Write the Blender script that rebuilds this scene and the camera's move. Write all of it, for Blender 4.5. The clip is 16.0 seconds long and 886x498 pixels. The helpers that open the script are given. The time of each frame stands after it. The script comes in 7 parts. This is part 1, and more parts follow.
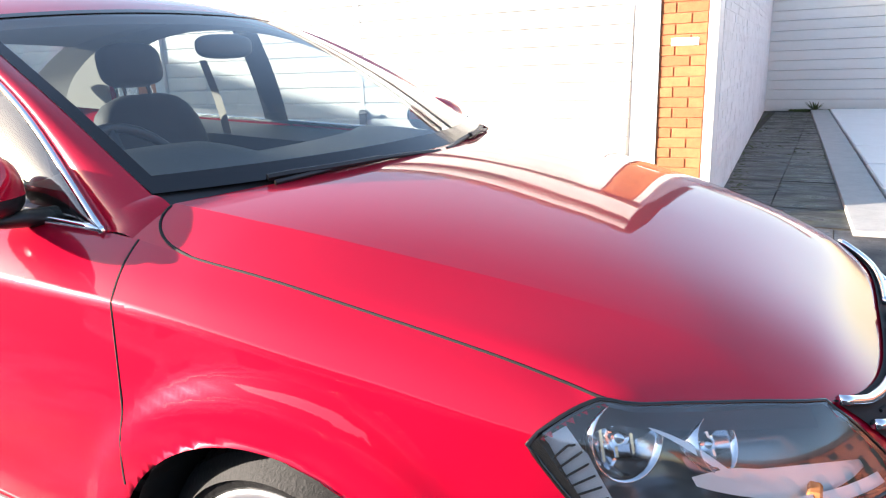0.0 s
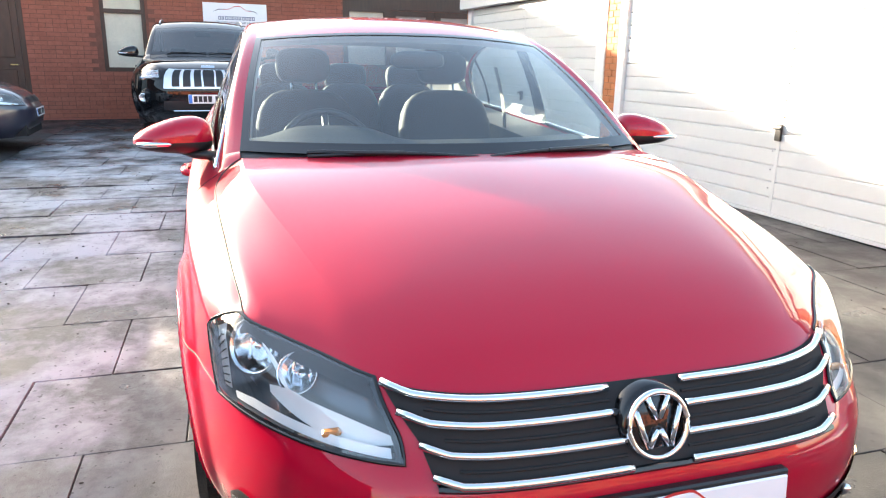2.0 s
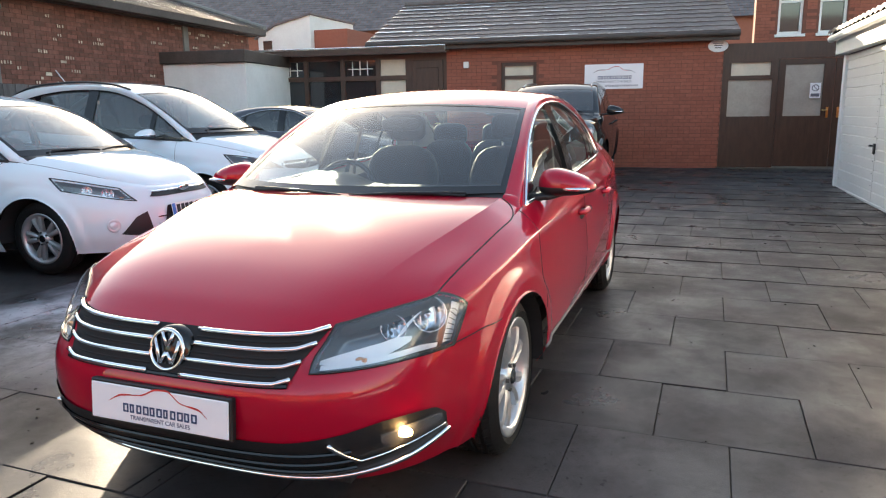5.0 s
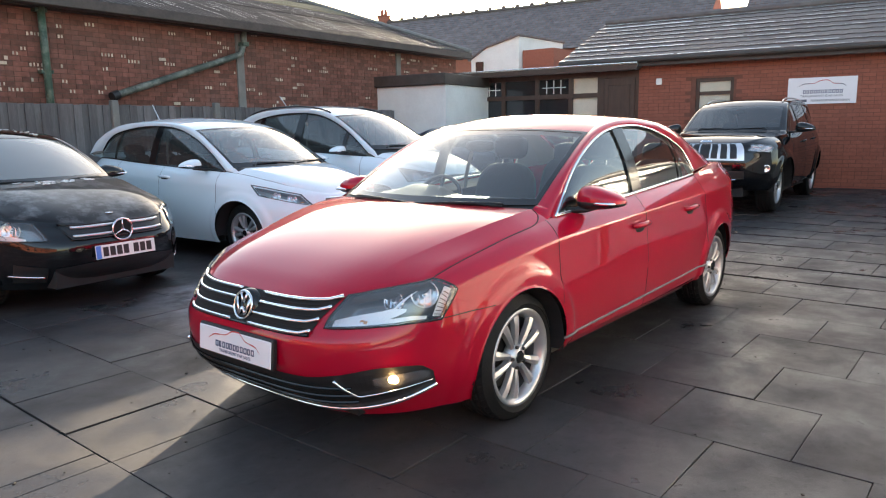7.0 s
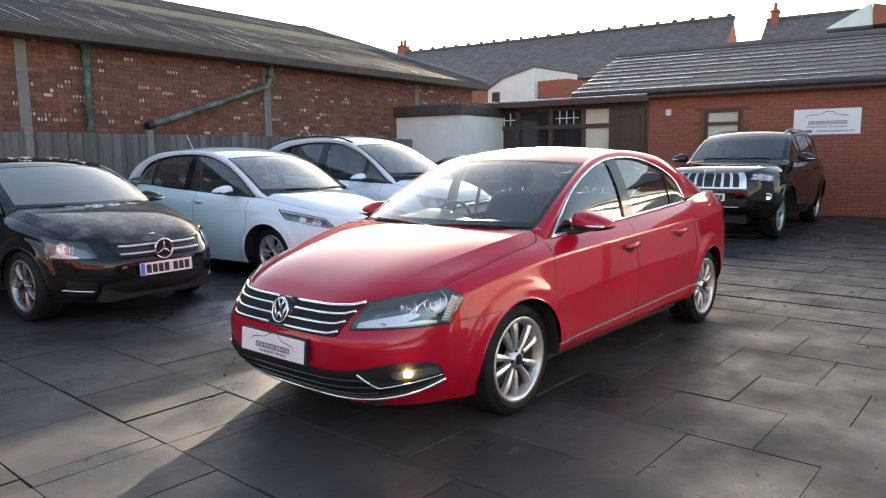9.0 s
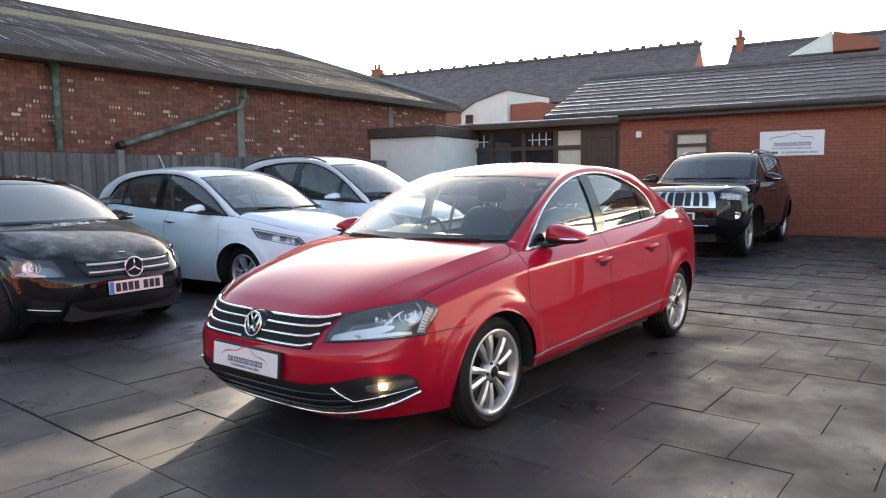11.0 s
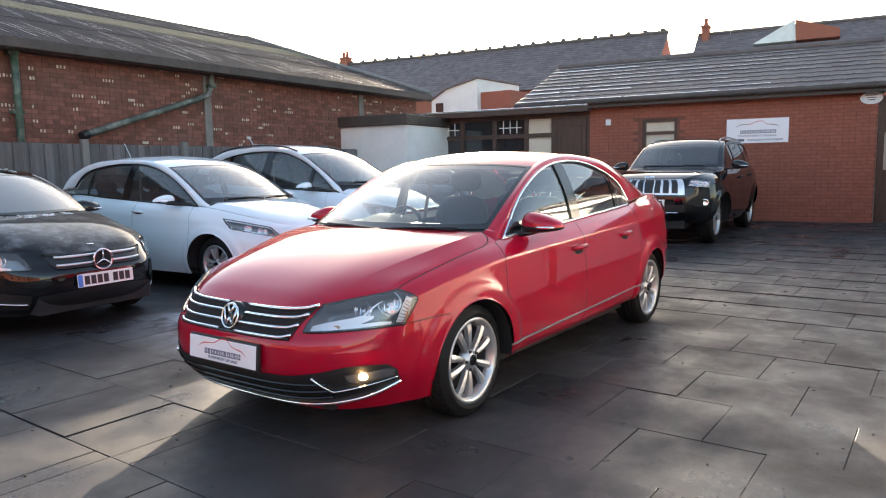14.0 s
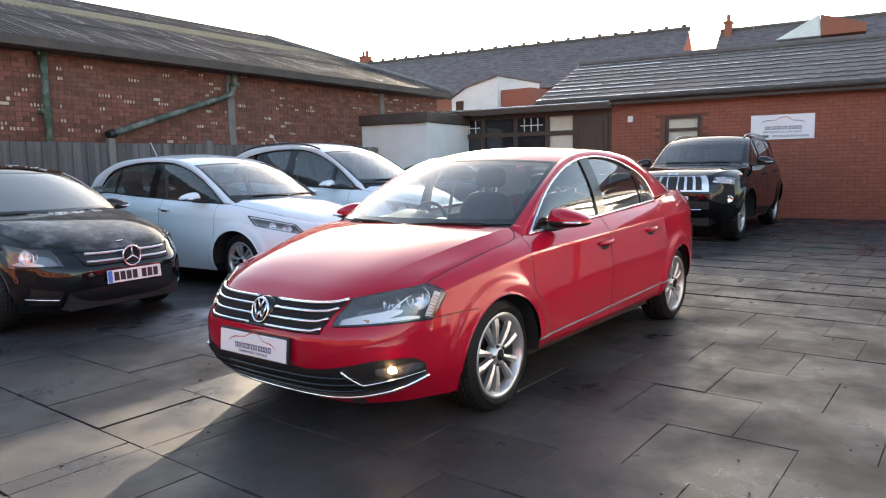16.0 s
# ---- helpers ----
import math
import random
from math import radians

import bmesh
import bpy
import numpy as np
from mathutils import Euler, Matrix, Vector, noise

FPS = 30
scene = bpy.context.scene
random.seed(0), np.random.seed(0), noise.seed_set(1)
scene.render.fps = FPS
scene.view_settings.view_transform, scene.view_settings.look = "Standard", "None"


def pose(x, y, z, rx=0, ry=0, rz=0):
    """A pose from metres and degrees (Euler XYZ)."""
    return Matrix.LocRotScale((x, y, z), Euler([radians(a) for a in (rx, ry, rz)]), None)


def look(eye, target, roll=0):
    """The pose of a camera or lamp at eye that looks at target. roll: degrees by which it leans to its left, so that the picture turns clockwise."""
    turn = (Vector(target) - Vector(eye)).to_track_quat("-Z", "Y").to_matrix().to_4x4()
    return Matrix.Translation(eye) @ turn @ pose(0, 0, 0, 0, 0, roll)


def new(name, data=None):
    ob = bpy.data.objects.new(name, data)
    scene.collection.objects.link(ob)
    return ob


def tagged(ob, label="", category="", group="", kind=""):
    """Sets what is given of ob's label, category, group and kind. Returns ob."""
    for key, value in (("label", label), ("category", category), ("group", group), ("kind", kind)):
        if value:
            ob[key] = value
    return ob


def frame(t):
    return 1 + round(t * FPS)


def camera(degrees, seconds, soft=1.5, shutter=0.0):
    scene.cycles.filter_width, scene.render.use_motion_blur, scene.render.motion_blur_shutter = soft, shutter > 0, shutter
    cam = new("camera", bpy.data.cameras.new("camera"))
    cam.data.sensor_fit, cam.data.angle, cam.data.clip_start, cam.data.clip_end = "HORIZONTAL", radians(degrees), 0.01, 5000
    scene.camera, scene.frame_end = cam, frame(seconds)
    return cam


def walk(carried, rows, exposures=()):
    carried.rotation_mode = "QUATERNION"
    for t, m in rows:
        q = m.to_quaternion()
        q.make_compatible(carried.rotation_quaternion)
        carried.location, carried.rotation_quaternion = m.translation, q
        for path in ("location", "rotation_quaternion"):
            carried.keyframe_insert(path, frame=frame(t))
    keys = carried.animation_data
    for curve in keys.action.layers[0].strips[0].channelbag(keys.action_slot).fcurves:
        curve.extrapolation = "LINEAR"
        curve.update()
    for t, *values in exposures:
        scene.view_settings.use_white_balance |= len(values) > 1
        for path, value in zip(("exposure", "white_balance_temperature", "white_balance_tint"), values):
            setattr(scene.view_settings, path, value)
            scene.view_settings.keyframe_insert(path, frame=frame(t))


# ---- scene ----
cam = camera(64.6, 16.0, 1.15)
PATH = [
    (0, (2.087, -1.574, 1.21), (1.147, 0.113, 0.689), -2.2),
    (0.5, (2.374, -1.409, 1.195), (1.053, 0.005, 0.691), -1.3),
    (1, (2.777, -1.199, 1.235), (1.2, -0.084, 0.715), 0.1),
    (1.5, (3.041, -1.042, 1.270), (1.255, -0.186, 0.740), 0.9),
    (2, (3.28, -0.724, 1.272), (1.432, -0.163, 0.753), 1.0),
    (2.5, (3.61, -0.419, 1.305), (1.68, -0.337, 0.787), 0.6),
    (3, (3.771, -0.058, 1.296), (1.869, -0.423, 0.796), 0.2),
    (3.5, (3.931, 0.41, 1.332), (2.056, -0.109, 0.867), -0.3),
    (4, (3.993, 0.749, 1.341), (2.13, 0.173, 0.898), -0.2),
    (4.2, (3.962, 0.906, 1.329), (2.099, 0.314, 0.905), -0.3),
    (6.3, (3.867, 2.302, 1.363), (2.213, 1.238, 1.002), -1.0),
    (6.5, (3.921, 2.386, 1.369), (2.313, 1.25, 1.016), -0.9),
    (7, (4.046, 2.572, 1.374), (2.517, 1.327, 1.038), -0.9),
    (7.5, (4.067, 2.76, 1.377), (2.571, 1.471, 1.056), -1.0),
    (8, (4.267, 2.825, 1.366), (2.777, 1.524, 1.066), -0.7),
    (8.5, (4.432, 2.861, 1.386), (2.939, 1.56, 1.103), -0.5),
    (9, (4.41, 2.924, 1.397), (2.904, 1.635, 1.137), -0.7),
    (11.5, (4.42, 2.927, 1.334), (2.852, 1.701, 1.14), -0.8),
    (12, (4.421, 2.914, 1.336), (2.844, 1.702, 1.122), -0.8),
    (12.5, (4.417, 2.902, 1.33), (2.832, 1.703, 1.111), -0.9),
    (13, (4.428, 2.892, 1.336), (2.834, 1.706, 1.108), -0.9),
    (13.5, (4.44, 2.897, 1.342), (2.836, 1.724, 1.114), -1.0),
    (14, (4.442, 2.895, 1.345), (2.835, 1.727, 1.116), -1.0),
    (14.5, (4.438, 2.878, 1.333), (2.832, 1.708, 1.103), -1.1),
    (15, (4.458, 2.865, 1.336), (2.859, 1.686, 1.106), -1.0),
    (15.5, (4.471, 2.86, 1.328), (2.884, 1.664, 1.099), -1.1),
    (16, (4.48, 2.866, 1.328), (2.906, 1.655, 1.096), -1.2),
]
EXPOSURES = [(0.0, 2.15, 6500, 15), (1.0, 2.65, 6700, 12), (2.0, 3.0, 7200, 10), (2.5, 3.15, 7600, 9), (3.0, 2.75, 7500, 10), (4.0, 2.35, 7600, 10), (7.0, 2.35, 7400, 11), (9.0, 2.2, 7300, 11), (16.0, 2.3, 7200, 12)]
walk(cam, [(t, look(eye, target, roll)) for t, eye, target, roll in PATH], EXPOSURES)

# ---- light ----
SUN_AZ, SUN_EL = radians(213.6), radians(13.05)
world = bpy.data.worlds.new("world")
scene.world = world
world.use_nodes = True
_nt = world.node_tree
_sky = _nt.nodes.new("ShaderNodeTexSky")
_sky.sky_type = "NISHITA"
_sky.sun_disc = False
_sky.sun_elevation = SUN_EL
_sky.sun_rotation = math.pi / 2 - SUN_AZ
_sky.air_density, _sky.dust_density, _sky.ozone_density = 1.0, 1.3, 1.0
_nt.links.new(_sky.outputs[0], _nt.nodes["Background"].inputs[0])
_nt.nodes["Background"].inputs[1].default_value = 0.13
sun = new("sun", bpy.data.lights.new("sun", "SUN"))
sun.data.energy, sun.data.angle, sun.data.color = 5.0, radians(0.55), (1.0, 0.9, 0.76)
_to_sun = Vector((math.cos(SUN_AZ) * math.cos(SUN_EL), math.sin(SUN_AZ) * math.cos(SUN_EL), math.sin(SUN_EL)))
sun.matrix_world = look(_to_sun * 60, (0, 0, 0))

# ---- building helpers ----
def part(name, bm, material, parent=None, label="", smooth=False):
    """Link a bmesh as one mesh object under a thing or a part."""
    me = bpy.data.meshes.new(name)
    bm.to_mesh(me)
    bm.free()
    me.materials.append(material)
    if smooth:
        for p in me.polygons:
            p.use_smooth = True
    ob = new(name, me)
    ob.parent = parent
    return tagged(ob, label)


def piece(name, me, parent, m):
    """A repeat that shares its mesh."""
    ob = new(name, me)
    ob.parent = parent
    ob.matrix_local = m
    return ob


def thing(name, label, category, m=None, group="", kind=""):
    ob = new(name)
    ob.empty_display_size = 0.2
    ob.matrix_world = m or Matrix()
    return tagged(ob, label, category, group, kind)


def box(bm, x0, x1, y0, y1, z0, z1, m=None):
    vs = [bm.verts.new(Vector((x, y, z)) if m is None else m @ Vector((x, y, z))) for x in (x0, x1) for y in (y0, y1) for z in (z0, z1)]
    for f in ((0, 1, 3, 2), (4, 6, 7, 5), (0, 4, 5, 1), (2, 3, 7, 6), (0, 2, 6, 4), (1, 5, 7, 3)):
        bm.faces.new([vs[i] for i in f])
    return vs


def boxed(x0, x1, y0, y1, z0, z1, bevel=0.0, segs=1):
    bm = bmesh.new()
    box(bm, x0, x1, y0, y1, z0, z1)
    if bevel:
        bmesh.ops.bevel(bm, geom=bm.edges[:], offset=bevel, segments=segs, affect="EDGES")
    return bm


def prism(pts, h0, h1, axis="y", bm=None):
    """A polygon of (a, b) pushed along an axis: axis y takes (x, z), x takes (y, z), z takes (x, y)."""
    bm = bm or bmesh.new()
    put = {"y": lambda a, b, h: (a, h, b), "x": lambda a, b, h: (h, a, b), "z": lambda a, b, h: (a, b, h)}[axis]
    lo = [bm.verts.new(put(a, b, h0)) for a, b in pts]
    hi = [bm.verts.new(put(a, b, h1)) for a, b in pts]
    bm.faces.new(lo)
    bm.faces.new(hi[::-1])
    n = len(pts)
    for i in range(n):
        bm.faces.new((lo[i], hi[i], hi[(i + 1) % n], lo[(i + 1) % n]))
    bmesh.ops.recalc_face_normals(bm, faces=bm.faces[:])
    return bm


def tube(pts, r, sides=8, bm=None, closed=False, flat=1.0):
    """A pipe of radius r (one, or one a point) along points."""
    bm = bm or bmesh.new()
    pts = [Vector(p) for p in pts]
    n = len(pts)
    rings = []
    for i, p in enumerate(pts):
        a = pts[i - 1] if (i or closed) else p
        b = pts[(i + 1) % n] if (i < n - 1 or closed) else p
        d = (b - a).normalized()
        side = d.cross(Vector((0, 0, 1)))
        side = side.normalized() if side.length > 1e-3 else Vector((1, 0, 0))
        up = side.cross(d)
        rr = r[i] if isinstance(r, (list, tuple)) else r
        rings.append([bm.verts.new(p + rr * (math.cos(k * math.tau / sides) * side + flat * math.sin(k * math.tau / sides) * up)) for k in range(sides)])
    for i in range(n if closed else n - 1):
        A, B = rings[i], rings[(i + 1) % n]
        for k in range(sides):
            bm.faces.new((A[k], A[(k + 1) % sides], B[(k + 1) % sides], B[k]))
    if not closed:
        bm.faces.new(rings[0][::-1])
        bm.faces.new(rings[-1])
    return bm


def sheet(fn, nu, nv, bm=None, flip=False, u0=0.0, u1=1.0, v0=0.0, v1=1.0):
    """A grid of fn(u, v)."""
    bm = bm or bmesh.new()
    g = [[bm.verts.new(fn(u0 + (u1 - u0) * i / nu, v0 + (v1 - v0) * j / nv)) for j in range(nv + 1)] for i in range(nu + 1)]
    for i in range(nu):
        for j in range(nv):
            q = (g[i][j], g[i + 1][j], g[i + 1][j + 1], g[i][j + 1])
            bm.faces.new(q[::-1] if flip else q)
    return bm


def lathe(profile, sides=32, bm=None, m=None):
    """A profile of (radius, height) turned round the y axis."""
    bm = bm or bmesh.new()
    rings = []
    for r, h in profile:
        ring = []
        for k in range(sides):
            a = k * math.tau / sides
            v = Vector((r * math.cos(a), h, r * math.sin(a)))
            ring.append(bm.verts.new(m @ v if m else v))
        rings.append(ring)
    for A, B in zip(rings, rings[1:]):
        for k in range(sides):
            bm.faces.new((A[k], A[(k + 1) % sides], B[(k + 1) % sides], B[k]))
    return bm


def curve_of(pairs):
    """A smooth curve through (x, value) pairs, in rising x."""
    xs = np.array([p[0] for p in pairs], float)
    ys = np.array([p[1] for p in pairs], float)
    d = np.diff(ys) / np.diff(xs)
    m = np.empty_like(ys)
    m[0], m[-1] = d[0], d[-1]
    for i in range(1, len(xs) - 1):
        m[i] = 0 if d[i - 1] * d[i] <= 0 else 2 * d[i - 1] * d[i] / (d[i - 1] + d[i])

    def f(x):
        x = min(max(x, xs[0]), xs[-1])
        i = min(int(np.searchsorted(xs, x, side="right")) - 1, len(xs) - 2)
        h = xs[i + 1] - xs[i]
        t = (x - xs[i]) / h
        return float((2 * t**3 - 3 * t**2 + 1) * ys[i] + (t**3 - 2 * t**2 + t) * h * m[i] + (3 * t**2 - 2 * t**3) * ys[i + 1] + (t**3 - t**2) * h * m[i + 1])
    return f


def mesh_of(name, verts, faces, material, parent=None, label=""):
    me = bpy.data.meshes.new(name)
    me.from_pydata(verts, [], faces)
    me.materials.append(material)
    ob = new(name, me)
    ob.parent = parent
    return tagged(ob, label)


def text_part(name, words, size, material, parent, m, extrude=0.001, align="CENTER", label=""):
    cu = bpy.data.curves.new(name, "FONT")
    cu.body, cu.size, cu.extrude, cu.align_x, cu.align_y = words, size, extrude, align, "CENTER"
    ob = new(name, cu)
    dg = bpy.context.evaluated_depsgraph_get()
    me = bpy.data.meshes.new_from_object(ob.evaluated_get(dg))
    bpy.data.objects.remove(ob)
    me.materials.clear()
    me.materials.append(material)
    ob = new(name, me)
    ob.parent = parent
    ob.matrix_local = m
    return tagged(ob, label)


# ---- materials ----
def material(name, color=(0.5, 0.5, 0.5), rough=0.5, metal=0.0, var=0.0, scale=4.0, bump=0.0, bscale=40.0, coat=0.0, spread=0.0, rvar=0.0,
             frost=None, speck=0.0, world=False, stain=None, stain_scale=0.8, stain_amount=0.5, stretch=(1, 1, 1), by="island", emit=None, trans=0.0, ior=1.5, alpha=1.0, spec=0.5, coat_rough=0.03):
    """A principled surface with colour that drifts at two scales, changes from piece to piece, and has fine relief."""
    mat = bpy.data.materials.new(name)
    mat.use_nodes = True
    nt = mat.node_tree
    b = nt.nodes["Principled BSDF"]
    b.inputs["Base Color"].default_value = (*color, 1)
    b.inputs["Roughness"].default_value = rough
    b.inputs["Metallic"].default_value = metal
    b.inputs["Coat Weight"].default_value = coat
    b.inputs["Coat Roughness"].default_value = coat_rough
    b.inputs["Transmission Weight"].default_value = trans
    b.inputs["IOR"].default_value = ior
    b.inputs["Alpha"].default_value = alpha
    b.inputs["Specular IOR Level"].default_value = spec
    if emit:
        b.inputs["Emission Color"].default_value = (*emit[0], 1)
        b.inputs["Emission Strength"].default_value = emit[1]
    if not (var or bump or spread or stain or rvar or frost):
        return mat
    N, L = nt.nodes.new, nt.links.new
    co = N("ShaderNodeTexCoord")
    mp = N("ShaderNodeMapping")
    mp.inputs["Scale"].default_value = stretch
    L(N("ShaderNodeNewGeometry").outputs["Position"] if world else co.outputs["Object"], mp.inputs[0])

    def tex(s, detail=5.0, rough_=0.6):
        n = N("ShaderNodeTexNoise")
        n.inputs["Scale"].default_value = s
        n.inputs["Detail"].default_value = detail
        n.inputs["Roughness"].default_value = rough_
        L(mp.outputs[0], n.inputs["Vector"])
        return n.outputs["Fac"]

    def ramp(fac, lo, hi, a, bb):
        r = N("ShaderNodeMapRange")
        r.inputs[1].default_value, r.inputs[2].default_value, r.inputs[3].default_value, r.inputs[4].default_value = lo, hi, a, bb
        L(fac, r.inputs[0])
        return r.outputs[0]

    def times(x, y):
        n = N("ShaderNodeMath")
        n.operation = "MULTIPLY"
        L(x, n.inputs[0])
        L(y, n.inputs[1])
        return n.outputs[0]
    val = None
    if var:
        val = times(ramp(tex(scale), 0.3, 0.7, 1 - var, 1 + var), ramp(tex(scale * 9, 3), 0.3, 0.7, 1 - var * 0.5, 1 + var * 0.5))
    if spread:
        if by == "island":
            rnd = N("ShaderNodeNewGeometry").outputs["Random Per Island"]
        else:
            rnd = N("ShaderNodeObjectInfo").outputs["Random"]
        s = ramp(rnd, 0, 1, 1 - spread, 1 + spread)
        val = times(val, s) if val else s
    base = None
    if val:
        hs = N("ShaderNodeHueSaturation")
        hs.inputs["Color"].default_value = (*color, 1)
        L(val, hs.inputs["Value"])
        base = hs.outputs[0]
    if stain:
        mx = N("ShaderNodeMix")
        mx.data_type = "RGBA"
        mx.inputs[6].default_value = (*color, 1)
        if base:
            L(base, mx.inputs[6])
        mx.inputs[7].default_value = (*stain, 1)
        L(ramp(tex(stain_scale, 8, 0.7), 0.48, 0.68, 0, stain_amount), mx.inputs[0])
        base = mx.outputs[2]
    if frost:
        # frost on part of the yard, with glare on wet slabs painted in, by place
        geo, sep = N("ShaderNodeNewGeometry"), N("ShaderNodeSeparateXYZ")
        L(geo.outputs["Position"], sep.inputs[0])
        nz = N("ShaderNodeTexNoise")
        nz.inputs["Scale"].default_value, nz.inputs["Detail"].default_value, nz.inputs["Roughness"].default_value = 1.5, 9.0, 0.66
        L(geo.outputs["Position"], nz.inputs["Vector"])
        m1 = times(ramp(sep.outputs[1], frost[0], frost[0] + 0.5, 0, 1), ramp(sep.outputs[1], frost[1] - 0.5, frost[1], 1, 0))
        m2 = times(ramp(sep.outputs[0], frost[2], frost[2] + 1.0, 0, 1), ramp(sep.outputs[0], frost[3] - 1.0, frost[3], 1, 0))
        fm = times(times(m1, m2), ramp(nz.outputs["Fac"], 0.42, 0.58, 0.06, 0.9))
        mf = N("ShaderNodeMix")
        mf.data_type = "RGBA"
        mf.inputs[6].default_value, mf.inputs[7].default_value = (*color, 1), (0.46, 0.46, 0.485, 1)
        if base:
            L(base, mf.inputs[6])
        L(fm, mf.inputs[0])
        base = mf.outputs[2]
    if speck:
        # small dark pits and grit
        mk = N("ShaderNodeMix")
        mk.data_type = "RGBA"
        mk.inputs[6].default_value, mk.inputs[7].default_value = (*color, 1), (0.012, 0.010, 0.010, 1)
        if base:
            L(base, mk.inputs[6])
        L(ramp(tex(38, 2, 0.5), 0.66, 0.70, 0, speck), mk.inputs[0])
        base = mk.outputs[2]
    if base:
        L(base, b.inputs["Base Color"])
    if rvar:
        L(ramp(tex(scale * 0.7, 6), 0.35, 0.65, max(0.02, rough - rvar), min(1, rough + rvar)), b.inputs["Roughness"])
    if bump:
        bp = N("ShaderNodeBump")
        bp.inputs["Strength"].default_value = bump
        bp.inputs["Distance"].default_value = 0.01
        L(tex(bscale, 8), bp.inputs["Height"])
        L(bp.outputs[0], b.inputs["Normal"])
    return mat


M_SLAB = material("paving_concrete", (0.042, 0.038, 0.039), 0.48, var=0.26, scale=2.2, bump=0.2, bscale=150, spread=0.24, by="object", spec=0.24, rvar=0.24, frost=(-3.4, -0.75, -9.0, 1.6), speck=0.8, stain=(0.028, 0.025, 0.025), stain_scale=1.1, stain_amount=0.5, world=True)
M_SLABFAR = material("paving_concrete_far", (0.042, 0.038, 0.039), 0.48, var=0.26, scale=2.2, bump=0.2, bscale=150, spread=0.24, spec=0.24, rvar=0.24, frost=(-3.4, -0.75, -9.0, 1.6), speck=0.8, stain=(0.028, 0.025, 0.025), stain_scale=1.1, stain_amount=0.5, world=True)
M_JOINT = material("joint_sand", (0.05, 0.04, 0.032), 0.9, var=0.3, scale=8, bump=0.6, bscale=120, stain=(0.05, 0.07, 0.025), stain_scale=2.0, stain_amount=0.5)
M_TARMAC = material("yard_concrete", (0.034, 0.030, 0.029), 0.5, var=0.25, scale=1.2, bump=0.5, bscale=90, rvar=0.2, stain=(0.045, 0.042, 0.04), stain_scale=0.7, stain_amount=0.6)
M_GROUND = material("open_ground", (0.10, 0.095, 0.085), 0.9, var=0.3, scale=0.3, bump=0.3, bscale=12)
M_BRICK_OLD = material("old_red_brick", (0.195, 0.078, 0.057), 0.85, var=0.25, scale=12, bump=0.5, bscale=140, spread=0.30, stain=(0.16, 0.10, 0.08), stain_scale=0.9, stain_amount=0.5)
M_BRICK_PALE = material("pale_spalled_brick", (0.55, 0.46, 0.36), 0.9, var=0.2, scale=14, bump=0.5, bscale=120, spread=0.25)
M_MORTAR = material("grey_mortar", (0.25, 0.22, 0.19), 0.95, var=0.2, scale=10, bump=0.5, bscale=160)
M_MORTAR_WARE = material("brown_mortar", (0.125, 0.068, 0.052), 0.95, var=0.25, scale=6, bump=0.5, bscale=160)
M_GUTTER = material("dark_brown_gutter", (0.055, 0.040, 0.036), 0.55, var=0.3, scale=3, bump=0.3, bscale=40)
M_MORTAR_DK = material("dark_mortar", (0.185, 0.072, 0.050), 0.95, var=0.2, scale=10, bump=0.5, bscale=160)
M_BRICK_RED = material("red_facing_brick", (0.31, 0.098, 0.062), 0.8, var=0.12, scale=15, bump=0.3, bscale=150, spread=0.09)
M_BRICK_ORANGE = material("orange_brick", (0.52, 0.18, 0.07), 0.8, var=0.12, scale=20, bump=0.45, bscale=160, spread=0.14, by="object", world=True)
M_BRICK_WHITE = material("white_painted_brick", (0.78, 0.79, 0.8), 0.55, var=0.05, scale=6, bump=0.3, bscale=90, stain=(0.5, 0.5, 0.48), stain_scale=1.6, stain_amount=0.35)
M_WHITE = material("white_gloss_paint", (0.78, 0.78, 0.76), 0.38, var=0.03, scale=3, bump=0.05, bscale=30, stain=(0.62, 0.6, 0.55), stain_scale=1.0, stain_amount=0.3)
M_WHITE_DOOR = material("white_steel_door", (0.70, 0.70, 0.68), 0.35, var=0.025, scale=1.5, bump=0.06, bscale=12, spread=0.02, by="object", stain=(0.66, 0.64, 0.6), stain_scale=0.9, stain_amount=0.25, world=True)
M_STUCCO = material("white_stucco", (0.74, 0.74, 0.72), 0.8, var=0.05, scale=2, bump=0.3, bscale=60, stain=(0.55, 0.53, 0.5), stain_scale=0.6, stain_amount=0.4)
M_BROWN = material("dark_brown_timber", (0.055, 0.028, 0.018), 0.45, var=0.25, scale=3, bump=0.2, bscale=60, stretch=(6, 6, 1))
M_FASCIA = material("dark_fascia_board", (0.06, 0.045, 0.038), 0.6, var=0.25, scale=4, bump=0.2, bscale=50)
M_TILE = material("concrete_roof_tile", (0.10, 0.075, 0.07), 0.6, var=0.2, scale=5, bump=0.4, bscale=80, spread=0.2, stain=(0.16, 0.15, 0.13), stain_scale=2, stain_amount=0.4)
M_SLATE = material("slate_roof", (0.13, 0.10, 0.10), 0.6, var=0.25, scale=3, bump=0.4, bscale=50, spread=0.22)
M_CORR = material("weathered_corrugated_sheet", (0.030, 0.022, 0.024), 0.65, spec=0.3, var=0.3, scale=1.5, bump=0.4, bscale=60, stain=(0.13, 0.10, 0.07), stain_scale=0.5, stain_amount=0.4)
M_CORR_PALE = material("lichened_rooflight_sheet", (0.18, 0.145, 0.085), 0.7, var=0.3, scale=2, bump=0.3, bscale=60)
M_FENCE = material("weathered_fence_board", (0.135, 0.123, 0.124), 0.85, var=0.25, scale=2.5, bump=0.4, bscale=50, spread=0.2, by="object", stretch=(5, 5, 0.5), world=True)
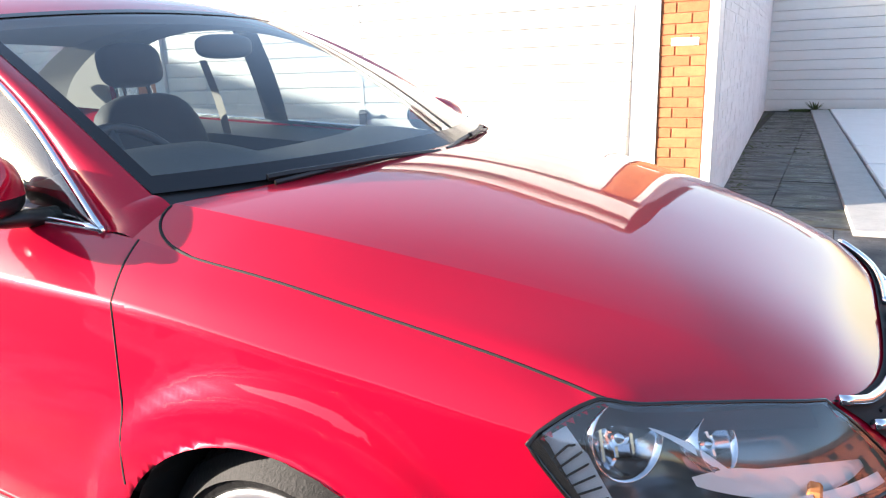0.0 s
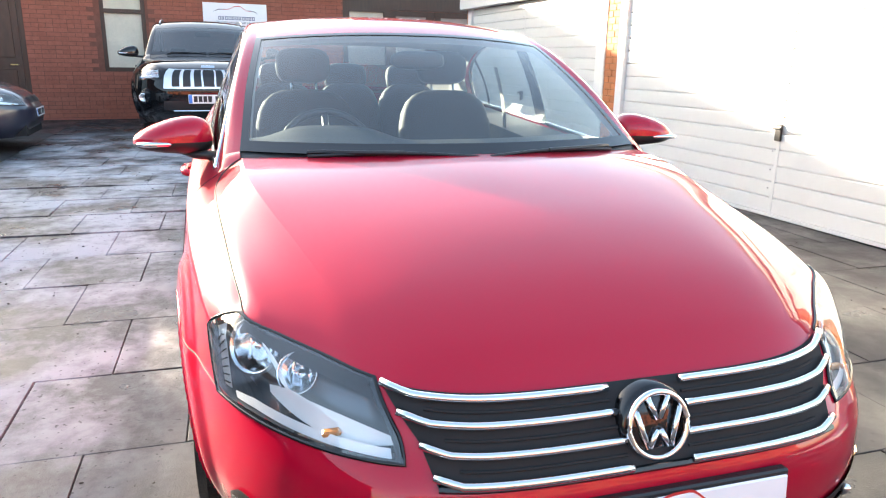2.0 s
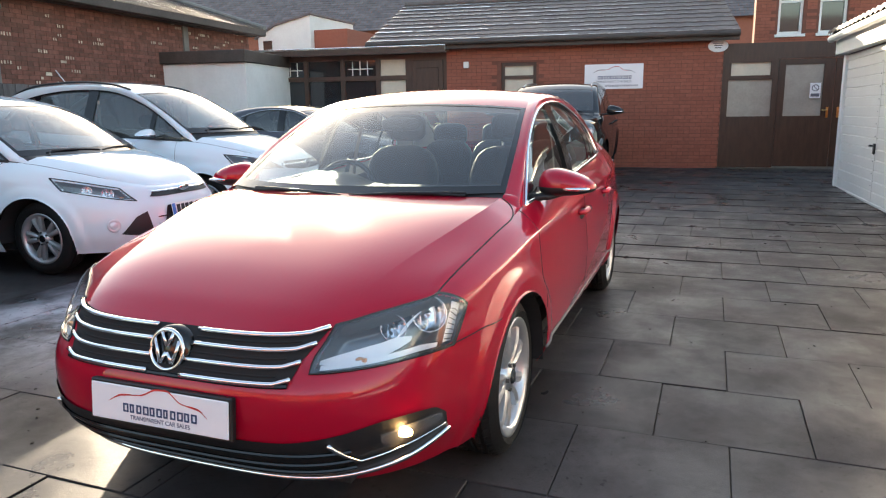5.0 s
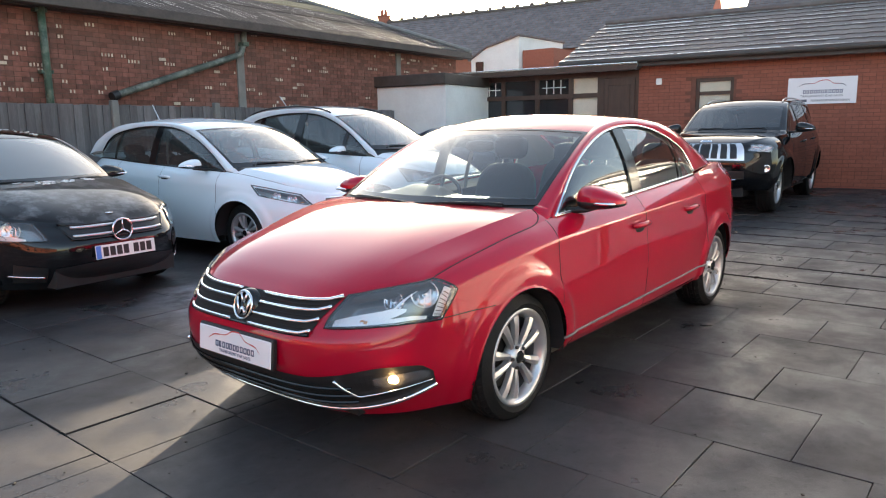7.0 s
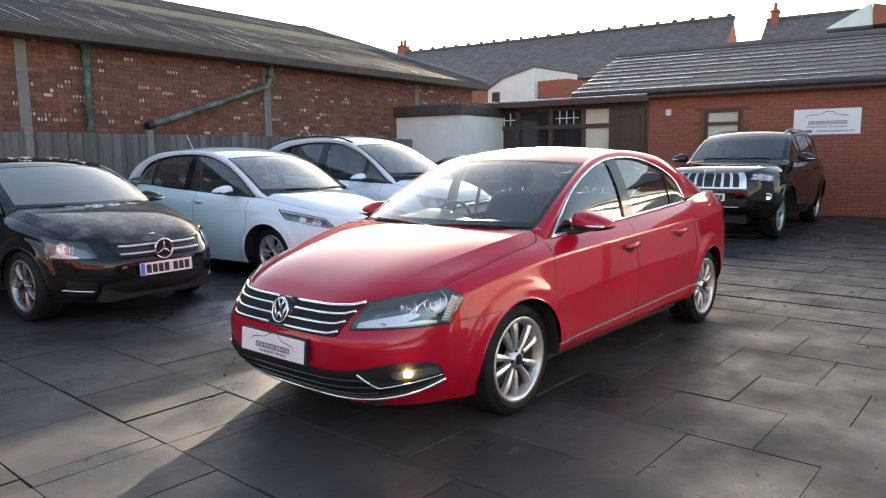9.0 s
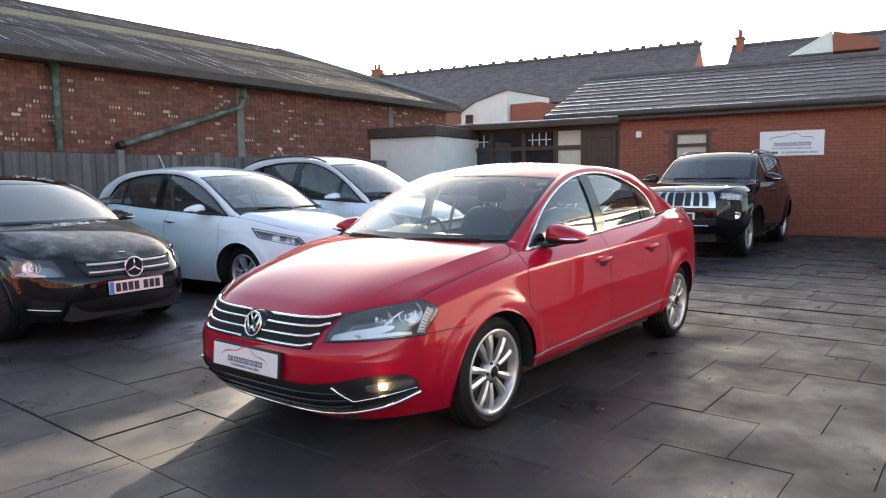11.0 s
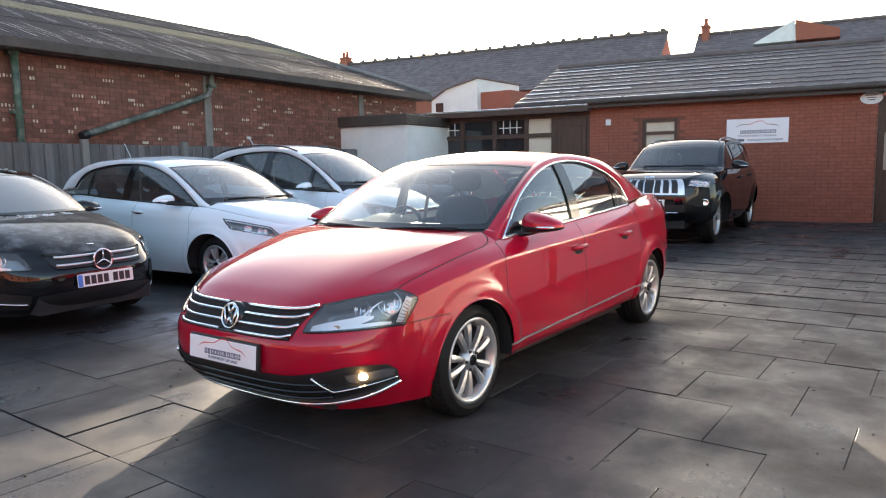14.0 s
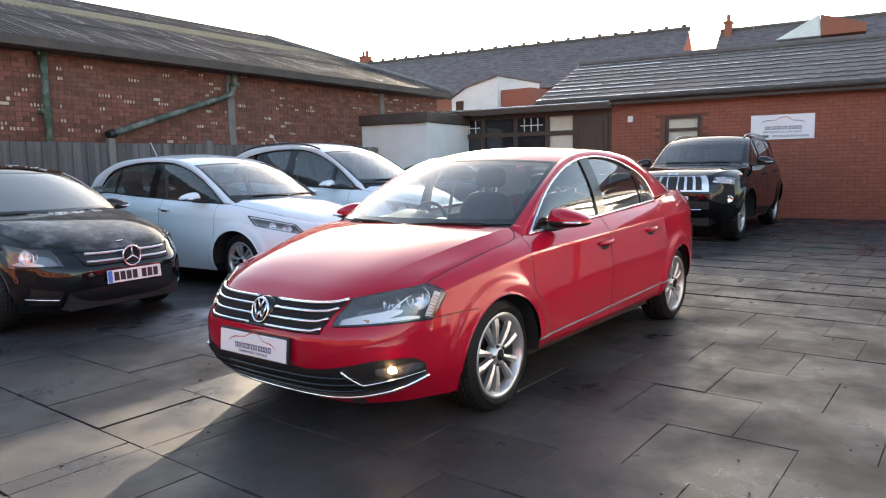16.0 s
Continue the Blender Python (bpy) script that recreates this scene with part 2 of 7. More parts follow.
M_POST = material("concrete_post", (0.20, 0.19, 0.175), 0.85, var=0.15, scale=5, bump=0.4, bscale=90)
M_GREEN = material("green_pipe_paint", (0.04, 0.085, 0.058), 0.5, var=0.3, scale=6, bump=0.2, bscale=60, stain=(0.3, 0.3, 0.26), stain_scale=3, stain_amount=0.6)
M_BLACK = material("black_plastic", (0.012, 0.012, 0.013), 0.45, bump=0.1, bscale=300)
M_BRASS = material("brass", (0.75, 0.52, 0.2), 0.28, metal=1.0)
M_SIGN = material("sign_white", (0.80, 0.81, 0.84), 0.3, var=0.02, scale=3)
M_NAVY = material("navy_print", (0.035, 0.06, 0.14), 0.4)
M_RED = material("red_print", (0.55, 0.035, 0.03), 0.4)
M_GREYPRINT = material("grey_print", (0.12, 0.13, 0.16), 0.4)
M_PANE = material("window_pane", (0.02, 0.022, 0.025), 0.06, spec=0.8, bump=0.03, bscale=3)
M_FROST = material("obscured_pane", (0.36, 0.33, 0.29), 0.25, var=0.12, scale=3, bump=0.1, bscale=20)
M_BLIND = material("pale_blind", (0.62, 0.55, 0.44), 0.7, var=0.08, scale=3)
M_MOSS = material("moss", (0.07, 0.09, 0.025), 0.95, var=0.4, scale=9, bump=0.9, bscale=70)
M_ALU = material("grey_edging", (0.36, 0.35, 0.33), 0.6, var=0.12, scale=5, bump=0.2, bscale=60)
M_BARK = material("bark", (0.11, 0.085, 0.06), 0.9, var=0.3, scale=6, bump=0.6, bscale=40)
M_SATIN_TRIM = material("glint_roof_edge", (0.75, 0.75, 0.75), 0.25, metal=0.9)
M_GALV = material("galvanised_steel", (0.45, 0.45, 0.46), 0.4, metal=0.8, var=0.15, scale=8)

M_FROST_GLINT = material("frost_and_glint_white", (0.80, 0.77, 0.75), 0.5, var=0.2, scale=9, bump=0.4, bscale=90)
M_MORTAR_ORANGE = material("orange_mortar", (0.36, 0.17, 0.09), 0.95, var=0.25, scale=14, bump=0.5, bscale=160)
M_GAPSLAB = material("wet_mossy_paving", (0.026, 0.024, 0.022), 0.4, var=0.4, scale=3, bump=0.6, bscale=60, rvar=0.2, stain=(0.075, 0.082, 0.028), stain_scale=2.4, stain_amount=0.85, stretch=(1, 3, 1), spec=0.3, world=True)
M_PIPE_OLD = material("flaking_grey_green_pipe", (0.07, 0.085, 0.07), 0.55, var=0.35, scale=5, bump=0.3, bscale=60, stain=(0.32, 0.32, 0.28), stain_scale=4, stain_amount=0.7)
M_GRIT = material("dark_grit", (0.03, 0.026, 0.022), 0.9, spread=0.5)
def glass_material(name, tint, gloss=1.0, rough=0.0, film=0.025, least=0.09):
    """A thin pane: clear with a tint and a film of dust, and gloss by Fresnel."""
    mat = bpy.data.materials.new(name)
    mat.use_nodes = True
    nt = mat.node_tree
    nt.nodes.remove(nt.nodes["Principled BSDF"])
    N, L = nt.nodes.new, nt.links.new
    tr, gl, fr, mx = N("ShaderNodeBsdfTransparent"), N("ShaderNodeBsdfGlossy"), N("ShaderNodeLayerWeight"), N("ShaderNodeMixShader")
    tr.inputs[0].default_value = (*tint, 1)
    gl.inputs[0].default_value = (gloss, gloss, gloss, 1)
    gl.inputs["Roughness"].default_value = rough
    fr.inputs[0].default_value = 0.5
    pw, ad = N("ShaderNodeMath"), N("ShaderNodeMath")
    pw.operation, ad.operation = "POWER", "MULTIPLY_ADD"
    pw.inputs[1].default_value = 5.0
    ad.inputs[1].default_value, ad.inputs[2].default_value = 0.98 - least, least
    L(fr.outputs["Facing"], pw.inputs[0])
    L(pw.outputs[0], ad.inputs[0])
    df, mh = N("ShaderNodeBsdfDiffuse"), N("ShaderNodeMixShader")
    df.inputs[0].default_value = (0.8, 0.84, 0.84, 1)
    mh.inputs[0].default_value = film
    L(ad.outputs[0], mx.inputs[0])
    L(tr.outputs[0], mh.inputs[1])
    L(df.outputs[0], mh.inputs[2])
    L(mh.outputs[0], mx.inputs[1])
    L(gl.outputs[0], mx.inputs[2])
    L(mx.outputs[0], nt.nodes["Material Output"].inputs[0])
    return mat


M_PAINT_RED = material("candy_red_paint", (0.40, 0.003, 0.024), 0.32, metal=0.12, coat=0.95, spec=0.03, coat_rough=0.010)
M_PAINT_BLACK = material("black_car_paint", (0.006, 0.006, 0.007), 0.4, coat=1.0, spec=0.0, coat_rough=0.015)
# black paint with random pale blotches, for the coupe's bonnet
M_PAINT_BLOTCHED = material("blotched_black_paint", (0.008, 0.008, 0.009), 0.5, coat=0.45, spec=0.1, scale=5, stain=(0.30, 0.305, 0.315), stain_scale=3.4, stain_amount=0.5)
M_PAINT_WHITE = material("white_car_paint", (0.66, 0.745, 0.79), 0.5, coat=1.0, spec=0.0, coat_rough=0.015)
M_PAINT_BLUE = material("dark_blue_car_paint", (0.02, 0.02, 0.035), 0.3, coat=1.0)
M_CHROME = material("chrome", (0.82, 0.83, 0.85), 0.07, metal=1.0)
M_SILL = material("dull_sill_metal", (0.14, 0.135, 0.135), 0.5, metal=0.0, var=0.1, scale=8)
M_BRIGHT = material("bright_grille_metal", (0.75, 0.76, 0.78), 0.25, metal=0.55)
M_SATIN = material("satin_silver", (0.62, 0.62, 0.63), 0.28, metal=0.9, bump=0.02, bscale=60)
M_ALLOY = material("silver_alloy", (0.50, 0.50, 0.51), 0.32, metal=0.7, var=0.05, scale=6, coat=0.5)
# rim inside: the shade behind the spokes is put into this colour
M_BARREL = material("shaded_rim_barrel", (0.10, 0.10, 0.105), 0.45, metal=0.3, var=0.2, scale=6)
# darker alloy copy: the deep shade at the coupe's wheels is in its colour
M_ALLOY_SHADED = material("shaded_alloy", (0.28, 0.28, 0.29), 0.3, metal=0.75, var=0.05, scale=6, coat=0.5)
M_TYRE = material("tyre_rubber", (0.011, 0.011, 0.011), 0.6, spec=0.2, var=0.25, scale=10, bump=0.3, bscale=120)
M_DARK = material("dark_interior", (0.012, 0.012, 0.013), 0.85)
M_GLOSSBLACK = material("gloss_black_trim", (0.008, 0.008, 0.009), 0.12)
M_SEAT = material("charcoal_seat_cloth", (0.020, 0.021, 0.024), 0.7, var=0.15, scale=20, bump=0.2, bscale=200)
M_DASH = material("dark_grey_dashboard", (0.022, 0.025, 0.026), 0.55, bump=0.15, bscale=350)
M_BELT = material("belt_webbing", (0.22, 0.205, 0.18), 0.7)
M_LINING = material("pale_roof_lining", (0.30, 0.29, 0.27), 0.9)
M_LAMP_BLACK = material("lamp_housing_grey", (0.09, 0.10, 0.115), 0.35)
M_LAMP_SILVER = material("lamp_reflector", (0.8, 0.82, 0.85), 0.12, metal=1.0)
M_LAMP_GREY = material("grey_lamp_inside", (0.20, 0.22, 0.24), 0.3, metal=0.3)
M_LAMP_SATIN = material("satin_lamp_trim", (0.66, 0.69, 0.72), 0.36, metal=0.25)
M_LAMP_GREY = material("pale_lamp_housing", (0.13, 0.14, 0.155), 0.22, metal=0.5)
M_LAMP_DARK = material("dark_lamp_hood", (0.016, 0.019, 0.024), 0.5)
M_AMBER = material("amber_lens", (0.5, 0.2, 0.06), 0.2)
M_REDLENS = material("red_lens", (0.45, 0.01, 0.01), 0.12)
M_LIT = material("lit_fog_lamp", (1.0, 0.7, 0.35), 0.3, emit=((1.0, 0.6, 0.25), 22.0))
M_DISC = material("brake_disc", (0.09, 0.088, 0.085), 0.4, metal=0.8)
M_PLATE = material("plate_white", (0.78, 0.78, 0.76), 0.35)
M_PLATEBLUE = material("plate_blue", (0.05, 0.2, 0.6), 0.35)
M_INK = material("plate_ink", (0.015, 0.015, 0.018), 0.5)
M_GLASS = glass_material("car_glass", (0.82, 0.89, 0.89), film=0.005)
# reflection raised above plain glass to brighten the door panes
M_GLASS_DOOR = glass_material("reflective_door_glass", (0.60, 0.66, 0.66), film=0.01, least=0.14)
M_GLASS_DARK = glass_material("tinted_car_glass", (0.24, 0.27, 0.27))
M_GLASS_FROST = glass_material("misted_car_glass", (0.22, 0.29, 0.25), rough=0.12, film=0.19)
M_GLASS_SIDE = glass_material("lightly_tinted_car_glass", (0.42, 0.46, 0.46), film=0.03)
M_GLASS_MIST = glass_material("lightly_misted_glass", (0.6, 0.66, 0.64), film=0.16)
M_LENS = glass_material("lamp_lens", (0.95, 0.96, 0.97), film=0.01)
M_FROSTY = material("frost", (0.75, 0.76, 0.78), 0.6, bump=0.5, bscale=300)
M_MIRROR = material("mirror_glass", (0.9, 0.9, 0.9), 0.02, metal=1.0)

# ---- the yard ----
def gz(x):
    """The yard climbs gently towards the office."""
    return 0.0125 * max(0.0, -2.0 - x)


bm = bmesh.new()
xs = [-400, -60, -20, -12, -7, -2, 3, 9, 30, 400]
ys = [-400, -60, -12, -3.4, 3.7, 14.2, 60, 400]
grid = [[bm.verts.new((x, y, gz(max(x, -14)) - 0.022)) for y in ys] for x in xs]
for i in range(len(xs) - 1):
    for j in range(len(ys) - 1):
        bm.faces.new((grid[i][j], grid[i + 1][j], grid[i + 1][j + 1], grid[i][j + 1]))
tagged(part("ground", bm, M_GROUND), "dark bare ground that runs out to the horizon", "ground", kind="structure")

# darker concrete where the row of cars is parked
bm = bmesh.new()
for x0, x1 in ((-12.0, -7.0), (-7.0, -2.0), (-2.0, 4.0), (4.0, 12.0)):
    for y0, y1 in ((-8.25, -5.5), (-5.5, -3.33)):
        vs = [bm.verts.new((x, y, gz(x) - 0.004)) for x, y in ((x0, y0), (x1, y0), (x1, y1), (x0, y1))]
        bm.faces.new(vs)
bmesh.ops.remove_doubles(bm, verts=bm.verts[:], dist=0.001)
tagged(part("road", bm, M_TARMAC), "dark stained concrete strip below the parked cars", "concrete", kind="structure")

# slabs, about 600 mm square, laid in broken courses across the car's length
yard = thing("pavement", "grey concrete paving slabs, damp and worn, with open joints", "paving", kind="structure")
bm = bmesh.new()
for x0, x1 in ((-12.0, -7.0), (-7.0, -2.0), (-2.0, 4.0), (4.0, 12.0)):
    vs = [bm.verts.new((x, y, gz(x) - 0.012)) for x, y in ((x0, -3.33), (x1, -3.33), (x1, 3.75), (x0, 3.75))]
    bm.faces.new(vs)
part("joint_bed", bm, M_JOINT, yard)


def slab_bm(w, d):
    bm = boxed(-d / 2, d / 2, -w / 2, w / 2, -0.05, 0.0)
    bmesh.ops.bevel(bm, geom=[e for e in bm.edges if all(v.co.z > -0.01 for v in e.verts)], offset=0.0018, segments=1, affect="EDGES")
    return bm


slab_cache = {}


def lay(w, d, m, near):
    """One slab, w across the yard and d along it."""
    key = (round(w, 2), round(d, 2))
    if key not in slab_cache:
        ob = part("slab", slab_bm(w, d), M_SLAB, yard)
        slab_cache[key] = ob.data
        bpy.data.objects.remove(ob)
    if near:
        piece("slab", slab_cache[key], yard, m)
    else:
        me = slab_cache[key].copy()
        me.transform(m)
        far.from_mesh(me)
        bpy.data.meshes.remove(me)


rng = random.Random(7)
far = bmesh.new()
SPLIT, SLAB = -0.30, 0.607


def row_of_slabs(x0, x1, y0, y1, joint, gap):
    """A course from x0 to x1, with a joint at one place and then every slab's width."""
    xc = 0.5 * (x0 + x1)
    first = math.ceil((y0 - joint) / SLAB)
    cuts = [y0] + [joint + SLAB * n for n in range(first, first + 20) if y0 + 0.06 < joint + SLAB * n < y1 - 0.06] + [y1]
    for a, b in zip(cuts, cuts[1:]):
        tip = [rng.uniform(-0.22, 0.22) for _ in range(3)]
        lay(b - a - gap, x1 - x0 - gap, pose(xc, 0.5 * (a + b), gz(xc) + rng.uniform(-0.003, 0.003), tip[0], tip[1], tip[2] * 0.4), -3.6 < xc < 5.8)


# beside the garages: regular broken bond
line = [5.83, 5.22, 4.61, 4.0, 3.39, 2.78, 2.165, 1.652] + [1.652 - 0.604 * k for k in range(1, 23)]
for k, (x1, x0) in enumerate(zip(line, line[1:])):
    joint = 1.655 if k % 2 else 1.360
    if 4 <= k <= 5:
        joint = 0.165 if k == 4 else 0.46
    row_of_slabs(x0, x1, SPLIT, 3.74, joint, 0.0045)
# towards the parked cars: shifting courses, spaced to fit the camera's view
line = [5.83, 5.22, 4.61, 4.0, 3.39, 2.78, 2.15, 1.585, 0.98, 0.345] + [0.345 - 0.648 * k for k in range(1, 19)]
JOINTS = [-0.75, -0.44, -0.75, -0.44, -0.44, -0.75, -1.0, -1.25, -0.93, -1.25]
for k, (x1, x0) in enumerate(zip(line, line[1:])):
    row_of_slabs(x0, x1, -3.31, SPLIT, JOINTS[k] if k < len(JOINTS) else (-0.95 if k % 2 == 0 else -1.28), 0.006)
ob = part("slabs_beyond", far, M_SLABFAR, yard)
tagged(ob, kind="stuff")


grit = bmesh.new()
for q in range(420):
    x, y = rng.uniform(-5.0, 4.6), rng.uniform(-2.9, 3.4)
    bmesh.ops.create_icosphere(grit, subdivisions=1, radius=rng.uniform(0.002, 0.007), matrix=pose(x, y, gz(x) + 0.003, 0, 0, 360 * rng.random()) @ Matrix.Diagonal((1.6, 1, 0.6, 1)))
tagged(part("grit", grit, M_GRIT), "dark specks of grit on the paving", "grit", kind="stuff")


# ---- brickwork ----
def brick_panel(s0, s1, z0, z1, holes=(), seed=1, depth=0.012, course=0.075, length=0.225, y=0.0, pale=0.0):
    """Faces of bricks proud of a mortar plane, in stretcher bond, in the plane y (facing -y), leaving rectangular holes."""
    r = random.Random(seed)
    vs, fs, vp, fp = [], [], [], []
    rows = int((z1 - z0) / course)
    g = 0.005
    clusters = [(r.uniform(s0, s1), r.uniform(z0 + 1.2, z1), r.uniform(0.3, 1.1)) for _ in range(40)] if pale else []
    for i in range(rows):
        a = z0 + i * course
        b = a + course - 2 * g
        s = s0 - (length / 2 if i % 2 else 0)
        header = i % 6 == 5
        ln = length / 2 if header else length
        while s < s1:
            e0, e1 = max(s, s0) + g, min(s + ln, s1) - g
            s += ln
            if e1 - e0 < 0.02 or any(e1 > h[0] and e0 < h[1] and b > h[2] and a < h[3] for h in holes):
                continue
            d = depth + r.uniform(-0.003, 0.003)
            V, F = vs, fs
            k = len(V)
            V += [(e0, y - d, a), (e1, y - d, a), (e1, y - d, b), (e0, y - d, b), (e0, y, a), (e1, y, a), (e1, y, b), (e0, y, b)]
            F += [(k, k + 1, k + 2, k + 3), (k, k + 4, k + 5, k + 1), (k + 1, k + 5, k + 6, k + 2), (k + 2, k + 6, k + 7, k + 3), (k + 3, k + 7, k + 4, k)]
            near = max((1 - math.hypot((s - c[0]) / c[2], (a - c[1]) / 0.25) for c in clusters), default=0)
            if pale and r.random() < pale + 0.3 * max(0.0, near):
                run = r.choice((1, 2, 2, 3, 4))
                for q in range(run):
                    wd = r.uniform(0.02, 0.034) if run > 1 else r.choice((0.03, 0.05, 0.13))
                    u, lo = e0 + 0.055 * q + r.uniform(0, 0.012), a + r.uniform(0.003, 0.012)
                    u1, hi, k = u + wd, b - r.uniform(0.003, 0.014), len(vp)
                    if u1 > s1:
                        break
                    vp += [(u, y - d - 0.005, lo), (u1, y - d - 0.005, lo), (u1, y - d - 0.005, hi), (u, y - d - 0.005, hi)]
                    fp.append((k, k + 1, k + 2, k + 3))
    return (vs, fs), (vp, fp)


def wall_with_holes(s0, s1, z0, z1, y0, y1, holes):
    """A solid wall with openings right through it."""
    bm = bmesh.new()
    ss = sorted({s0, s1, *[h[0] for h in holes], *[h[1] for h in holes]})
    zs = sorted({z0, z1, *[h[2] for h in holes], *[h[3] for h in holes]})
    for a, b in zip(ss, ss[1:]):
        for c, d in zip(zs, zs[1:]):
            if not any(a >= h[0] - 1e-6 and b <= h[1] + 1e-6 and c >= h[2] - 1e-6 and d <= h[3] + 1e-6 for h in holes):
                box(bm, a, b, y0, y1, c, d)
    return bm


def framed_window(parent, s0, s1, z0, z1, y, frame_mat, pane_mat, bar=0.06, transom=None, depth=0.08, mull=(), top_mat=None, name="window"):
    win = new(name)
    win.parent = parent
    bm = bmesh.new()
    box(bm, s0, s0 + bar, y, y + depth, z0, z1)
    box(bm, s1 - bar, s1, y, y + depth, z0, z1)
    box(bm, s0 + bar, s1 - bar, y, y + depth, z1 - bar, z1)
    box(bm, s0 + bar, s1 - bar, y, y + depth, z0, z0 + bar)
    cells = [(z0 + bar, z1 - bar)]
    if transom:
        box(bm, s0 + bar, s1 - bar, y + 0.004, y + depth, transom - bar / 2, transom + bar / 2)
        cells = [(z0 + bar, transom - bar / 2), (transom + bar / 2, z1 - bar)]
    for mu in mull:
        for c, d in cells:
            box(bm, mu - bar / 2, mu + bar / 2, y + 0.006, y + depth, c, d)
    part("window_frame", bm, frame_mat, win)
    xs_ = [s0 + bar, *[m_ for m_ in mull], s1 - bar]
    for a, b in zip(xs_, xs_[1:]):
        for i, (c, d) in enumerate(cells):
            part("pane", boxed(a, b, y + depth * 0.6, y + depth * 0.6 + 0.006, c, d), top_mat if (top_mat and i) else pane_mat, win)
    return win


# ---- the office at the end of the yard ----
OFFICE = pose(-11.5, -1.1, 0, 0, 0, 98)
office = thing("wall_office", "long single-storey red brick office wall with brown window frames", "wall", OFFICE, kind="structure")
W1 = (-1.78, -1.02, 0.98, 2.36)
HOLES = [W1]
part("wall_core", wall_with_holes(-3.0, 2.76, -0.1, 2.8, 0.0, 0.25, HOLES), M_MORTAR_DK, office)
(vs, fs), _ = brick_panel(-3.0, 2.76, 0.0, 2.78, HOLES, seed=3, depth=0.008)
tagged(mesh_of("brick_face", vs, fs, M_BRICK_RED, office), kind="stuff")
framed_window(office, *W1, 0.03, M_BROWN, M_BLIND, bar=0.07, transom=2.05)

# eave, gutter and roof of ribbed concrete tiles
roof = thing("roof_office", "low brown concrete-tiled roof with pale lines of frost and painted glints", "roof", OFFICE, kind="structure")
RS0, RS1, RE, RZ, RR, RZ1 = -4.75, 3.0, -0.28, 2.82, 3.0, 4.06
part("fascia", boxed(RS0, RS1, RE, RE + 0.03, 2.66, 2.83, 0.004), M_FASCIA, roof)
part("soffit", boxed(RS0, RS1, RE + 0.03, 0.0, 2.70, 2.72), M_FASCIA, roof)
part("gutter", tube([(RS0, RE - 0.05, 2.79), (RS1, RE - 0.05, 2.785)], 0.05, 10), M_FASCIA, roof)
NR = 10
slope = math.hypot(RR - RE, RZ1 - RZ)
for i in range(NR):
    t0, t1 = i / NR, (i + 1.12) / NR
    bm = bmesh.new()
    n = int((RS1 - RS0) / 0.0825)
    rows_ = []
    for j in range(n + 1):
        s = RS0 + (RS1 - RS0) * j / n
        lift = 0.007 if j % 4 in (1, 2) else 0.0
        rows_.append([bm.verts.new((s, RE - 0.06 + (RR - RE + 0.06) * t, RZ + (RZ1 - RZ) * t + lift + up)) for t, up in ((t0, -0.012), (t0, 0.03), (t1, 0.012))])
    for A, B in zip(rows_, rows_[1:]):
        for q in range(2):
            bm.faces.new((A[q], B[q], B[q + 1], A[q + 1]))
    part("tile_course", bm, M_TILE, roof)
    # broken pale lines along each course's lip: frost with painted wet glints
    rf, bm = random.Random(70 + i), bmesh.new()
    s = RS0
    while s < RS1 - 0.1:
        far = (s - RS0) / (RS1 - RS0)
        ln = rf.uniform(0.6, 2.2) * (1.25 - far)
        if rf.random() < 0.99 - 0.5 * far:
            w = rf.uniform(0.05, 0.10) * (1.15 - 0.7 * far) / slope
            e = min(s + ln, RS1)
            q = [bm.verts.new((x, RE - 0.06 + (RR - RE + 0.06) * t, RZ + (RZ1 - RZ) * t + 0.048 - 0.01 * k)) for x, t, k in ((s, t0, 0), (e, t0, 0), (e - 0.04, t0 + w, 1), (s + 0.05, t0 + w, 1))]
            bm.faces.new(q)
        s += ln + rf.uniform(0.01, 0.25)
    part("frost_line", bm, M_FROST_GLINT, roof)
part("roof_back", prism([(RE, RZ - 0.03), (RR, RZ1 - 0.03), (2 * RR, RZ)], RS0 + 0.02, RS1 - 0.02, "x"), M_TILE, roof)
part("ridge", tube([(RS0, RR, RZ1 + 0.02), (RS1, RR, RZ1 + 0.02)], 0.11, 10), M_TILE, roof)

# brown timber screen with a double door, beyond the brick corner
screen = thing("door_1", "dark brown timber screen with double doors and obscured panes", "doors", OFFICE @ pose(0, 0.12, 0), kind="structure")
g0 = 0.12
part("frame", wall_with_holes(2.78, 5.9, g0, 2.62, 0.0, 0.1, [(2.9, 3.74, 1.16, 1.9), (2.94, 3.7, 1.98, 2.24), (3.84, 4.9, g0, 2.3), (4.9, 5.85, g0, 2.3)]), M_BROWN, screen)
part("pane", boxed(2.88, 3.76, 0.05, 0.056, 1.14, 1.92), M_FROST, screen)
part("pane", boxed(2.92, 3.72, 0.05, 0.056, 1.96, 2.26), M_BLIND, screen)
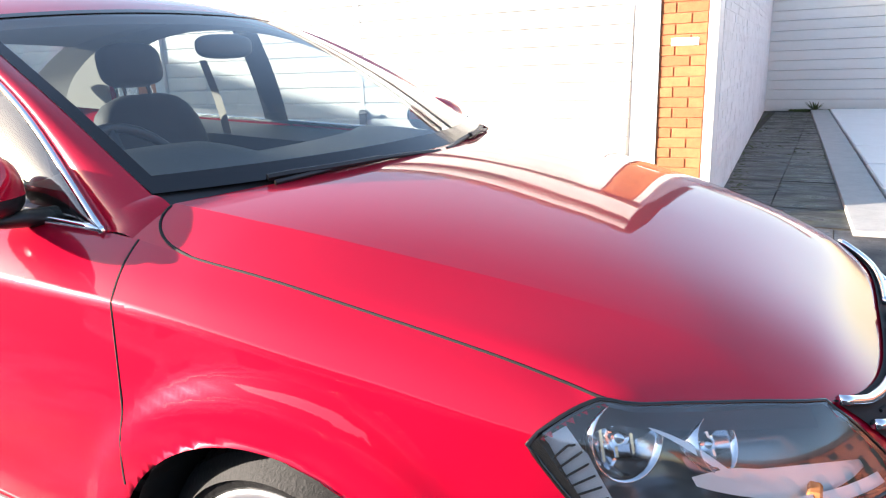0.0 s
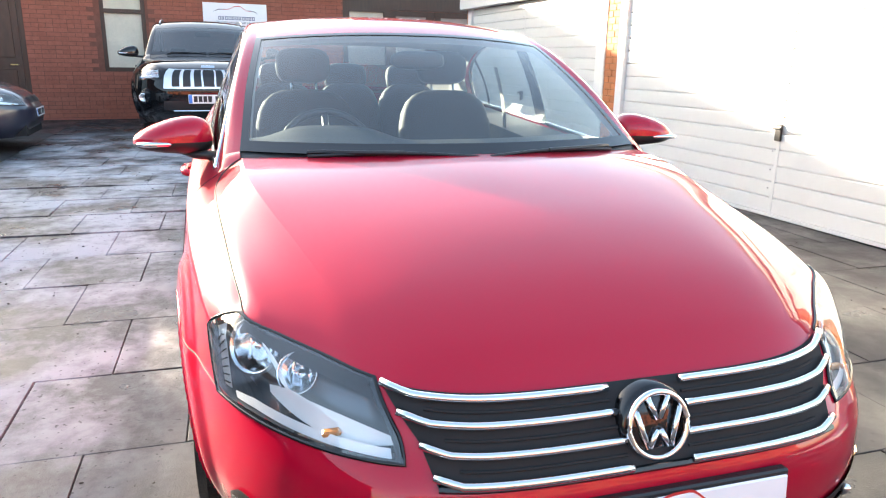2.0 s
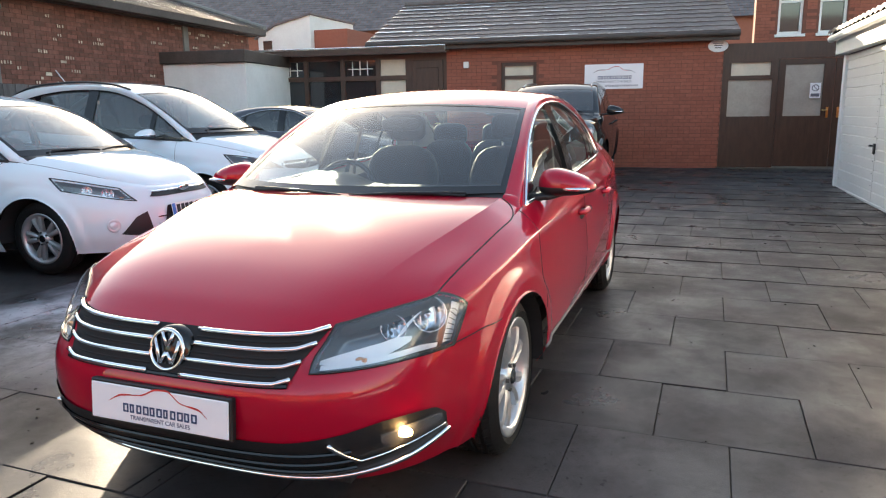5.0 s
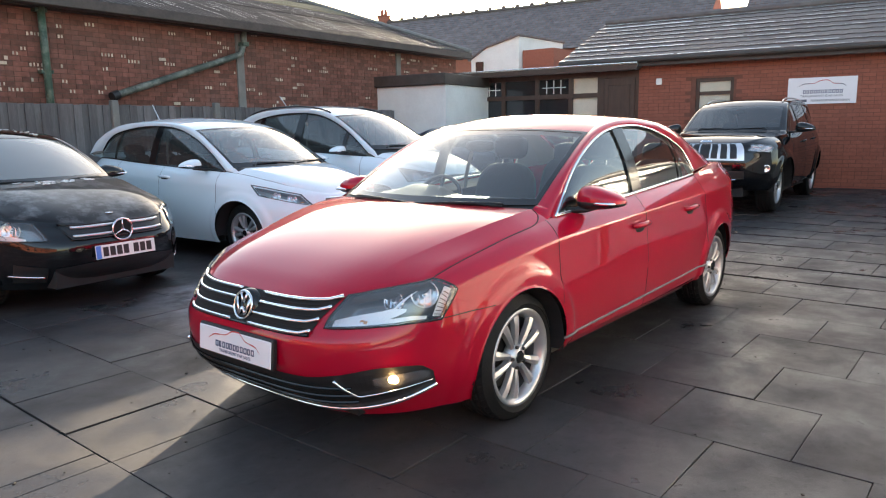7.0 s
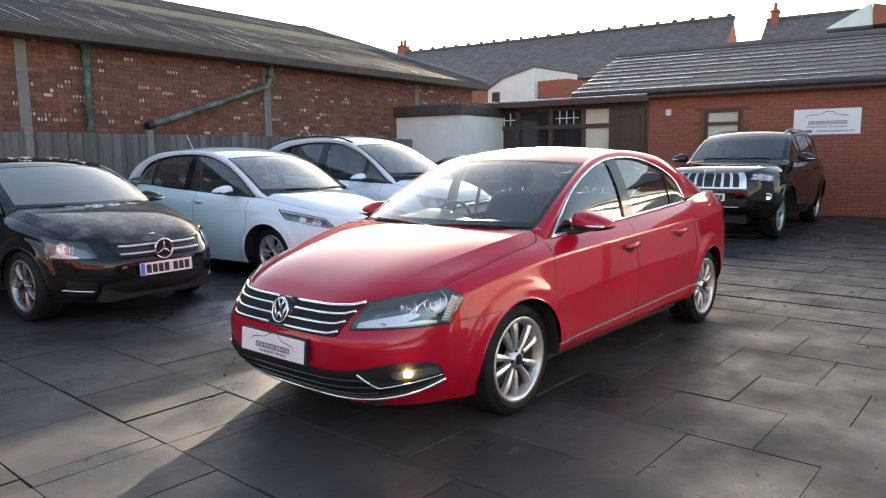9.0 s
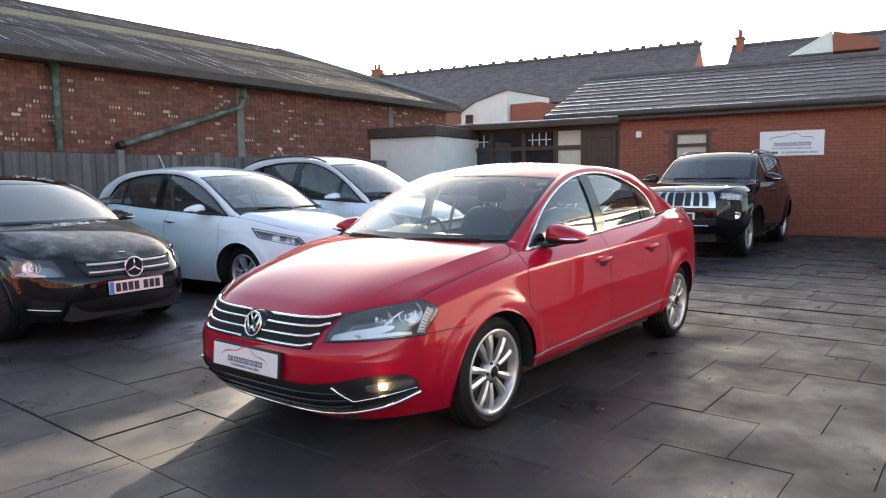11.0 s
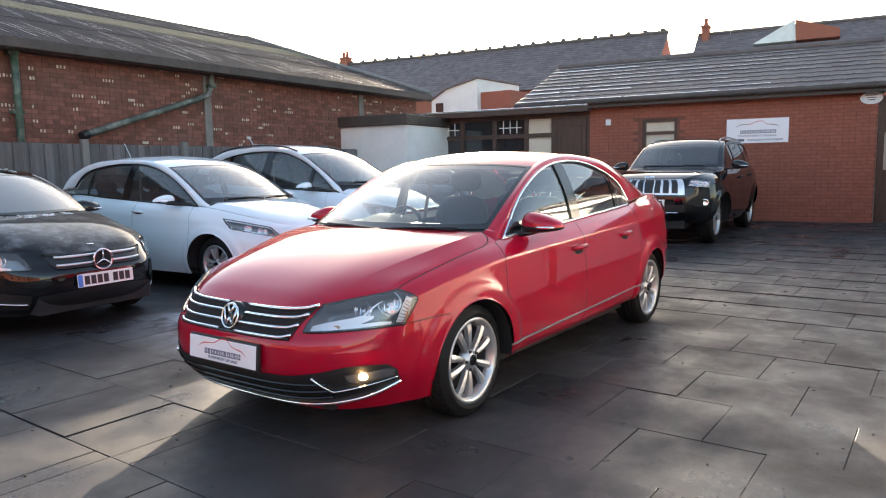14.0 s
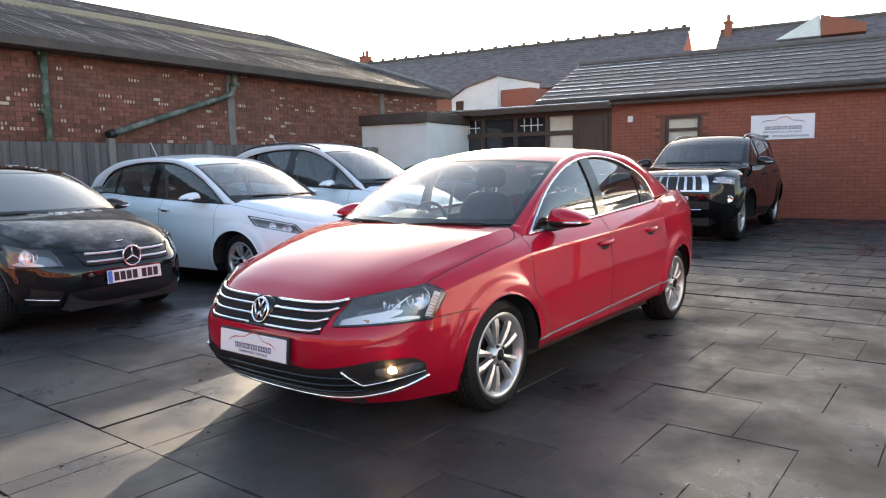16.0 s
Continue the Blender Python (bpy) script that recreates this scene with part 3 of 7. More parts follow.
for a, b, hx in ((3.85, 4.89, 4.80), (4.91, 5.84, 5.0)):
    leaf = new("door_leaf")
    leaf.parent = screen
    part("leaf_frame", wall_with_holes(a, b, g0 + 0.02, 2.29, 0.02, 0.07, [(a + 0.13, b - 0.2 if a < 4 else b - 0.13, 1.16, 2.18)]), M_BROWN, leaf)
    part("pane", boxed(a + 0.12, b - 0.12, 0.042, 0.048, 1.15, 2.19), M_FROST, leaf)
    bm = tube([(hx, 0.02, 1.27), (hx, -0.045, 1.27), (hx + (-0.11 if a < 4 else 0.11), -0.045, 1.27)], 0.011, 8)
    box(bm, hx - 0.02, hx + 0.02, 0.004, 0.02, 1.12, 1.33)
    part("handle", bm, M_BRASS, leaf, "brass lever handle")
notice = thing("notice", "small white paper notice with a round symbol", "notice", OFFICE @ pose(4.55, 0.115, 1.66))
part("card", boxed(-0.1, 0.1, 0.0, 0.004, -0.15, 0.15), M_SIGN, notice)
ring = [(0.06 * math.cos(a), -0.004, 0.05 + 0.06 * math.sin(a)) for a in np.linspace(0, math.tau, 20, endpoint=False)]
bm = tube(ring, 0.008, 6, closed=True)
tube([(-0.04, -0.004, 0.09), (0.04, -0.004, 0.01)], 0.007, 6, bm)
part("symbol", bm, M_GREYPRINT, notice)
part("bar", boxed(-0.08, 0.08, -0.003, 0.0, -0.12, -0.06), M_GREYPRINT, notice)

oval = thing("oval_sign", "small oval white sign on the brick wall", "sign", OFFICE @ pose(2.64, -0.02, 2.57))
part("plate", lathe([(0.0, -0.012), (0.19, -0.012), (0.195, 0.0), (0.19, 0.008)], 28, m=Matrix.Diagonal((1, 1, 0.62, 1))), M_SIGN, oval)
for k in range(3):
    part("bar", boxed(-0.1 + 0.02 * k, 0.1 - 0.02 * k, -0.016, -0.012, 0.045 - 0.045 * k, 0.062 - 0.045 * k), M_GREYPRINT, oval)


def swoosh(parent, w, y, mat_a, mat_b, z0):
    """The car-shaped outline of the logo as two tapering strokes."""
    top = curve_of([(-0.5, 0.02), (-0.36, 0.085), (-0.16, 0.105), (0.0, 0.17), (0.1, 0.175), (0.24, 0.09), (0.42, 0.06), (0.5, 0.0)])
    for a, b, mat in ((-0.3, 0.36, mat_a), (-0.5, -0.2, mat_b), (0.26, 0.5, mat_b)):
        pts = [(a + (b - a) * i / 30) for i in range(31)]
        bm = bmesh.new()
        prev = None
        for i, p in enumerate(pts):
            k = 0.004 + 0.012 * math.sin(math.pi * i / 30)
            z = top(p) + (0.012 if mat is mat_b else 0)
            cur = [bm.verts.new((p * w, y, (z + q) * w + z0)) for q in (-k / 2, k / 2)]
            if prev:
                bm.faces.new((prev[0], cur[0], cur[1], prev[1]))
            prev = cur
        part("logo_stroke", bm, mat, parent)


def word_blocks(parent, x, z, width, height, y, mat, n):
    """A word as a row of plain shapes, each an open block of thin strokes."""
    pitch = width / n
    t = min(0.17 * height, 0.2 * pitch)
    h = height * 0.40
    for k in range(n):
        a = x - width / 2 + pitch * (k + 0.10)
        b = a + pitch * (0.78, 0.62, 0.74, 0.82, 0.7)[k % 5]
        bm = bmesh.new()
        box(bm, a, a + t, y - 0.0008, y, z - h, z + h)
        box(bm, b - t, b, y - 0.0008, y, z - h, z + h)
        box(bm, a + t, b - t, y - 0.0008, y, z + h - t, z + h)
        box(bm, a + t, b - t, y - 0.0008, y, z - h, z - h + t)
        part("letter_block", bm, mat, parent)


sign = thing("wall_sign", "white trade sign with a car outline and navy lettering", "sign", OFFICE @ pose(0.6, -0.03, 2.015))
part("board", boxed(-0.6, 0.6, 0.0, 0.02, -0.255, 0.255, 0.003), M_SIGN, sign)
UP = pose(0, 0, 0, 90, 0, 0)
swoosh(sign, 0.86, -0.004, M_RED, M_GREYPRINT, 0.05)
word_blocks(sign, 0.02, -0.02, 0.7, 0.085, -0.003, M_NAVY, 11)
text_part("lettering", "TRANSPARENT CAR SALES", 0.062, M_GREYPRINT, sign, pose(0.0, -0.003, -0.105) @ UP)
word_blocks(sign, 0.16, -0.19, 0.68, 0.042, -0.003, M_GREYPRINT, 23)
part("number_bar", boxed(-0.52, -0.25, -0.003, 0.0, -0.215, -0.165), M_GREYPRINT, sign)

# glazed brown lean-to and white stuccoed store to the far side
porch = thing("porch", "brown glazed lean-to with a flat roof against the office", "lean-to", OFFICE, kind="structure")
PH = [(-7.85, -7.2, 0.95, 2.05), (-7.1, -6.4, 0.95, 2.05), (-6.3, -5.5, 0.95, 2.05), (-5.4, -4.65, 0.95, 2.05), (-7.85, -7.2, 2.15, 2.5), (-7.1, -6.4, 2.15, 2.5), (-6.3, -5.5, 2.15, 2.5), (-5.4, -4.65, 2.15, 2.5), (-4.55, -3.95, 1.0, 2.05), (-4.55, -3.95, 2.15, 2.5)]
part("wall", wall_with_holes(-8.0, -3.0, 0.0, 2.62, 0.02, 0.14, PH), M_BROWN, porch)
for h in PH:
    part("pane", boxed(h[0] - 0.01, h[1] + 0.01, 0.08, 0.086, h[2] - 0.01, h[3] + 0.01), M_BLIND if -4.6 < h[0] < -4.5 else M_PANE, porch)
pd = new("door_leaf")
pd.parent = porch
part("panel", boxed(-3.78, -3.08, -0.02, 0.018, 0.1, 2.46, 0.006), M_BROWN, pd)
for z0, z1 in ((0.2, 1.0), (1.2, 2.3)):
    part("raised_panel", boxed(-3.68, -3.18, -0.035, -0.02, z0, z1, 0.01), M_BROWN, pd)
part("handle", tube([(-3.16, -0.02, 1.08), (-3.16, -0.07, 1.08), (-3.27, -0.07, 1.08)], 0.011, 8), M_BRASS, pd, "brass lever handle")
for x in (-6.75, -5.03):
    bm = bmesh.new()
    for k in range(3):
        box(bm, x - 0.2 + 0.18 * k, x - 0.18 + 0.18 * k, 0.06, 0.075, 2.17, 2.48)
    box(bm, x - 0.3, x + 0.3, 0.055, 0.06, 2.3, 2.32)
    part("glazing_bar", bm, M_WHITE, porch)
part("stall_riser", boxed(-7.98, -4.6, -0.02, 0.02, 0.0, 0.85, 0.004), M_BROWN, porch)
part("flat_roof", boxed(-8.1, -2.95, -0.35, 3.0, 2.64, 2.74, 0.01), M_GALV, porch)
part("fascia", boxed(-8.1, -2.95, -0.372, -0.352, 2.60, 2.72), M_BROWN, porch)
# bright tube added to give the sun's glint along the flat roof's edge
part("roof_trim", tube([(-8.1, -0.372, 2.745), (-2.95, -0.372, 2.745)], 0.016, 10), M_SATIN_TRIM, porch, "added metal roof edge for the sun's glint", smooth=True)
store = thing("wall_store", "low white stuccoed store with a dark flat roof", "outbuilding", pose(-8.3, -9.4, 0, 0, 0, 98), kind="structure")
part("wall", boxed(-0.15, 1.87, 0.0, 2.6, -0.1, 2.38), M_STUCCO, store)
part("flat_roof", boxed(-0.2, 1.92, -0.1, 2.7, 2.385, 2.63, 0.01), M_FASCIA, store)
alarm = thing("alarm_box", "small pale alarm box on the office wall", "alarm box", OFFICE @ pose(-2.55, -0.02, 2.33))
part("case", boxed(-0.06, 0.06, -0.05, 0.0, -0.07, 0.07, 0.01), M_WHITE, alarm)

rear = thing("outbuilding", "small white rendered outbuilding beyond the porch roof", "outbuilding", pose(-17.0, 0, 0), kind="structure")
part("wall", prism([(-13.1, 0.0), (-13.1, 3.85), (-12.45, 4.2), (-11.05, 4.5), (-11.05, 0.0)], -3.0, 0.0, "x"), M_STUCCO, rear)
part("roof", prism([(-13.2, 3.86), (-12.45, 4.26), (-11.0, 4.57), (-11.0, 4.51), (-12.43, 4.205), (-13.2, 3.80)], -3.1, 0.08, "x"), M_SLATE, rear)
part("brick_side", boxed(-3.0, -0.2, -11.04, -9.8, 0.0, 4.03, 0.01), M_BRICK_RED, rear)
part("window", boxed(0.0, 0.02, -12.9, -12.55, 3.3, 3.75, 0.004), M_PANE, rear)

# brick house that stands over the timber screen
house = thing("house", "red brick house with white upstairs windows", "house", OFFICE @ pose(0, 3.2, 0), kind="structure")
HW = [(4.4, 4.95, 3.05, 4.3), (5.3, 5.9, 3.05, 4.3)]
part("wall", wall_with_holes(3.9, 9.0, 0, 5.6, 0.0, 0.25, HW), M_MORTAR_DK, house)
(vs, fs), _ = brick_panel(3.9, 9.0, 2.4, 5.6, HW, seed=5, depth=0.008)
tagged(mesh_of("brick_face", vs, fs, M_BRICK_RED, house), kind="stuff")
for h in HW:
    framed_window(house, *h, 0.05, M_WHITE, M_PANE, bar=0.06, transom=3.8)
    part("sill", boxed(h[0] - 0.06, h[1] + 0.06, -0.06, 0.05, h[2] - 0.07, h[2] - 0.004, 0.006), M_WHITE, house)
part("roof", prism([(-0.3, 5.55), (3.5, 7.6), (7.3, 5.55)], 3.88, 9.2, "x"), M_SLATE, house)

# ---- garages ----
GARAGE = pose(1.27, 3.84, 0, 0, 0, 182.6)
garage = thing("garage_block", "white-painted garage block with brick piers", "garages", GARAGE, kind="structure")
FB, FT = 2.13, 2.44
bm = bmesh.new()
for a, b in ((0.33, 0.53), (5.29, 5.42), (5.70, 5.9), (10.05, 10.2)):
    g = gz(1.27 - a)
    box(bm, a, b, -0.09, 0.012, g, FB)
part("jambs", bm, M_WHITE, garage)
part("fascia", boxed(-0.1, 10.4, -0.05, 0.10, FB + 0.004, FT, 0.006), M_WHITE, garage)
part("gutter", tube([(-0.12, 0.17, FT - 0.03), (10.45, 0.17, FT - 0.05)], 0.055, 10), M_WHITE, garage)
bm = bmesh.new()
for a, b in ((0.004, 0.326), (5.424, 5.696), (10.204, 10.3)):
    box(bm, a, b, -0.3, -0.008, gz(1.27 - a), FB)
part("pier_core", bm, M_MORTAR_ORANGE, garage)
part("edge_strip", boxed(-0.07, 0.0, -0.3, 0.006, 0.0, FB, 0.004), M_WHITE, garage)
# bricks of the piers, one by one
bmesh_brick = {}
for ln in (0.208, 0.099, 0.16):
    ob = part("brick", boxed(-ln / 2, ln / 2, -0.03, 0.0, -0.0335, 0.0335, 0.003), M_BRICK_ORANGE, garage)
    bmesh_brick[ln] = ob.data
    bpy.data.objects.remove(ob)
for a, width in ((0.0, 0.33), (5.42, 0.28)):
    i = 0
    z = gz(1.27 - a) + 0.035
    while z < FB - 0.03:
        pair = (0.208, 0.099) if width > 0.3 else (0.16, 0.099)
        if i % 2:
            pair = pair[::-1]
        s = a + 0.008
        for ln in pair:
            piece("brick", bmesh_brick[ln], garage, pose(s + ln / 2, 0.0 + rng.uniform(-0.002, 0.002), z))
            s += ln + 0.010
        z += 0.0735
        i += 1
# grey wedge painted in for the shade of the ajar door's gap
part("door_seal", prism([(0.512, 1.55), (0.518, 1.55), (0.532, 1.0), (0.562, 0.15), (0.53, 0.15), (0.520, 1.0)], 0.013, 0.016, "y"), M_POST, garage, "thin grey wedge standing in for the shaded door gap")
part("paint_patch", boxed(0.06, 0.25, 0.0, 0.004, 1.245, 1.30, 0.0), M_WHITE, garage)
# white painted brick return wall
(vs, fs), _ = brick_panel(0.0, 10.4, 0.0, 2.44, seed=9, depth=0.004)
ob = mesh_of("brick_face", vs, fs, M_BRICK_WHITE, garage)
ob.matrix_local = pose(-0.07, -0.31, 0, 0, 0, -90) @ Matrix.Diagonal((1, 1, 1, 1))
tagged(ob, kind="stuff")
part("return_wall", boxed(-0.07, 0.12, -10.7, -0.302, -0.05, FT), M_BRICK_WHITE, garage)
part("back_wall", boxed(0.12, 10.3, -6.0, -5.8, 0.0, FT), M_MORTAR, garage)
part("end_wall", boxed(10.2, 10.3, -5.8, -0.3, 0.0, FT), M_BRICK_RED, garage)
# tiled roof with a scalloped edge
bm = bmesh.new()
n = 132
rows_ = []
for j in range(n + 1):
    s = -0.2 + 10.7 * j / n
    lift = 0.03 * abs(math.sin(math.pi * j / 3))
    rows_.append([bm.verts.new((s, y, z + lift)) for y, z in ((0.22, FT + 0.0), (0.22, FT + 0.05), (-3.2, FT + 0.95), (-6.3, FT + 0.05))])
for A, B in zip(rows_, rows_[1:]):
    for q in range(3):
        bm.faces.new((A[q], B[q], B[q + 1], A[q + 1]))
part("roof_tiles", bm, M_TILE, garage)
lamp = thing("floodlight", "small black security lamp on the garage corner", "lamp", GARAGE @ pose(10.32, 0.12, 2.5))
part("head", boxed(-0.08, 0.08, -0.05, 0.05, -0.06, 0.06, 0.012), M_BLACK, lamp)
part("bracket", tube([(0, -0.02, -0.05), (-0.02, -0.05, -0.18), (-0.14, -0.06, -0.14)], 0.012, 8), M_BLACK, lamp)


def garage_door(name, a, b, label):
    g = gz(1.27 - (a + b) / 2)
    door = thing(name, label, "garage door", GARAGE, kind="structure")
    part("door_core", boxed(a + 0.004, b - 0.004, -0.10, -0.055, g + 0.03, FB - 0.002), M_WHITE_DOOR, door)
    mid = (a + b) / 2
    pitch = 0.138
    z = g + 0.04
    me = {}
    while z < FB - 0.02:
        h = min(pitch, FB - 0.004 - z)
        for c, d in ((a + 0.008, mid - 0.012), (mid + 0.012, b - 0.008)):
            key = (round(d - c, 3), round(h, 3))
            if key not in me:
                w = d - c
                bm = prism([(0.0, 0.0), (0.028, 0.0), (0.030, h - 0.018), (0.018, h - 0.007), (0.0, h - 0.007)], -w / 2, w / 2, "x")
                o = part("plank", bm, M_WHITE_DOOR, door)
                me[key] = o.data
                bpy.data.objects.remove(o)
            piece("plank", me[key], door, pose((c + d) / 2, -0.055, z))
        z += pitch
    part("stile", boxed(mid - 0.02, mid + 0.02, -0.055, -0.022, g + 0.03, FB - 0.004, 0.003), M_WHITE_DOOR, door)
    bm = bmesh.new()
    for k in range(12):
        bmesh.ops.create_icosphere(bm, subdivisions=1, radius=0.008, matrix=Matrix.Translation((mid + 0.05, -0.022, g + 0.25 + 0.16 * k)))
    part("rivets", bm, M_GALV, door)
    bm = boxed(mid - 0.035, mid + 0.035, -0.022, 0.0, g + 0.66, g + 0.80, 0.006)
    tube([(mid, -0.005, g + 0.77), (mid, 0.05, g + 0.77), (mid - 0.09, 0.055, g + 0.78)], 0.012, 8, bm)
    part("handle", bm, M_BLACK, door, "black lever handle")
    part("bottom_rail", boxed(a + 0.006, b - 0.006, -0.06, -0.012, g + 0.006, g + 0.036, 0.003), M_WHITE_DOOR, door)


garage_door("door_2", 0.53, 5.29, "white steel double garage door with horizontal ribs")
garage_door("door_3", 5.9, 10.05, "white steel double garage door with horizontal ribs")

# the far white garage behind the gap, with its own boarded front
farg = thing("wall_far_garage", "white boarded garage front at the end of the gap", "garage", pose(-0.4, 14.1, 0, 0, 0, 177), kind="structure")
part("wall", boxed(-4.6, 1.2, -0.35, -0.03, -0.05, 2.42), M_WHITE, farg)
part("flat_roof", boxed(-4.7, 1.3, -3.0, 0.12, 2.424, 2.52, 0.01), M_FASCIA, farg)
ob = part("plank", prism([(0.0, 0.0), (0.03, 0.0), (0.03, 0.172), (0.016, 0.18), (0.0, 0.18)], -4.6, 1.2, "x"), M_WHITE_DOOR, farg)
for k in range(1, 12):
    piece("plank", ob.data, farg, pose(0, -0.028, 0.03 + 0.185 * k))
ob.matrix_local = pose(0, -0.028, 0.03)

# paving in the gap, moss, and a white-panelled ramp with grey edging
gap = thing("pavement_gap", "old mossy paving slabs between the garages", "paving", kind="structure")
bm = boxed(1.0, 9.0, 3.76, 14.0, -0.06, -0.012)
part("joint_bed", bm, M_JOINT, gap)
sl = part("slab", slab_bm(0.598, 0.598), M_GAPSLAB, gap)
for i in range(3):
    for j in range(16):
        piece("slab", sl.data, gap, pose(1.42 + 0.606 * i, 4.1 + 0.606 * j, rng.uniform(-0.004, 0.003), 0, rng.uniform(-0.2, 0.2), rng.uniform(-0.3, 0.3)))
bpy.data.objects.remove(sl)
moss = bmesh.new()
for k in range(700):
    y = 3.9 + 9.8 * rng.random()
    x = 1.30 - 0.05 * (y - 3.8) + abs(rng.gauss(0, 0.12)) if k % 3 else 1.4 + 0.9 * rng.random()
    if k % 3 == 0:
        y = 7.0 + 6.8 * rng.random()
    r = rng.uniform(0.004, 0.016)
    bmesh.ops.create_icosphere(moss, subdivisions=1, radius=r, matrix=pose(x, y, 0.0) @ Matrix.Diagonal((1.5, 1.2, 0.35, 1)))
for k in range(60):
    x, y = 1.35 + 1.1 * rng.random(), 13.72 + 0.2 * rng.random()
    bmesh.ops.create_icosphere(moss, subdivisions=1, radius=rng.uniform(0.02, 0.05), matrix=pose(x, y, 0.01) @ Matrix.Diagonal((1.5, 1.0, 0.6, 1)))
tagged(part("moss", moss, M_MOSS, smooth=True), "dark green moss cushions along the foot of the wall", "moss", kind="stuff")
weed = thing("weed", "small tuft of dark weed at the foot of the wall", "weed", pose(1.78, 13.75, 0))
for k in range(34):
    a, ln, q = math.tau * rng.random(), rng.uniform(0.10, 0.24), rng.uniform(0.5, 1.0)
    tip = Vector((math.cos(a) * ln * q, math.sin(a) * ln * q, ln * 0.8))
    side = Vector((-math.sin(a), math.cos(a), 0)) * 0.012
    bm = bmesh.new()
    v = [bm.verts.new(p) for p in (-side * 0.4, side * 0.4, tip * 0.6 + side, tip, tip * 0.6 - side)]
    bm.faces.new(v)
    part("leaf", bm, M_MOSS, weed)
ramp = thing("ramp", "low white panelled ramp with grey edging boards", "ramp", pose(2.28, 3.6, 0, 0, 0, 3.2))
part("edging", boxed(0.0, 0.3, 0.0, 10.1, -0.012, 0.035, 0.006), M_ALU, ramp)
part("edging", boxed(0.3, 3.0, -0.02, 0.1, -0.012, 0.03, 0.006), M_WHITE, ramp)
pn = part("panel", boxed(0.32, 3.0, 0.02, 1.4, -0.012, 0.055, 0.012), M_WHITE, ramp)
for k in range(7):
    piece("panel", pn.data, ramp, pose(0, 0.12 + 1.42 * k, rng.uniform(-0.004, 0.004)))
bpy.data.objects.remove(pn)

# ---- warehouse ----
WARE = pose(0, -9.0, 0, 0, 0, 183)
ware = thing("wall_warehouse", "old red brick warehouse wall with scattered pale bricks", "wall", WARE, kind="structure")
part("wall_core", boxed(-9.0, 11.6, 0.0, 0.3, -0.1, 3.4), M_MORTAR_WARE, ware)
(vs, fs), (vp, fp) = brick_panel(-9.0, 11.6, 0.0, 3.32, seed=11, depth=0.009, pale=0.055)
tagged(mesh_of("brick_face", vs, fs, M_BRICK_OLD, ware), kind="stuff")
tagged(mesh_of("pale_bricks", vp, fp, M_BRICK_PALE, ware), kind="stuff")
for s in (-5.0, -0.28, 4.32, 9.1):
    part("pilaster", boxed(s - 0.085, s + 0.085, -0.045, 0.0, 0.0, 3.24, 0.006), M_POST, ware)
part("fascia", boxed(-9.0, 11.75, -0.16, 0.0, 3.25, 3.42, 0.006), M_FASCIA, ware)
part("gutter", prism([(-0.43, 3.27), (-0.40, 3.25), (-0.28, 3.25), (-0.25, 3.27), (-0.25, 3.40), (-0.27, 3.40), (-0.27, 3.28), (-0.41, 3.28), (-0.41, 3.41), (-0.43, 3.41)], -9.0, 11.75, "x"), M_GUTTER, ware)
part("end_wall", prism([(0.3, 3.2), (7.2, 5.66), (14.2, 3.2), (14.2, 0), (0.3, 0)], 11.3, 11.6, "x"), M_BRICK_OLD, ware)
wroof = thing("roof_warehouse", "weathered corrugated sheet roof with a band of yellowed sheets", "roof", WARE, kind="structure")


def corrugated(t0, t1, mat, name, lift=0.0):
    bm = bmesh.new()
    n = 21 * 7 * 6
    rows_ = []
    for j in range(n + 1):
        s = -9.2 + 21.0 * j / n
        w = 0.034 * math.sin(math.tau * j / 6)
        rows_.append([bm.verts.new((s, -0.36 + 7.56 * t, 3.40 + 2.43 * t + w + lift)) for t in (t0, t1)])
    for A, B in zip(rows_, rows_[1:]):
        bm.faces.new((A[0], B[0], B[1], A[1]))
    return part(name, bm, mat, wroof, smooth=True)


corrugated(0.0, 0.33, M_CORR, "roof_sheet")
corrugated(0.32, 0.55, M_CORR, "roof_sheet", 0.012)
corrugated(0.54, 0.74, M_CORR_PALE, "rooflight_sheet", 0.024)
corrugated(0.73, 1.0, M_CORR, "roof_sheet", 0.036)
# thin pale strips paint the sky's glints on the corrugated ribs
rf = random.Random(31)
for t0, t1, lift in ((0.03, 0.33, 0.0), (0.33, 0.54, 0.012), (0.75, 0.97, 0.036)):
    bm = bmesh.new()
    for j in range(147):
        if rf.random() < 0.4:
            continue
        a = t0 + (t1 - t0) * rf.uniform(0.0, 0.5) ** 1.5
        b = min(t1, a + (t1 - t0) * rf.uniform(0.25, 0.9))
        s = -9.2 + (j + 0.16) / 7
        wd = rf.uniform(0.004, 0.009)
        q = [bm.verts.new((x, -0.36 + 7.56 * t, 3.40 + 2.43 * t + 0.034 + lift)) for x, t in ((s - wd, a), (s + wd, a), (s + wd * 0.6, b), (s - wd * 0.6, b))]
        bm.faces.new(q)
    part("frost_line", bm, M_FROST_GLINT, wroof)
part("roof_underside", prism([(-0.2, 3.36), (7.2, 5.74), (14.6, 3.36)], -9.1, 11.6, "x"), M_CORR, wroof)
part("verge", tube([(11.82, -0.36, 3.47), (11.82, 7.2, 5.90)], 0.06, 8), M_POST, wroof)
part("ridge", tube([(-9.2, 7.2, 5.83), (11.85, 7.2, 5.83)], 0.09, 10), M_CORR, wroof)
pipe = thing("downpipe", "green painted cast iron downpipe on the brick wall", "downpipe", WARE @ pose(0.65, -0.13, 0))
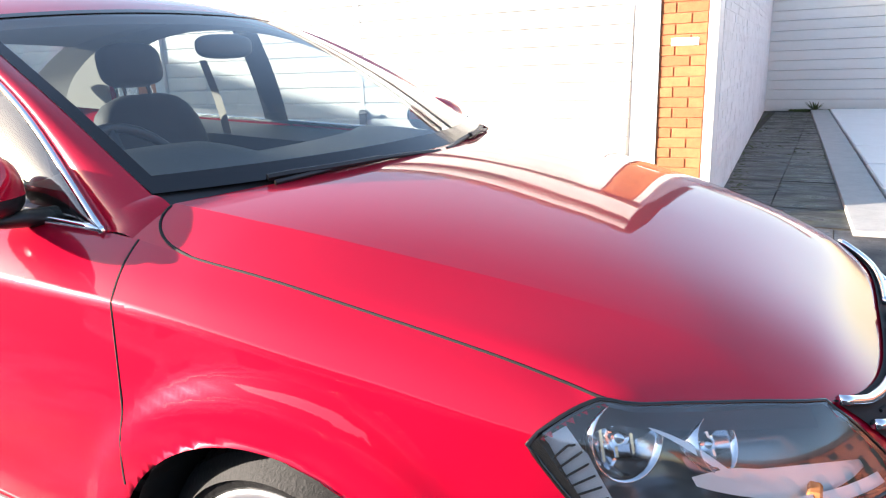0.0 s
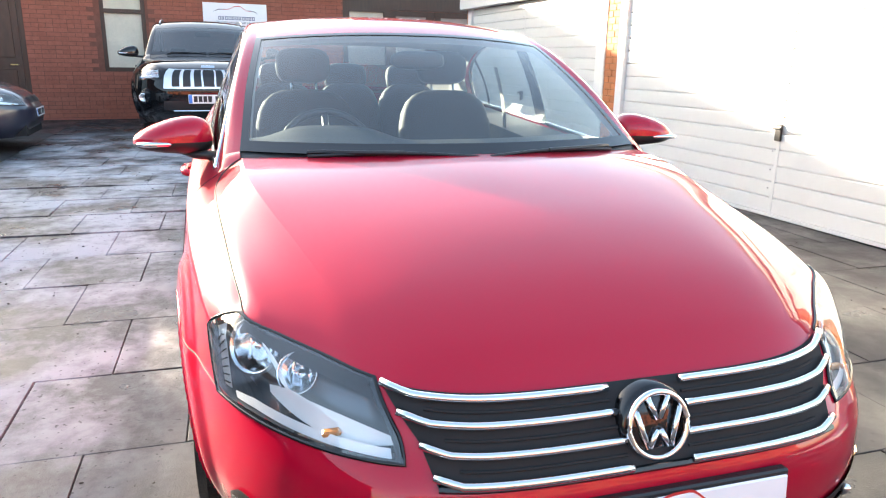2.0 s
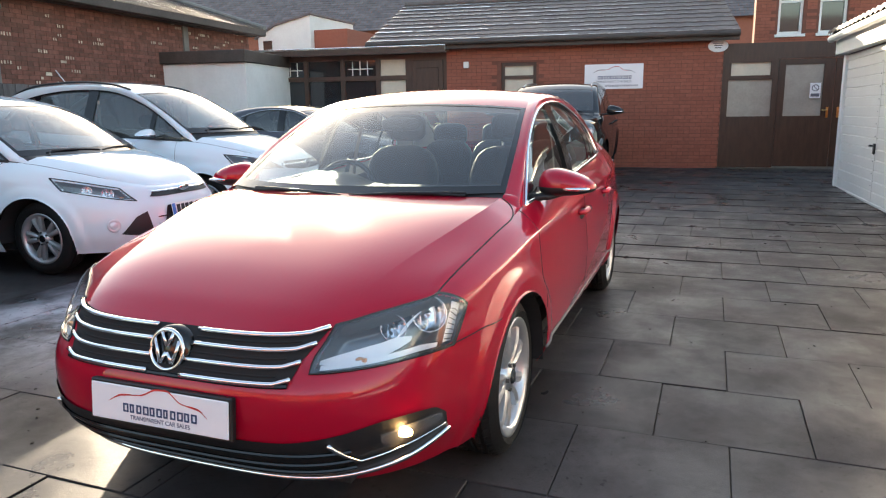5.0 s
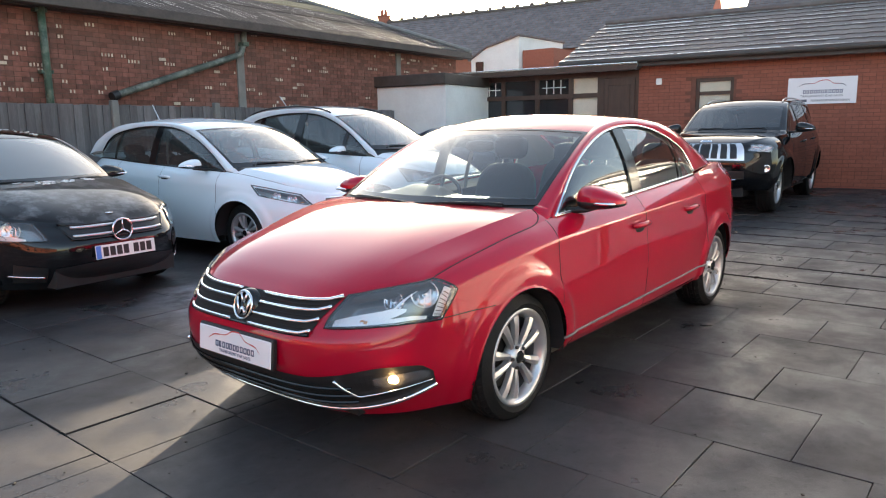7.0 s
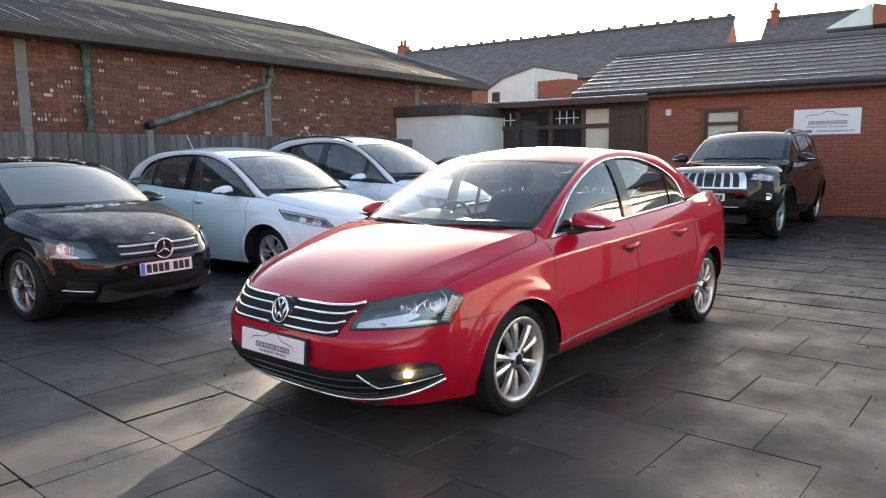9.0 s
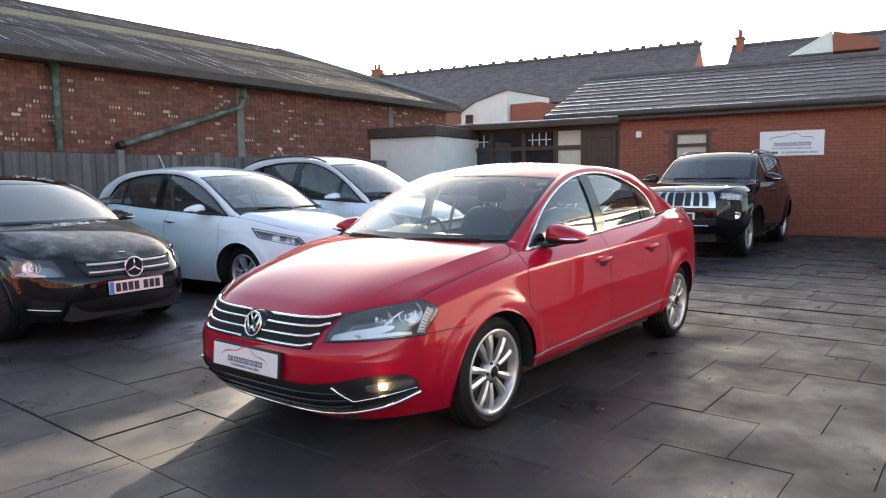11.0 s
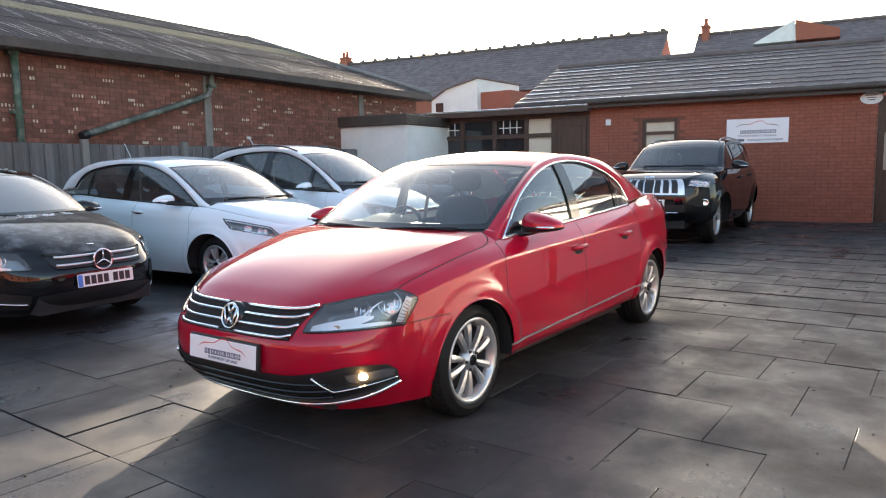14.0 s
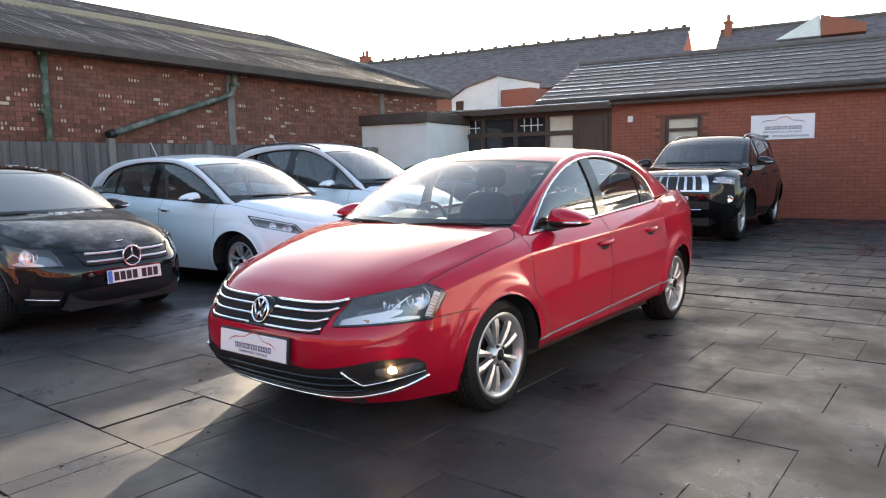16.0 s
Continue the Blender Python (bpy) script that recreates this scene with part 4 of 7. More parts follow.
part("pipe", tube([(0, 0, 0.0), (0, 0, 2.6), (0, 0, 3.27)], 0.055, 12), M_GREEN, pipe, smooth=True)
for z in (1.2, 2.3, 3.2):
    part("bracket", boxed(-0.09, 0.09, -0.02, 0.11, z, z + 0.05, 0.004), M_GREEN, pipe)
pipe = thing("downpipe", "sloping green downpipe with flaking paint on the brick wall", "downpipe", WARE @ pose(0, -0.13, 0))
part("pipe", tube([(4.36, 0.0, 3.29), (4.33, -0.02, 3.06), (4.25, -0.03, 2.86), (4.0, -0.03, 2.76), (1.75, -0.03, 2.03), (1.62, -0.05, 1.97)], 0.058, 12), M_PIPE_OLD, pipe, smooth=True)
part("collar", tube([(1.72, -0.03, 2.02), (1.60, -0.05, 1.98)], 0.075, 12), M_BLACK, pipe)
part("hopper", boxed(4.26, 4.40, -0.1, 0.06, 3.0, 3.08, 0.01), M_GREEN, pipe)

fence = thing("fence", "weathered grey close-boarded fence with concrete posts", "fence", pose(0, -8.3, 0, 0, 0, 183), kind="structure")
brd = {}
for k in range(5):
    w = 0.118 + 0.006 * k
    o = part("board", boxed(-w / 2, w / 2, -0.011, 0.011, 0.05, 1.83 + 0.003 * (k - 2), 0.003), M_FENCE, fence)
    brd[k] = o.data
    bpy.data.objects.remove(o)
s = -8.4
i = 0
while s < 8.15:
    piece("board", brd[rng.randrange(5)], fence, pose(s, rng.uniform(-0.006, 0.006) + (0.012 if i % 2 else -0.012), rng.uniform(-0.004, 0.003), 0, rng.uniform(-0.15, 0.15), 0))
    s += 0.112
    i += 1
post = part("post", boxed(-0.055, 0.055, -0.075, 0.02, 0.0, 1.9, 0.01), M_POST, fence)
for k in range(9):
    piece("post", post.data, fence, pose(-8.0 + 1.87 * k, 0, 0))
bpy.data.objects.remove(post)
part("gravel_board", boxed(-8.5, 8.15, -0.02, 0.02, -0.02, 0.06), M_POST, fence)

# ---- houses beyond ----
FAR = pose(-44.6, 0, 0, 0, 0, 98)


def slate_roof(bm, s0, s1, y0, z0, y1, z1, course=0.35, width=0.6, r=None):
    """Slates as lapped rectangles on a slope from (y0, z0) up to (y1, z1)."""
    n = int(math.hypot(y1 - y0, z1 - z0) / course)
    for i in range(n):
        t0, t1 = i / n, (i + 1) / n
        s = s0 - (width / 2 if i % 2 else 0)
        while s < s1:
            a, b = max(s, s0), min(s + width - 0.02, s1)
            s += width
            if b - a < 0.05:
                continue
            k = r.uniform(0.02, 0.05)
            v = [bm.verts.new(p) for p in ((a, y0 + (y1 - y0) * t0, z0 + (z1 - z0) * t0 + k), (b, y0 + (y1 - y0) * t0, z0 + (z1 - z0) * t0 + k), (b, y0 + (y1 - y0) * t1, z0 + (z1 - z0) * t1 + 0.01), (a, y0 + (y1 - y0) * t1, z0 + (z1 - z0) * t1 + 0.01))]
            bm.faces.new(v)
            w = [bm.verts.new(p) for p in ((a, y0 + (y1 - y0) * t0, z0 + (z1 - z0) * t0), (b, y0 + (y1 - y0) * t0, z0 + (z1 - z0) * t0))]
            bm.faces.new((w[0], w[1], v[1], v[0]))


def chimney(parent, s, y, z, w=0.9, h=1.2, pots=2):
    st = part("chimney", boxed(s - w / 2, s + w / 2, y - 0.4, y + 0.4, z - 1.2, z + h, 0.02), M_BRICK_RED, parent)
    part("cap", boxed(s - w / 2 - 0.07, s + w / 2 + 0.07, y - 0.47, y + 0.47, z + h - 0.15, z + h - 0.02, 0.02), M_BRICK_RED, st)
    for k in range(pots):
        part("pot", tube([(s - w / 2 + w * (k + 0.5) / pots, y, z + h - 0.02), (s - w / 2 + w * (k + 0.5) / pots, y, z + h + 0.5)], [0.15, 0.12], 10), M_BRICK_RED, st)


terrace = thing("house", "long brick terrace with slate roof and knobbed ridge tiles", "house", FAR)
r5 = random.Random(5)
E0, E1, RDG = -47.0, -13.93, 10.85
part("wall", prism([(0.3, 0.0), (0.3, 7.0), (5.0, RDG - 0.1), (9.7, 7.0), (9.7, 0)], E0, E1, "x"), M_BRICK_RED, terrace)
bm = bmesh.new()
slate_roof(bm, E0, E1 + 0.12, -0.1, 6.9, 5.0, RDG, 0.32, 0.5, r5)
part("roof", bm, M_SLATE, terrace)
bm = tube([(E0, 5.0, RDG + 0.02), (E1 + 0.1, 5.0, RDG + 0.02)], 0.16, 8)
part("ridge", bm, M_TILE, terrace)
knob = part("ridge_knob", boxed(-0.22, 0.22, -0.06, 0.06, 0.0, 0.22, 0.08, 2), M_TILE, terrace)
for k in range(26):
    piece("ridge_knob", knob.data, terrace, pose(E1 - 0.3 - 1.25 * k, 5.0, RDG + 0.12))
bpy.data.objects.remove(knob)
for s in (-42.4,):
    chimney(terrace, s, 5.0, RDG, 0.8, 0.7)

house2 = thing("house", "brick house with slate roof, chimney and rendered cross gable", "house", FAR)
A0, A1 = -11.67, 9.0
part("wall", prism([(0.3, 0.0), (0.3, 7.0), (5.0, 10.3), (9.7, 7.0), (9.7, 0)], A0, A1, "x"), M_BRICK_RED, house2)
bm = bmesh.new()
slate_roof(bm, A0 - 0.1, A1, -0.1, 6.9, 5.0, 10.4, 0.32, 0.5, r5)
part("roof", bm, M_SLATE, house2)
part("ridge", tube([(A0 - 0.1, 5.0, 10.42), (A1, 5.0, 10.42)], 0.15, 8), M_TILE, house2)
chimney(house2, -11.2, 4.6, 10.3, 0.45, 0.65, 1)
part("cross_gable", prism([(-7.9, 8.9), (-5.5, 10.2), (-5.4, 8.9)], 1.2, 4.4, "y"), M_STUCCO, house2)
part("cross_gable_brick", prism([(-5.4, 8.9), (-5.45, 10.15), (-3.0, 9.4), (-3.0, 8.9)], 1.1, 4.4, "y"), M_BRICK_RED, house2)
aerial = thing("tv_aerial", "thin rooftop television aerial", "aerial", FAR @ pose(-9.6, 4.8, 10.3))
bm = tube([(0, 0, 0), (0, 0, 1.2)], 0.02, 6)
for k in range(5):
    tube([(-0.3, 0, 0.8 + 0.09 * k), (0.3, 0, 0.8 + 0.09 * k)], 0.012, 5, bm)
part("mast", bm, M_GALV, aerial)

# sunlit houses and a bare tree across the way, in front of the red car
front = thing("house", "row of brick houses across the way from the yard", "house", pose(24, -14, 0, 0, 0, 90))
FH = [(2 + 4.0 * k, 3.4 + 4.0 * k, z, z + 1.4) for k in range(10) for z in (1.0, 3.8)]
part("wall", wall_with_holes(0, 44, 0, 6.0, -0.3, 0, FH), M_BRICK_RED, front)
for h in FH:
    part("window", boxed(h[0], h[1], -0.2, -0.12, h[2], h[3]), M_PANE, front)
part("roof", prism([(0.4, 5.9), (-4.0, 8.6), (-8.4, 5.9)], -0.3, 44.3, "x"), M_SLATE, front)


def bare_tree(name, m, height, seed):
    r = random.Random(seed)
    tree = thing(name, "bare winter tree with fine twigs", "tree", m)
    bm = bmesh.new()

    def grow(p, d, length, rad, level):
        q = p + d * length
        mid = p + d * length * 0.5 + Vector((r.uniform(-1, 1), r.uniform(-1, 1), 0)) * length * 0.06
        tube([p, mid, q], [rad, rad * 0.85, rad * 0.68], 6 if level < 2 else 4, bm)
        if level < 5:
            for _ in range(3 if level < 4 else 2):
                nd = (d + Vector((r.uniform(-1, 1), r.uniform(-1, 1), r.uniform(-0.25, 0.6))) * 0.75).normalized()
                grow(q, nd, length * r.uniform(0.6, 0.85), rad * 0.62, level + 1)
    grow(Vector((0, 0, 0)), Vector((0, 0, 1)), height * 0.26, height * 0.024, 0)
    part("branches", bm, M_BARK, tree)


bare_tree("tree", pose(15, 9, 0), 8.0, 4)

# ---- cars ----
def spline(pts, t):
    """A smooth curve through points at even steps; t from 0 to 1."""
    n = len(pts) - 1
    k = min(int(max(t, 0.0) * n), n - 1)
    f = t * n - k
    p1, p2 = pts[k], pts[k + 1]
    p0 = pts[k - 1] if k else 2 * p1 - p2
    p3 = pts[k + 2] if k + 2 <= n else 2 * p2 - p1
    return 0.5 * (2 * p1 + (p2 - p0) * f + (2 * p0 - 5 * p1 + 4 * p2 - p3) * f * f + (3 * p1 - p0 - 3 * p2 + p3) * f**3)


def outward(bm, c=(0, 0, 0.6)):
    """Turn every face away from the car's middle."""
    c = Vector(c)
    for f in bm.faces:
        f.normal_update()
        if f.normal.dot(f.calc_center_median() - c) < 0:
            f.normal_flip()
    return bm


class Shell:
    """The lower body as five rails round the car, from the sill up to the bonnet seam and belt line."""

    def __init__(self, P):
        self.P = P
        e = 2 / P["square"]
        ang = np.linspace(0, math.pi, 2401)

        def rail(r, a):
            c, s = np.cos(a), np.sin(a)
            x = np.where(c > 0, r["front"], r["rear"]) * np.sign(c) * np.abs(c)**e
            half, z = curve_of(r["half"]), curve_of(r["z"])
            return np.stack([x, np.array([half(q) for q in x]) * np.abs(s)**e, np.array([z(q) for q in x])], axis=1)
        mid = rail(P["rails"][2], ang)
        d = np.r_[0, np.cumsum(np.linalg.norm(np.diff(mid[:, :2], axis=0), axis=1))]
        self.cols, self.rows = P.get("fine", (300, 36))
        a = np.interp(np.linspace(0, 1, self.cols + 1), d / d[-1], ang)
        K = [rail(r, a) for r in P["rails"]]
        up = np.array([0.0, 0.6, 0.8])

        def across(v):
            if v <= 0.75:
                return np.asarray(spline(K[:4], v / 0.75))
            f = (v - 0.75) / 0.25
            return K[3] * (1 - f) + K[4] * f + P.get("shoulder", 0.018) * math.sin(math.pi * f) * up
        self.grid = np.stack([across(j / self.rows) for j in range(self.rows + 1)], axis=1)
        g = self.grid
        for wx in P["axles"]:
            rr = np.hypot(g[..., 0] - wx, g[..., 2] - P["wheel_r"])
            g[..., 1] += np.where(g[..., 1] > 0.5, P["flare"] / (1 + np.exp((rr - P["arch_r"] - P.get("flare_w", 0.085)) / 0.009)), 0)

    def at(self, s, v):
        """A place on the shell: s from the nose's middle (0) round to the tail's middle (1), negative on the right; v up."""
        q, w = min(abs(s), 1.0) * self.cols, min(max(v, 0.0), 1.0) * self.rows
        i, j = min(int(q), self.cols - 1), min(int(w), self.rows - 1)
        f, h = q - i, w - j
        g = self.grid
        p = (g[i, j] * (1 - f) + g[i + 1, j] * f) * (1 - h) + (g[i, j + 1] * (1 - f) + g[i + 1, j + 1] * f) * h
        return Vector((p[0], -p[1] if s < 0 else p[1], p[2]))

    def find(self, x, y, z):
        """The (s, v) nearest to a place on the left half."""
        d = np.linalg.norm(self.grid - np.array((x, y, z)), axis=2)
        i, j = np.unravel_index(np.argmin(d), d.shape)
        return i / self.cols, j / self.rows

    def at_x(self, x, v):
        """The place on the left side at a length x."""
        xs_ = self.grid[:, int(round(v * self.rows)), 0]
        return float(np.interp(-x, -xs_, np.arange(self.cols + 1))) / self.cols

    def v_at(self, s, z):
        """The v at which the shell is z high."""
        lo, hi = 0.0, 1.0
        for _ in range(14):
            mid = 0.5 * (lo + hi)
            lo, hi = (mid, hi) if self.at(s, mid).z < z else (lo, mid)
        return 0.5 * (lo + hi)

    def band(self, s0, s1, lo, hi, nu, nv, d):
        """A skin from s0 to s1 between two heights, each a function of the fraction along."""
        def fn(u, w):
            s = s0 + (s1 - s0) * u
            a, b = self.v_at(s, lo(u)), self.v_at(s, hi(u))
            return self.off(s, a + (b - a) * w, d)
        return outward(sheet(fn, nu, nv), (0, 0, 0.5))

    def rule(self, s0, s1, z, n, d):
        """A line along the shell at heights z of the fraction along."""
        return [self.off(s0 + (s1 - s0) * i / n, self.v_at(s0 + (s1 - s0) * i / n, z(i / n)), d) for i in range(n + 1)]

    def normal(self, s, v):
        e = 0.005
        v1, v0 = min(v + e, 1), max(v - e, 0)
        n = (self.at(s + e, v) - self.at(s - e, v)).cross(self.at(s, v1) - self.at(s, v0))
        n.normalize()
        out = Vector((0.3 * self.at(s, v).x, self.at(s, v).y, 0.05))
        return n if n.dot(out) > 0 else -n

    def off(self, s, v, d):
        return self.at(s, v) + self.normal(s, v) * d

    def line(self, a, b, n=16, d=0.0):
        return [self.off(a[0] + (b[0] - a[0]) * i / n, a[1] + (b[1] - a[1]) * i / n, d) for i in range(n + 1)]

    def patch(self, quad, nu, nv, d, sign=1, bulge=0.0):
        """A skin over the quad of (s, v) corners a, b, c, d, off the shell by d."""
        A, B, C, D = quad

        def fn(u, w):
            s = (A[0] * (1 - u) + B[0] * u) * (1 - w) + (D[0] * (1 - u) + C[0] * u) * w
            v = (A[1] * (1 - u) + B[1] * u) * (1 - w) + (D[1] * (1 - u) + C[1] * u) * w
            return self.off(sign * s, v, d + bulge * 16 * u * (1 - u) * w * (1 - w))
        return outward(sheet(fn, nu, nv), (0, 0, 0.5))


def wheel(parent, name, m, P, disc=True):
    """A wheel, its axle along y, outer face towards +y."""
    w = new(name)
    alloy = P.get("alloy", M_ALLOY)
    w.parent = parent
    w.matrix_local = m
    R, rim, wd = P["wheel_r"], P["rim_r"], P["tyre_w"] / 2
    prof = [(rim - 0.012, -wd + 0.02), (rim + 0.02, -wd), (R - 0.05, -wd - 0.006), (R - 0.012, -wd + 0.02), (R, -wd + 0.045)]
    for c in (-0.5, -0.17, 0.17, 0.5):
        prof += [(R, wd * (c - 0.1)), (R - 0.007, wd * (c - 0.06)), (R - 0.007, wd * (c + 0.06)), (R, wd * (c + 0.1))]
    prof += [(R, wd - 0.045), (R - 0.012, wd - 0.02), (R - 0.05, wd + 0.006), (rim + 0.03, wd + 0.001), (rim + 0.012, wd - 0.004), (rim - 0.012, wd - 0.02)]
    segs = 126 if P.get("fine") else 56
    bm = lathe(prof, segs)
    if P.get("fine"):
        # cross grooves of the tread
        for v in bm.verts:
            r = math.hypot(v.co.x, v.co.z)
            if r > R - 0.004 and abs(v.co.y) > 0.25 * wd:
                k = round(math.atan2(v.co.z, v.co.x) / (math.tau / segs) + 2 * v.co.y / wd)
                if k % 3 == 0:
                    v.co.x, v.co.z = v.co.x * (r - 0.006) / r, v.co.z * (r - 0.006) / r
    part("tyre", bm, M_TYRE, w, smooth=not P.get("fine"))
    bm = lathe([(rim - 0.03, -wd + 0.02), (rim - 0.035, wd - 0.05), (rim - 0.022, wd - 0.02), (rim - 0.012, wd - 0.006), (rim + 0.006, wd - 0.003), (rim + 0.008, wd - 0.012), (rim - 0.012, wd - 0.02)], 48)
    rimo = part("rim", bm, alloy, w, smooth=True)
    part("barrel", lathe([(rim - 0.034, -wd + 0.021), (rim - 0.039, wd - 0.052)], 48), M_BARREL, rimo, "inside of the rim, coloured dark for shade", smooth=True)
    n = P["spokes"]
    for k in range(n):
        a0 = math.tau * (k + 0.5) / n + P.get("spoke_turn", 0.0)
        if P.get("pairs"):
            a0 += P["pairs"] * (1 if k % 2 else -1)
        bm = bmesh.new()
        hw0, hw1 = P.get("spoke_w", (0.020, 0.034))
        vs = []
        for t in (0.0, 0.35, 0.7, 1.0):
            r = 0.045 + (rim - 0.055) * t
            hw = hw0 + (hw1 - hw0) * t
            yo = wd - 0.028 + 0.018 * math.sin(t * 2.2) - 0.012 * t
            ring = [(-hw, yo - 0.028), (-hw * 0.85, yo - 0.004), (0, yo + 0.003), (hw * 0.85, yo - 0.004), (hw, yo - 0.028)]
            vs.append([bm.verts.new((r * math.cos(a0) - q * math.sin(a0), y, r * math.sin(a0) + q * math.cos(a0))) for q, y in ring])
        for A, B in zip(vs, vs[1:]):
            for q in range(4):
                bm.faces.new((A[q], A[q + 1], B[q + 1], B[q]))
        bmesh.ops.recalc_face_normals(bm, faces=bm.faces[:])
        part("spoke", bm, alloy, rimo)
    part("hub", lathe([(0.0, wd - 0.012), (0.03, wd - 0.012), (0.034, wd - 0.018), (0.058, wd - 0.024), (0.062, wd - 0.07)], 28), alloy, rimo, smooth=True)
    part("cap", lathe([(0.0, wd - 0.006), (0.027, wd - 0.007), (0.031, wd - 0.013)], 24), M_GLOSSBLACK, rimo)
    for k in range(5):
        a = math.tau * k / 5
        part("bolt", lathe([(0.0, 0.0), (0.008, 0.0), (0.009, -0.012)], 8, m=pose(0.052 * math.cos(a), wd - 0.012, 0.052 * math.sin(a))), M_DISC, rimo)
    if disc:
        part("brake_disc", lathe([(0.07, -0.015), (rim - 0.06, -0.015), (rim - 0.06, -0.03), (0.07, -0.03)], 36), M_DISC, w)
        part("backplate", lathe([(0.0, -0.034), (rim - 0.028, -0.034)], 32), M_DARK, w)
    return w


def number_plate(parent, m, width=0.52, height=0.111):
    """A white number plate whose characters are plain bars."""
    pl = new("number_plate")
    pl.parent = parent
    pl.matrix_local = m
    part("plate", boxed(-0.006, 0.0, -width / 2, width / 2, -height / 2, height / 2, 0.003), M_PLATE, pl)
    part("blue_band", boxed(0.0, 0.0015, -width / 2 + 0.004, -width / 2 + 0.045, -height / 2 + 0.004, height / 2 - 0.004), M_PLATEBLUE, pl)
    y = -width / 2 + 0.062
    for k in range(7):
        if k == 4:
            y += 0.03
        part("bar", boxed(0.0, 0.0015, y, y + 0.046, -0.037, 0.037), M_INK, pl)
        y += 0.058
    return pl


def lamp_unit(car, S, quad, sign, P, name="headlight"):
    """A headlight: a deep housing behind the shell, reflector bowls, a silver wing, and a clear lens with a dark border."""
    A, B, C, D = quad
    lamp = new(name)
    lamp.parent = car

    kink = P.get("lamp_kink")

    def uv(u, w):
        hi = D[1] * (1 - u) + C[1] * u
        if kink:
            hi = D[1] if u < kink else D[1] + (C[1] - D[1]) * (u - kink) / (1 - kink)
        return ((A[0] * (1 - u) + B[0] * u) * (1 - w) + (D[0] * (1 - u) + C[0] * u) * w, (A[1] * (1 - u) + B[1] * u) * (1 - w) + hi * w)

    def place(u, w, d):
        s, v = uv(u, w)
        return S.off(sign * s, v, d)

    def deep(u, w):
        e = min(u, 1 - u, w * 0.6, (1 - w) * 0.6) / 0.09
        return place(u, w, 0.002 - 0.085 * min(1.0, max(0.0, e)))
    part("housing", outward(sheet(deep, 24, 14), (0, 0, 0.5)), P.get("lamp_mat", M_LAMP_BLACK), lamp, smooth=True)
    for u, w, r in P["bowls"]:
        c, nrm = place(u, w, -0.040), S.normal(sign * uv(u, w)[0], uv(u, w)[1])
        fwd = (nrm * 0.9 + Vector((1, 0, 0)) * 0.45).normalized()
        mm = Matrix.Translation(c) @ fwd.to_track_quat("Y", "Z").to_matrix().to_4x4()
        bowl = part("reflector", lathe([(r * 0.12, -0.045), (r * 0.4, -0.042), (r * 0.75, -0.028), (r * 0.93, -0.008), (r, 0.004), (r * 1.04, 0.004), (r * 1.05, -0.03)], 32, m=mm), M_LAMP_SILVER, lamp, smooth=True)
        part("bulb", lathe([(0.0, -0.006), (r * 0.2, -0.010), (r * 0.26, -0.02), (r * 0.2, -0.046)], 16, m=mm), M_CHROME, bowl, smooth=True)
        for k in (-2, 0, 2):
            part("facet", tube([mm @ Vector((r * 0.22 * k, -0.030 + 0.001 * k * k, -r * 0.55)), mm @ Vector((r * 0.22 * k, -0.030 + 0.001 * k * k, r * 0.55))], 0.0035, 5), M_LAMP_SILVER, bowl)
    for k, strip in enumerate(P["lamp_strips"]):
        def wing(u, w):
            a = strip[0] + (strip[2] - strip[0]) * u
            b = strip[1] + (strip[3] - strip[1]) * u
            return place(a, b + (w - 0.5) * strip[4] * (0.12 + 1.25 * math.sin(math.pi * (0.03 + 0.94 * u))**0.8), -0.030)
        part("silver_wing", outward(sheet(wing, 16, 4), (0, 0, 0.5)), M_LAMP_SATIN, lamp, smooth=True)
    if P.get("hood"):
        # dark hood that cuts off the tops of the bowls, and a ribbed reflector at the outer end
        lo, n_ = P["hood"], 20
        part("hood", outward(sheet(lambda u, w: place(0.05 + 0.86 * u, lo + (0.96 - lo) * w + 0.05 * math.sin(math.pi * u), -0.012 - 0.02 * (1 - w)), n_, 5), (0, 0, 0.5)), M_LAMP_DARK, lamp, smooth=True)
        part("side_reflector", outward(sheet(lambda u, w: place(0.875 + 0.085 * u + 0.03 * (1 - w), 0.10 + 0.82 * w, -0.014), 6, 10), (0, 0, 0.5)), M_LAMP_SATIN, lamp, smooth=True)
        for k in range(7):
            w = 0.16 + 0.095 * k
            part("rib", tube([place(0.885 + 0.08 * i / 6 + 0.03 * (1 - w), w, -0.012) for i in range(7)], 0.0016, 5), M_LAMP_DARK, lamp)
        part("lower_strip", outward(sheet(lambda u, w: place(0.05 + 0.80 * u, 0.05 + 0.10 * w * (1 - 0.3 * u), -0.010), 16, 3), (0, 0, 0.5)), M_LAMP_SATIN, lamp, smooth=True)
    if P.get("amber"):
        c = place(*P["amber"], -0.020)
        part("indicator", boxed(c.x - 0.010, c.x + 0.010, c.y - 0.018, c.y + 0.018, c.z - 0.006, c.z + 0.006, 0.004), M_AMBER, lamp)
    part("lens", outward(sheet(lambda u, w: place(u, w, 0.004 + 0.128 * u * (1 - u) * w * (1 - w)), 28, 12), (0, 0, 0.5)), M_LENS, lamp, smooth=True)
    bw = 0.030
    for u0, u1, w0, w1 in ((0, 1, 0, bw * 1.5), (0, 1, 1 - bw * 1.6, 1), (0, bw, 0, 1), (1 - bw, 1, 0, 1)):
        part("border", outward(sheet(lambda u, w: place(u0 + (u1 - u0) * u, w0 + (w1 - w0) * w, 0.0035), 20, 6), (0, 0, 0.5)), M_GLOSSBLACK, lamp, smooth=True)
    ring = []
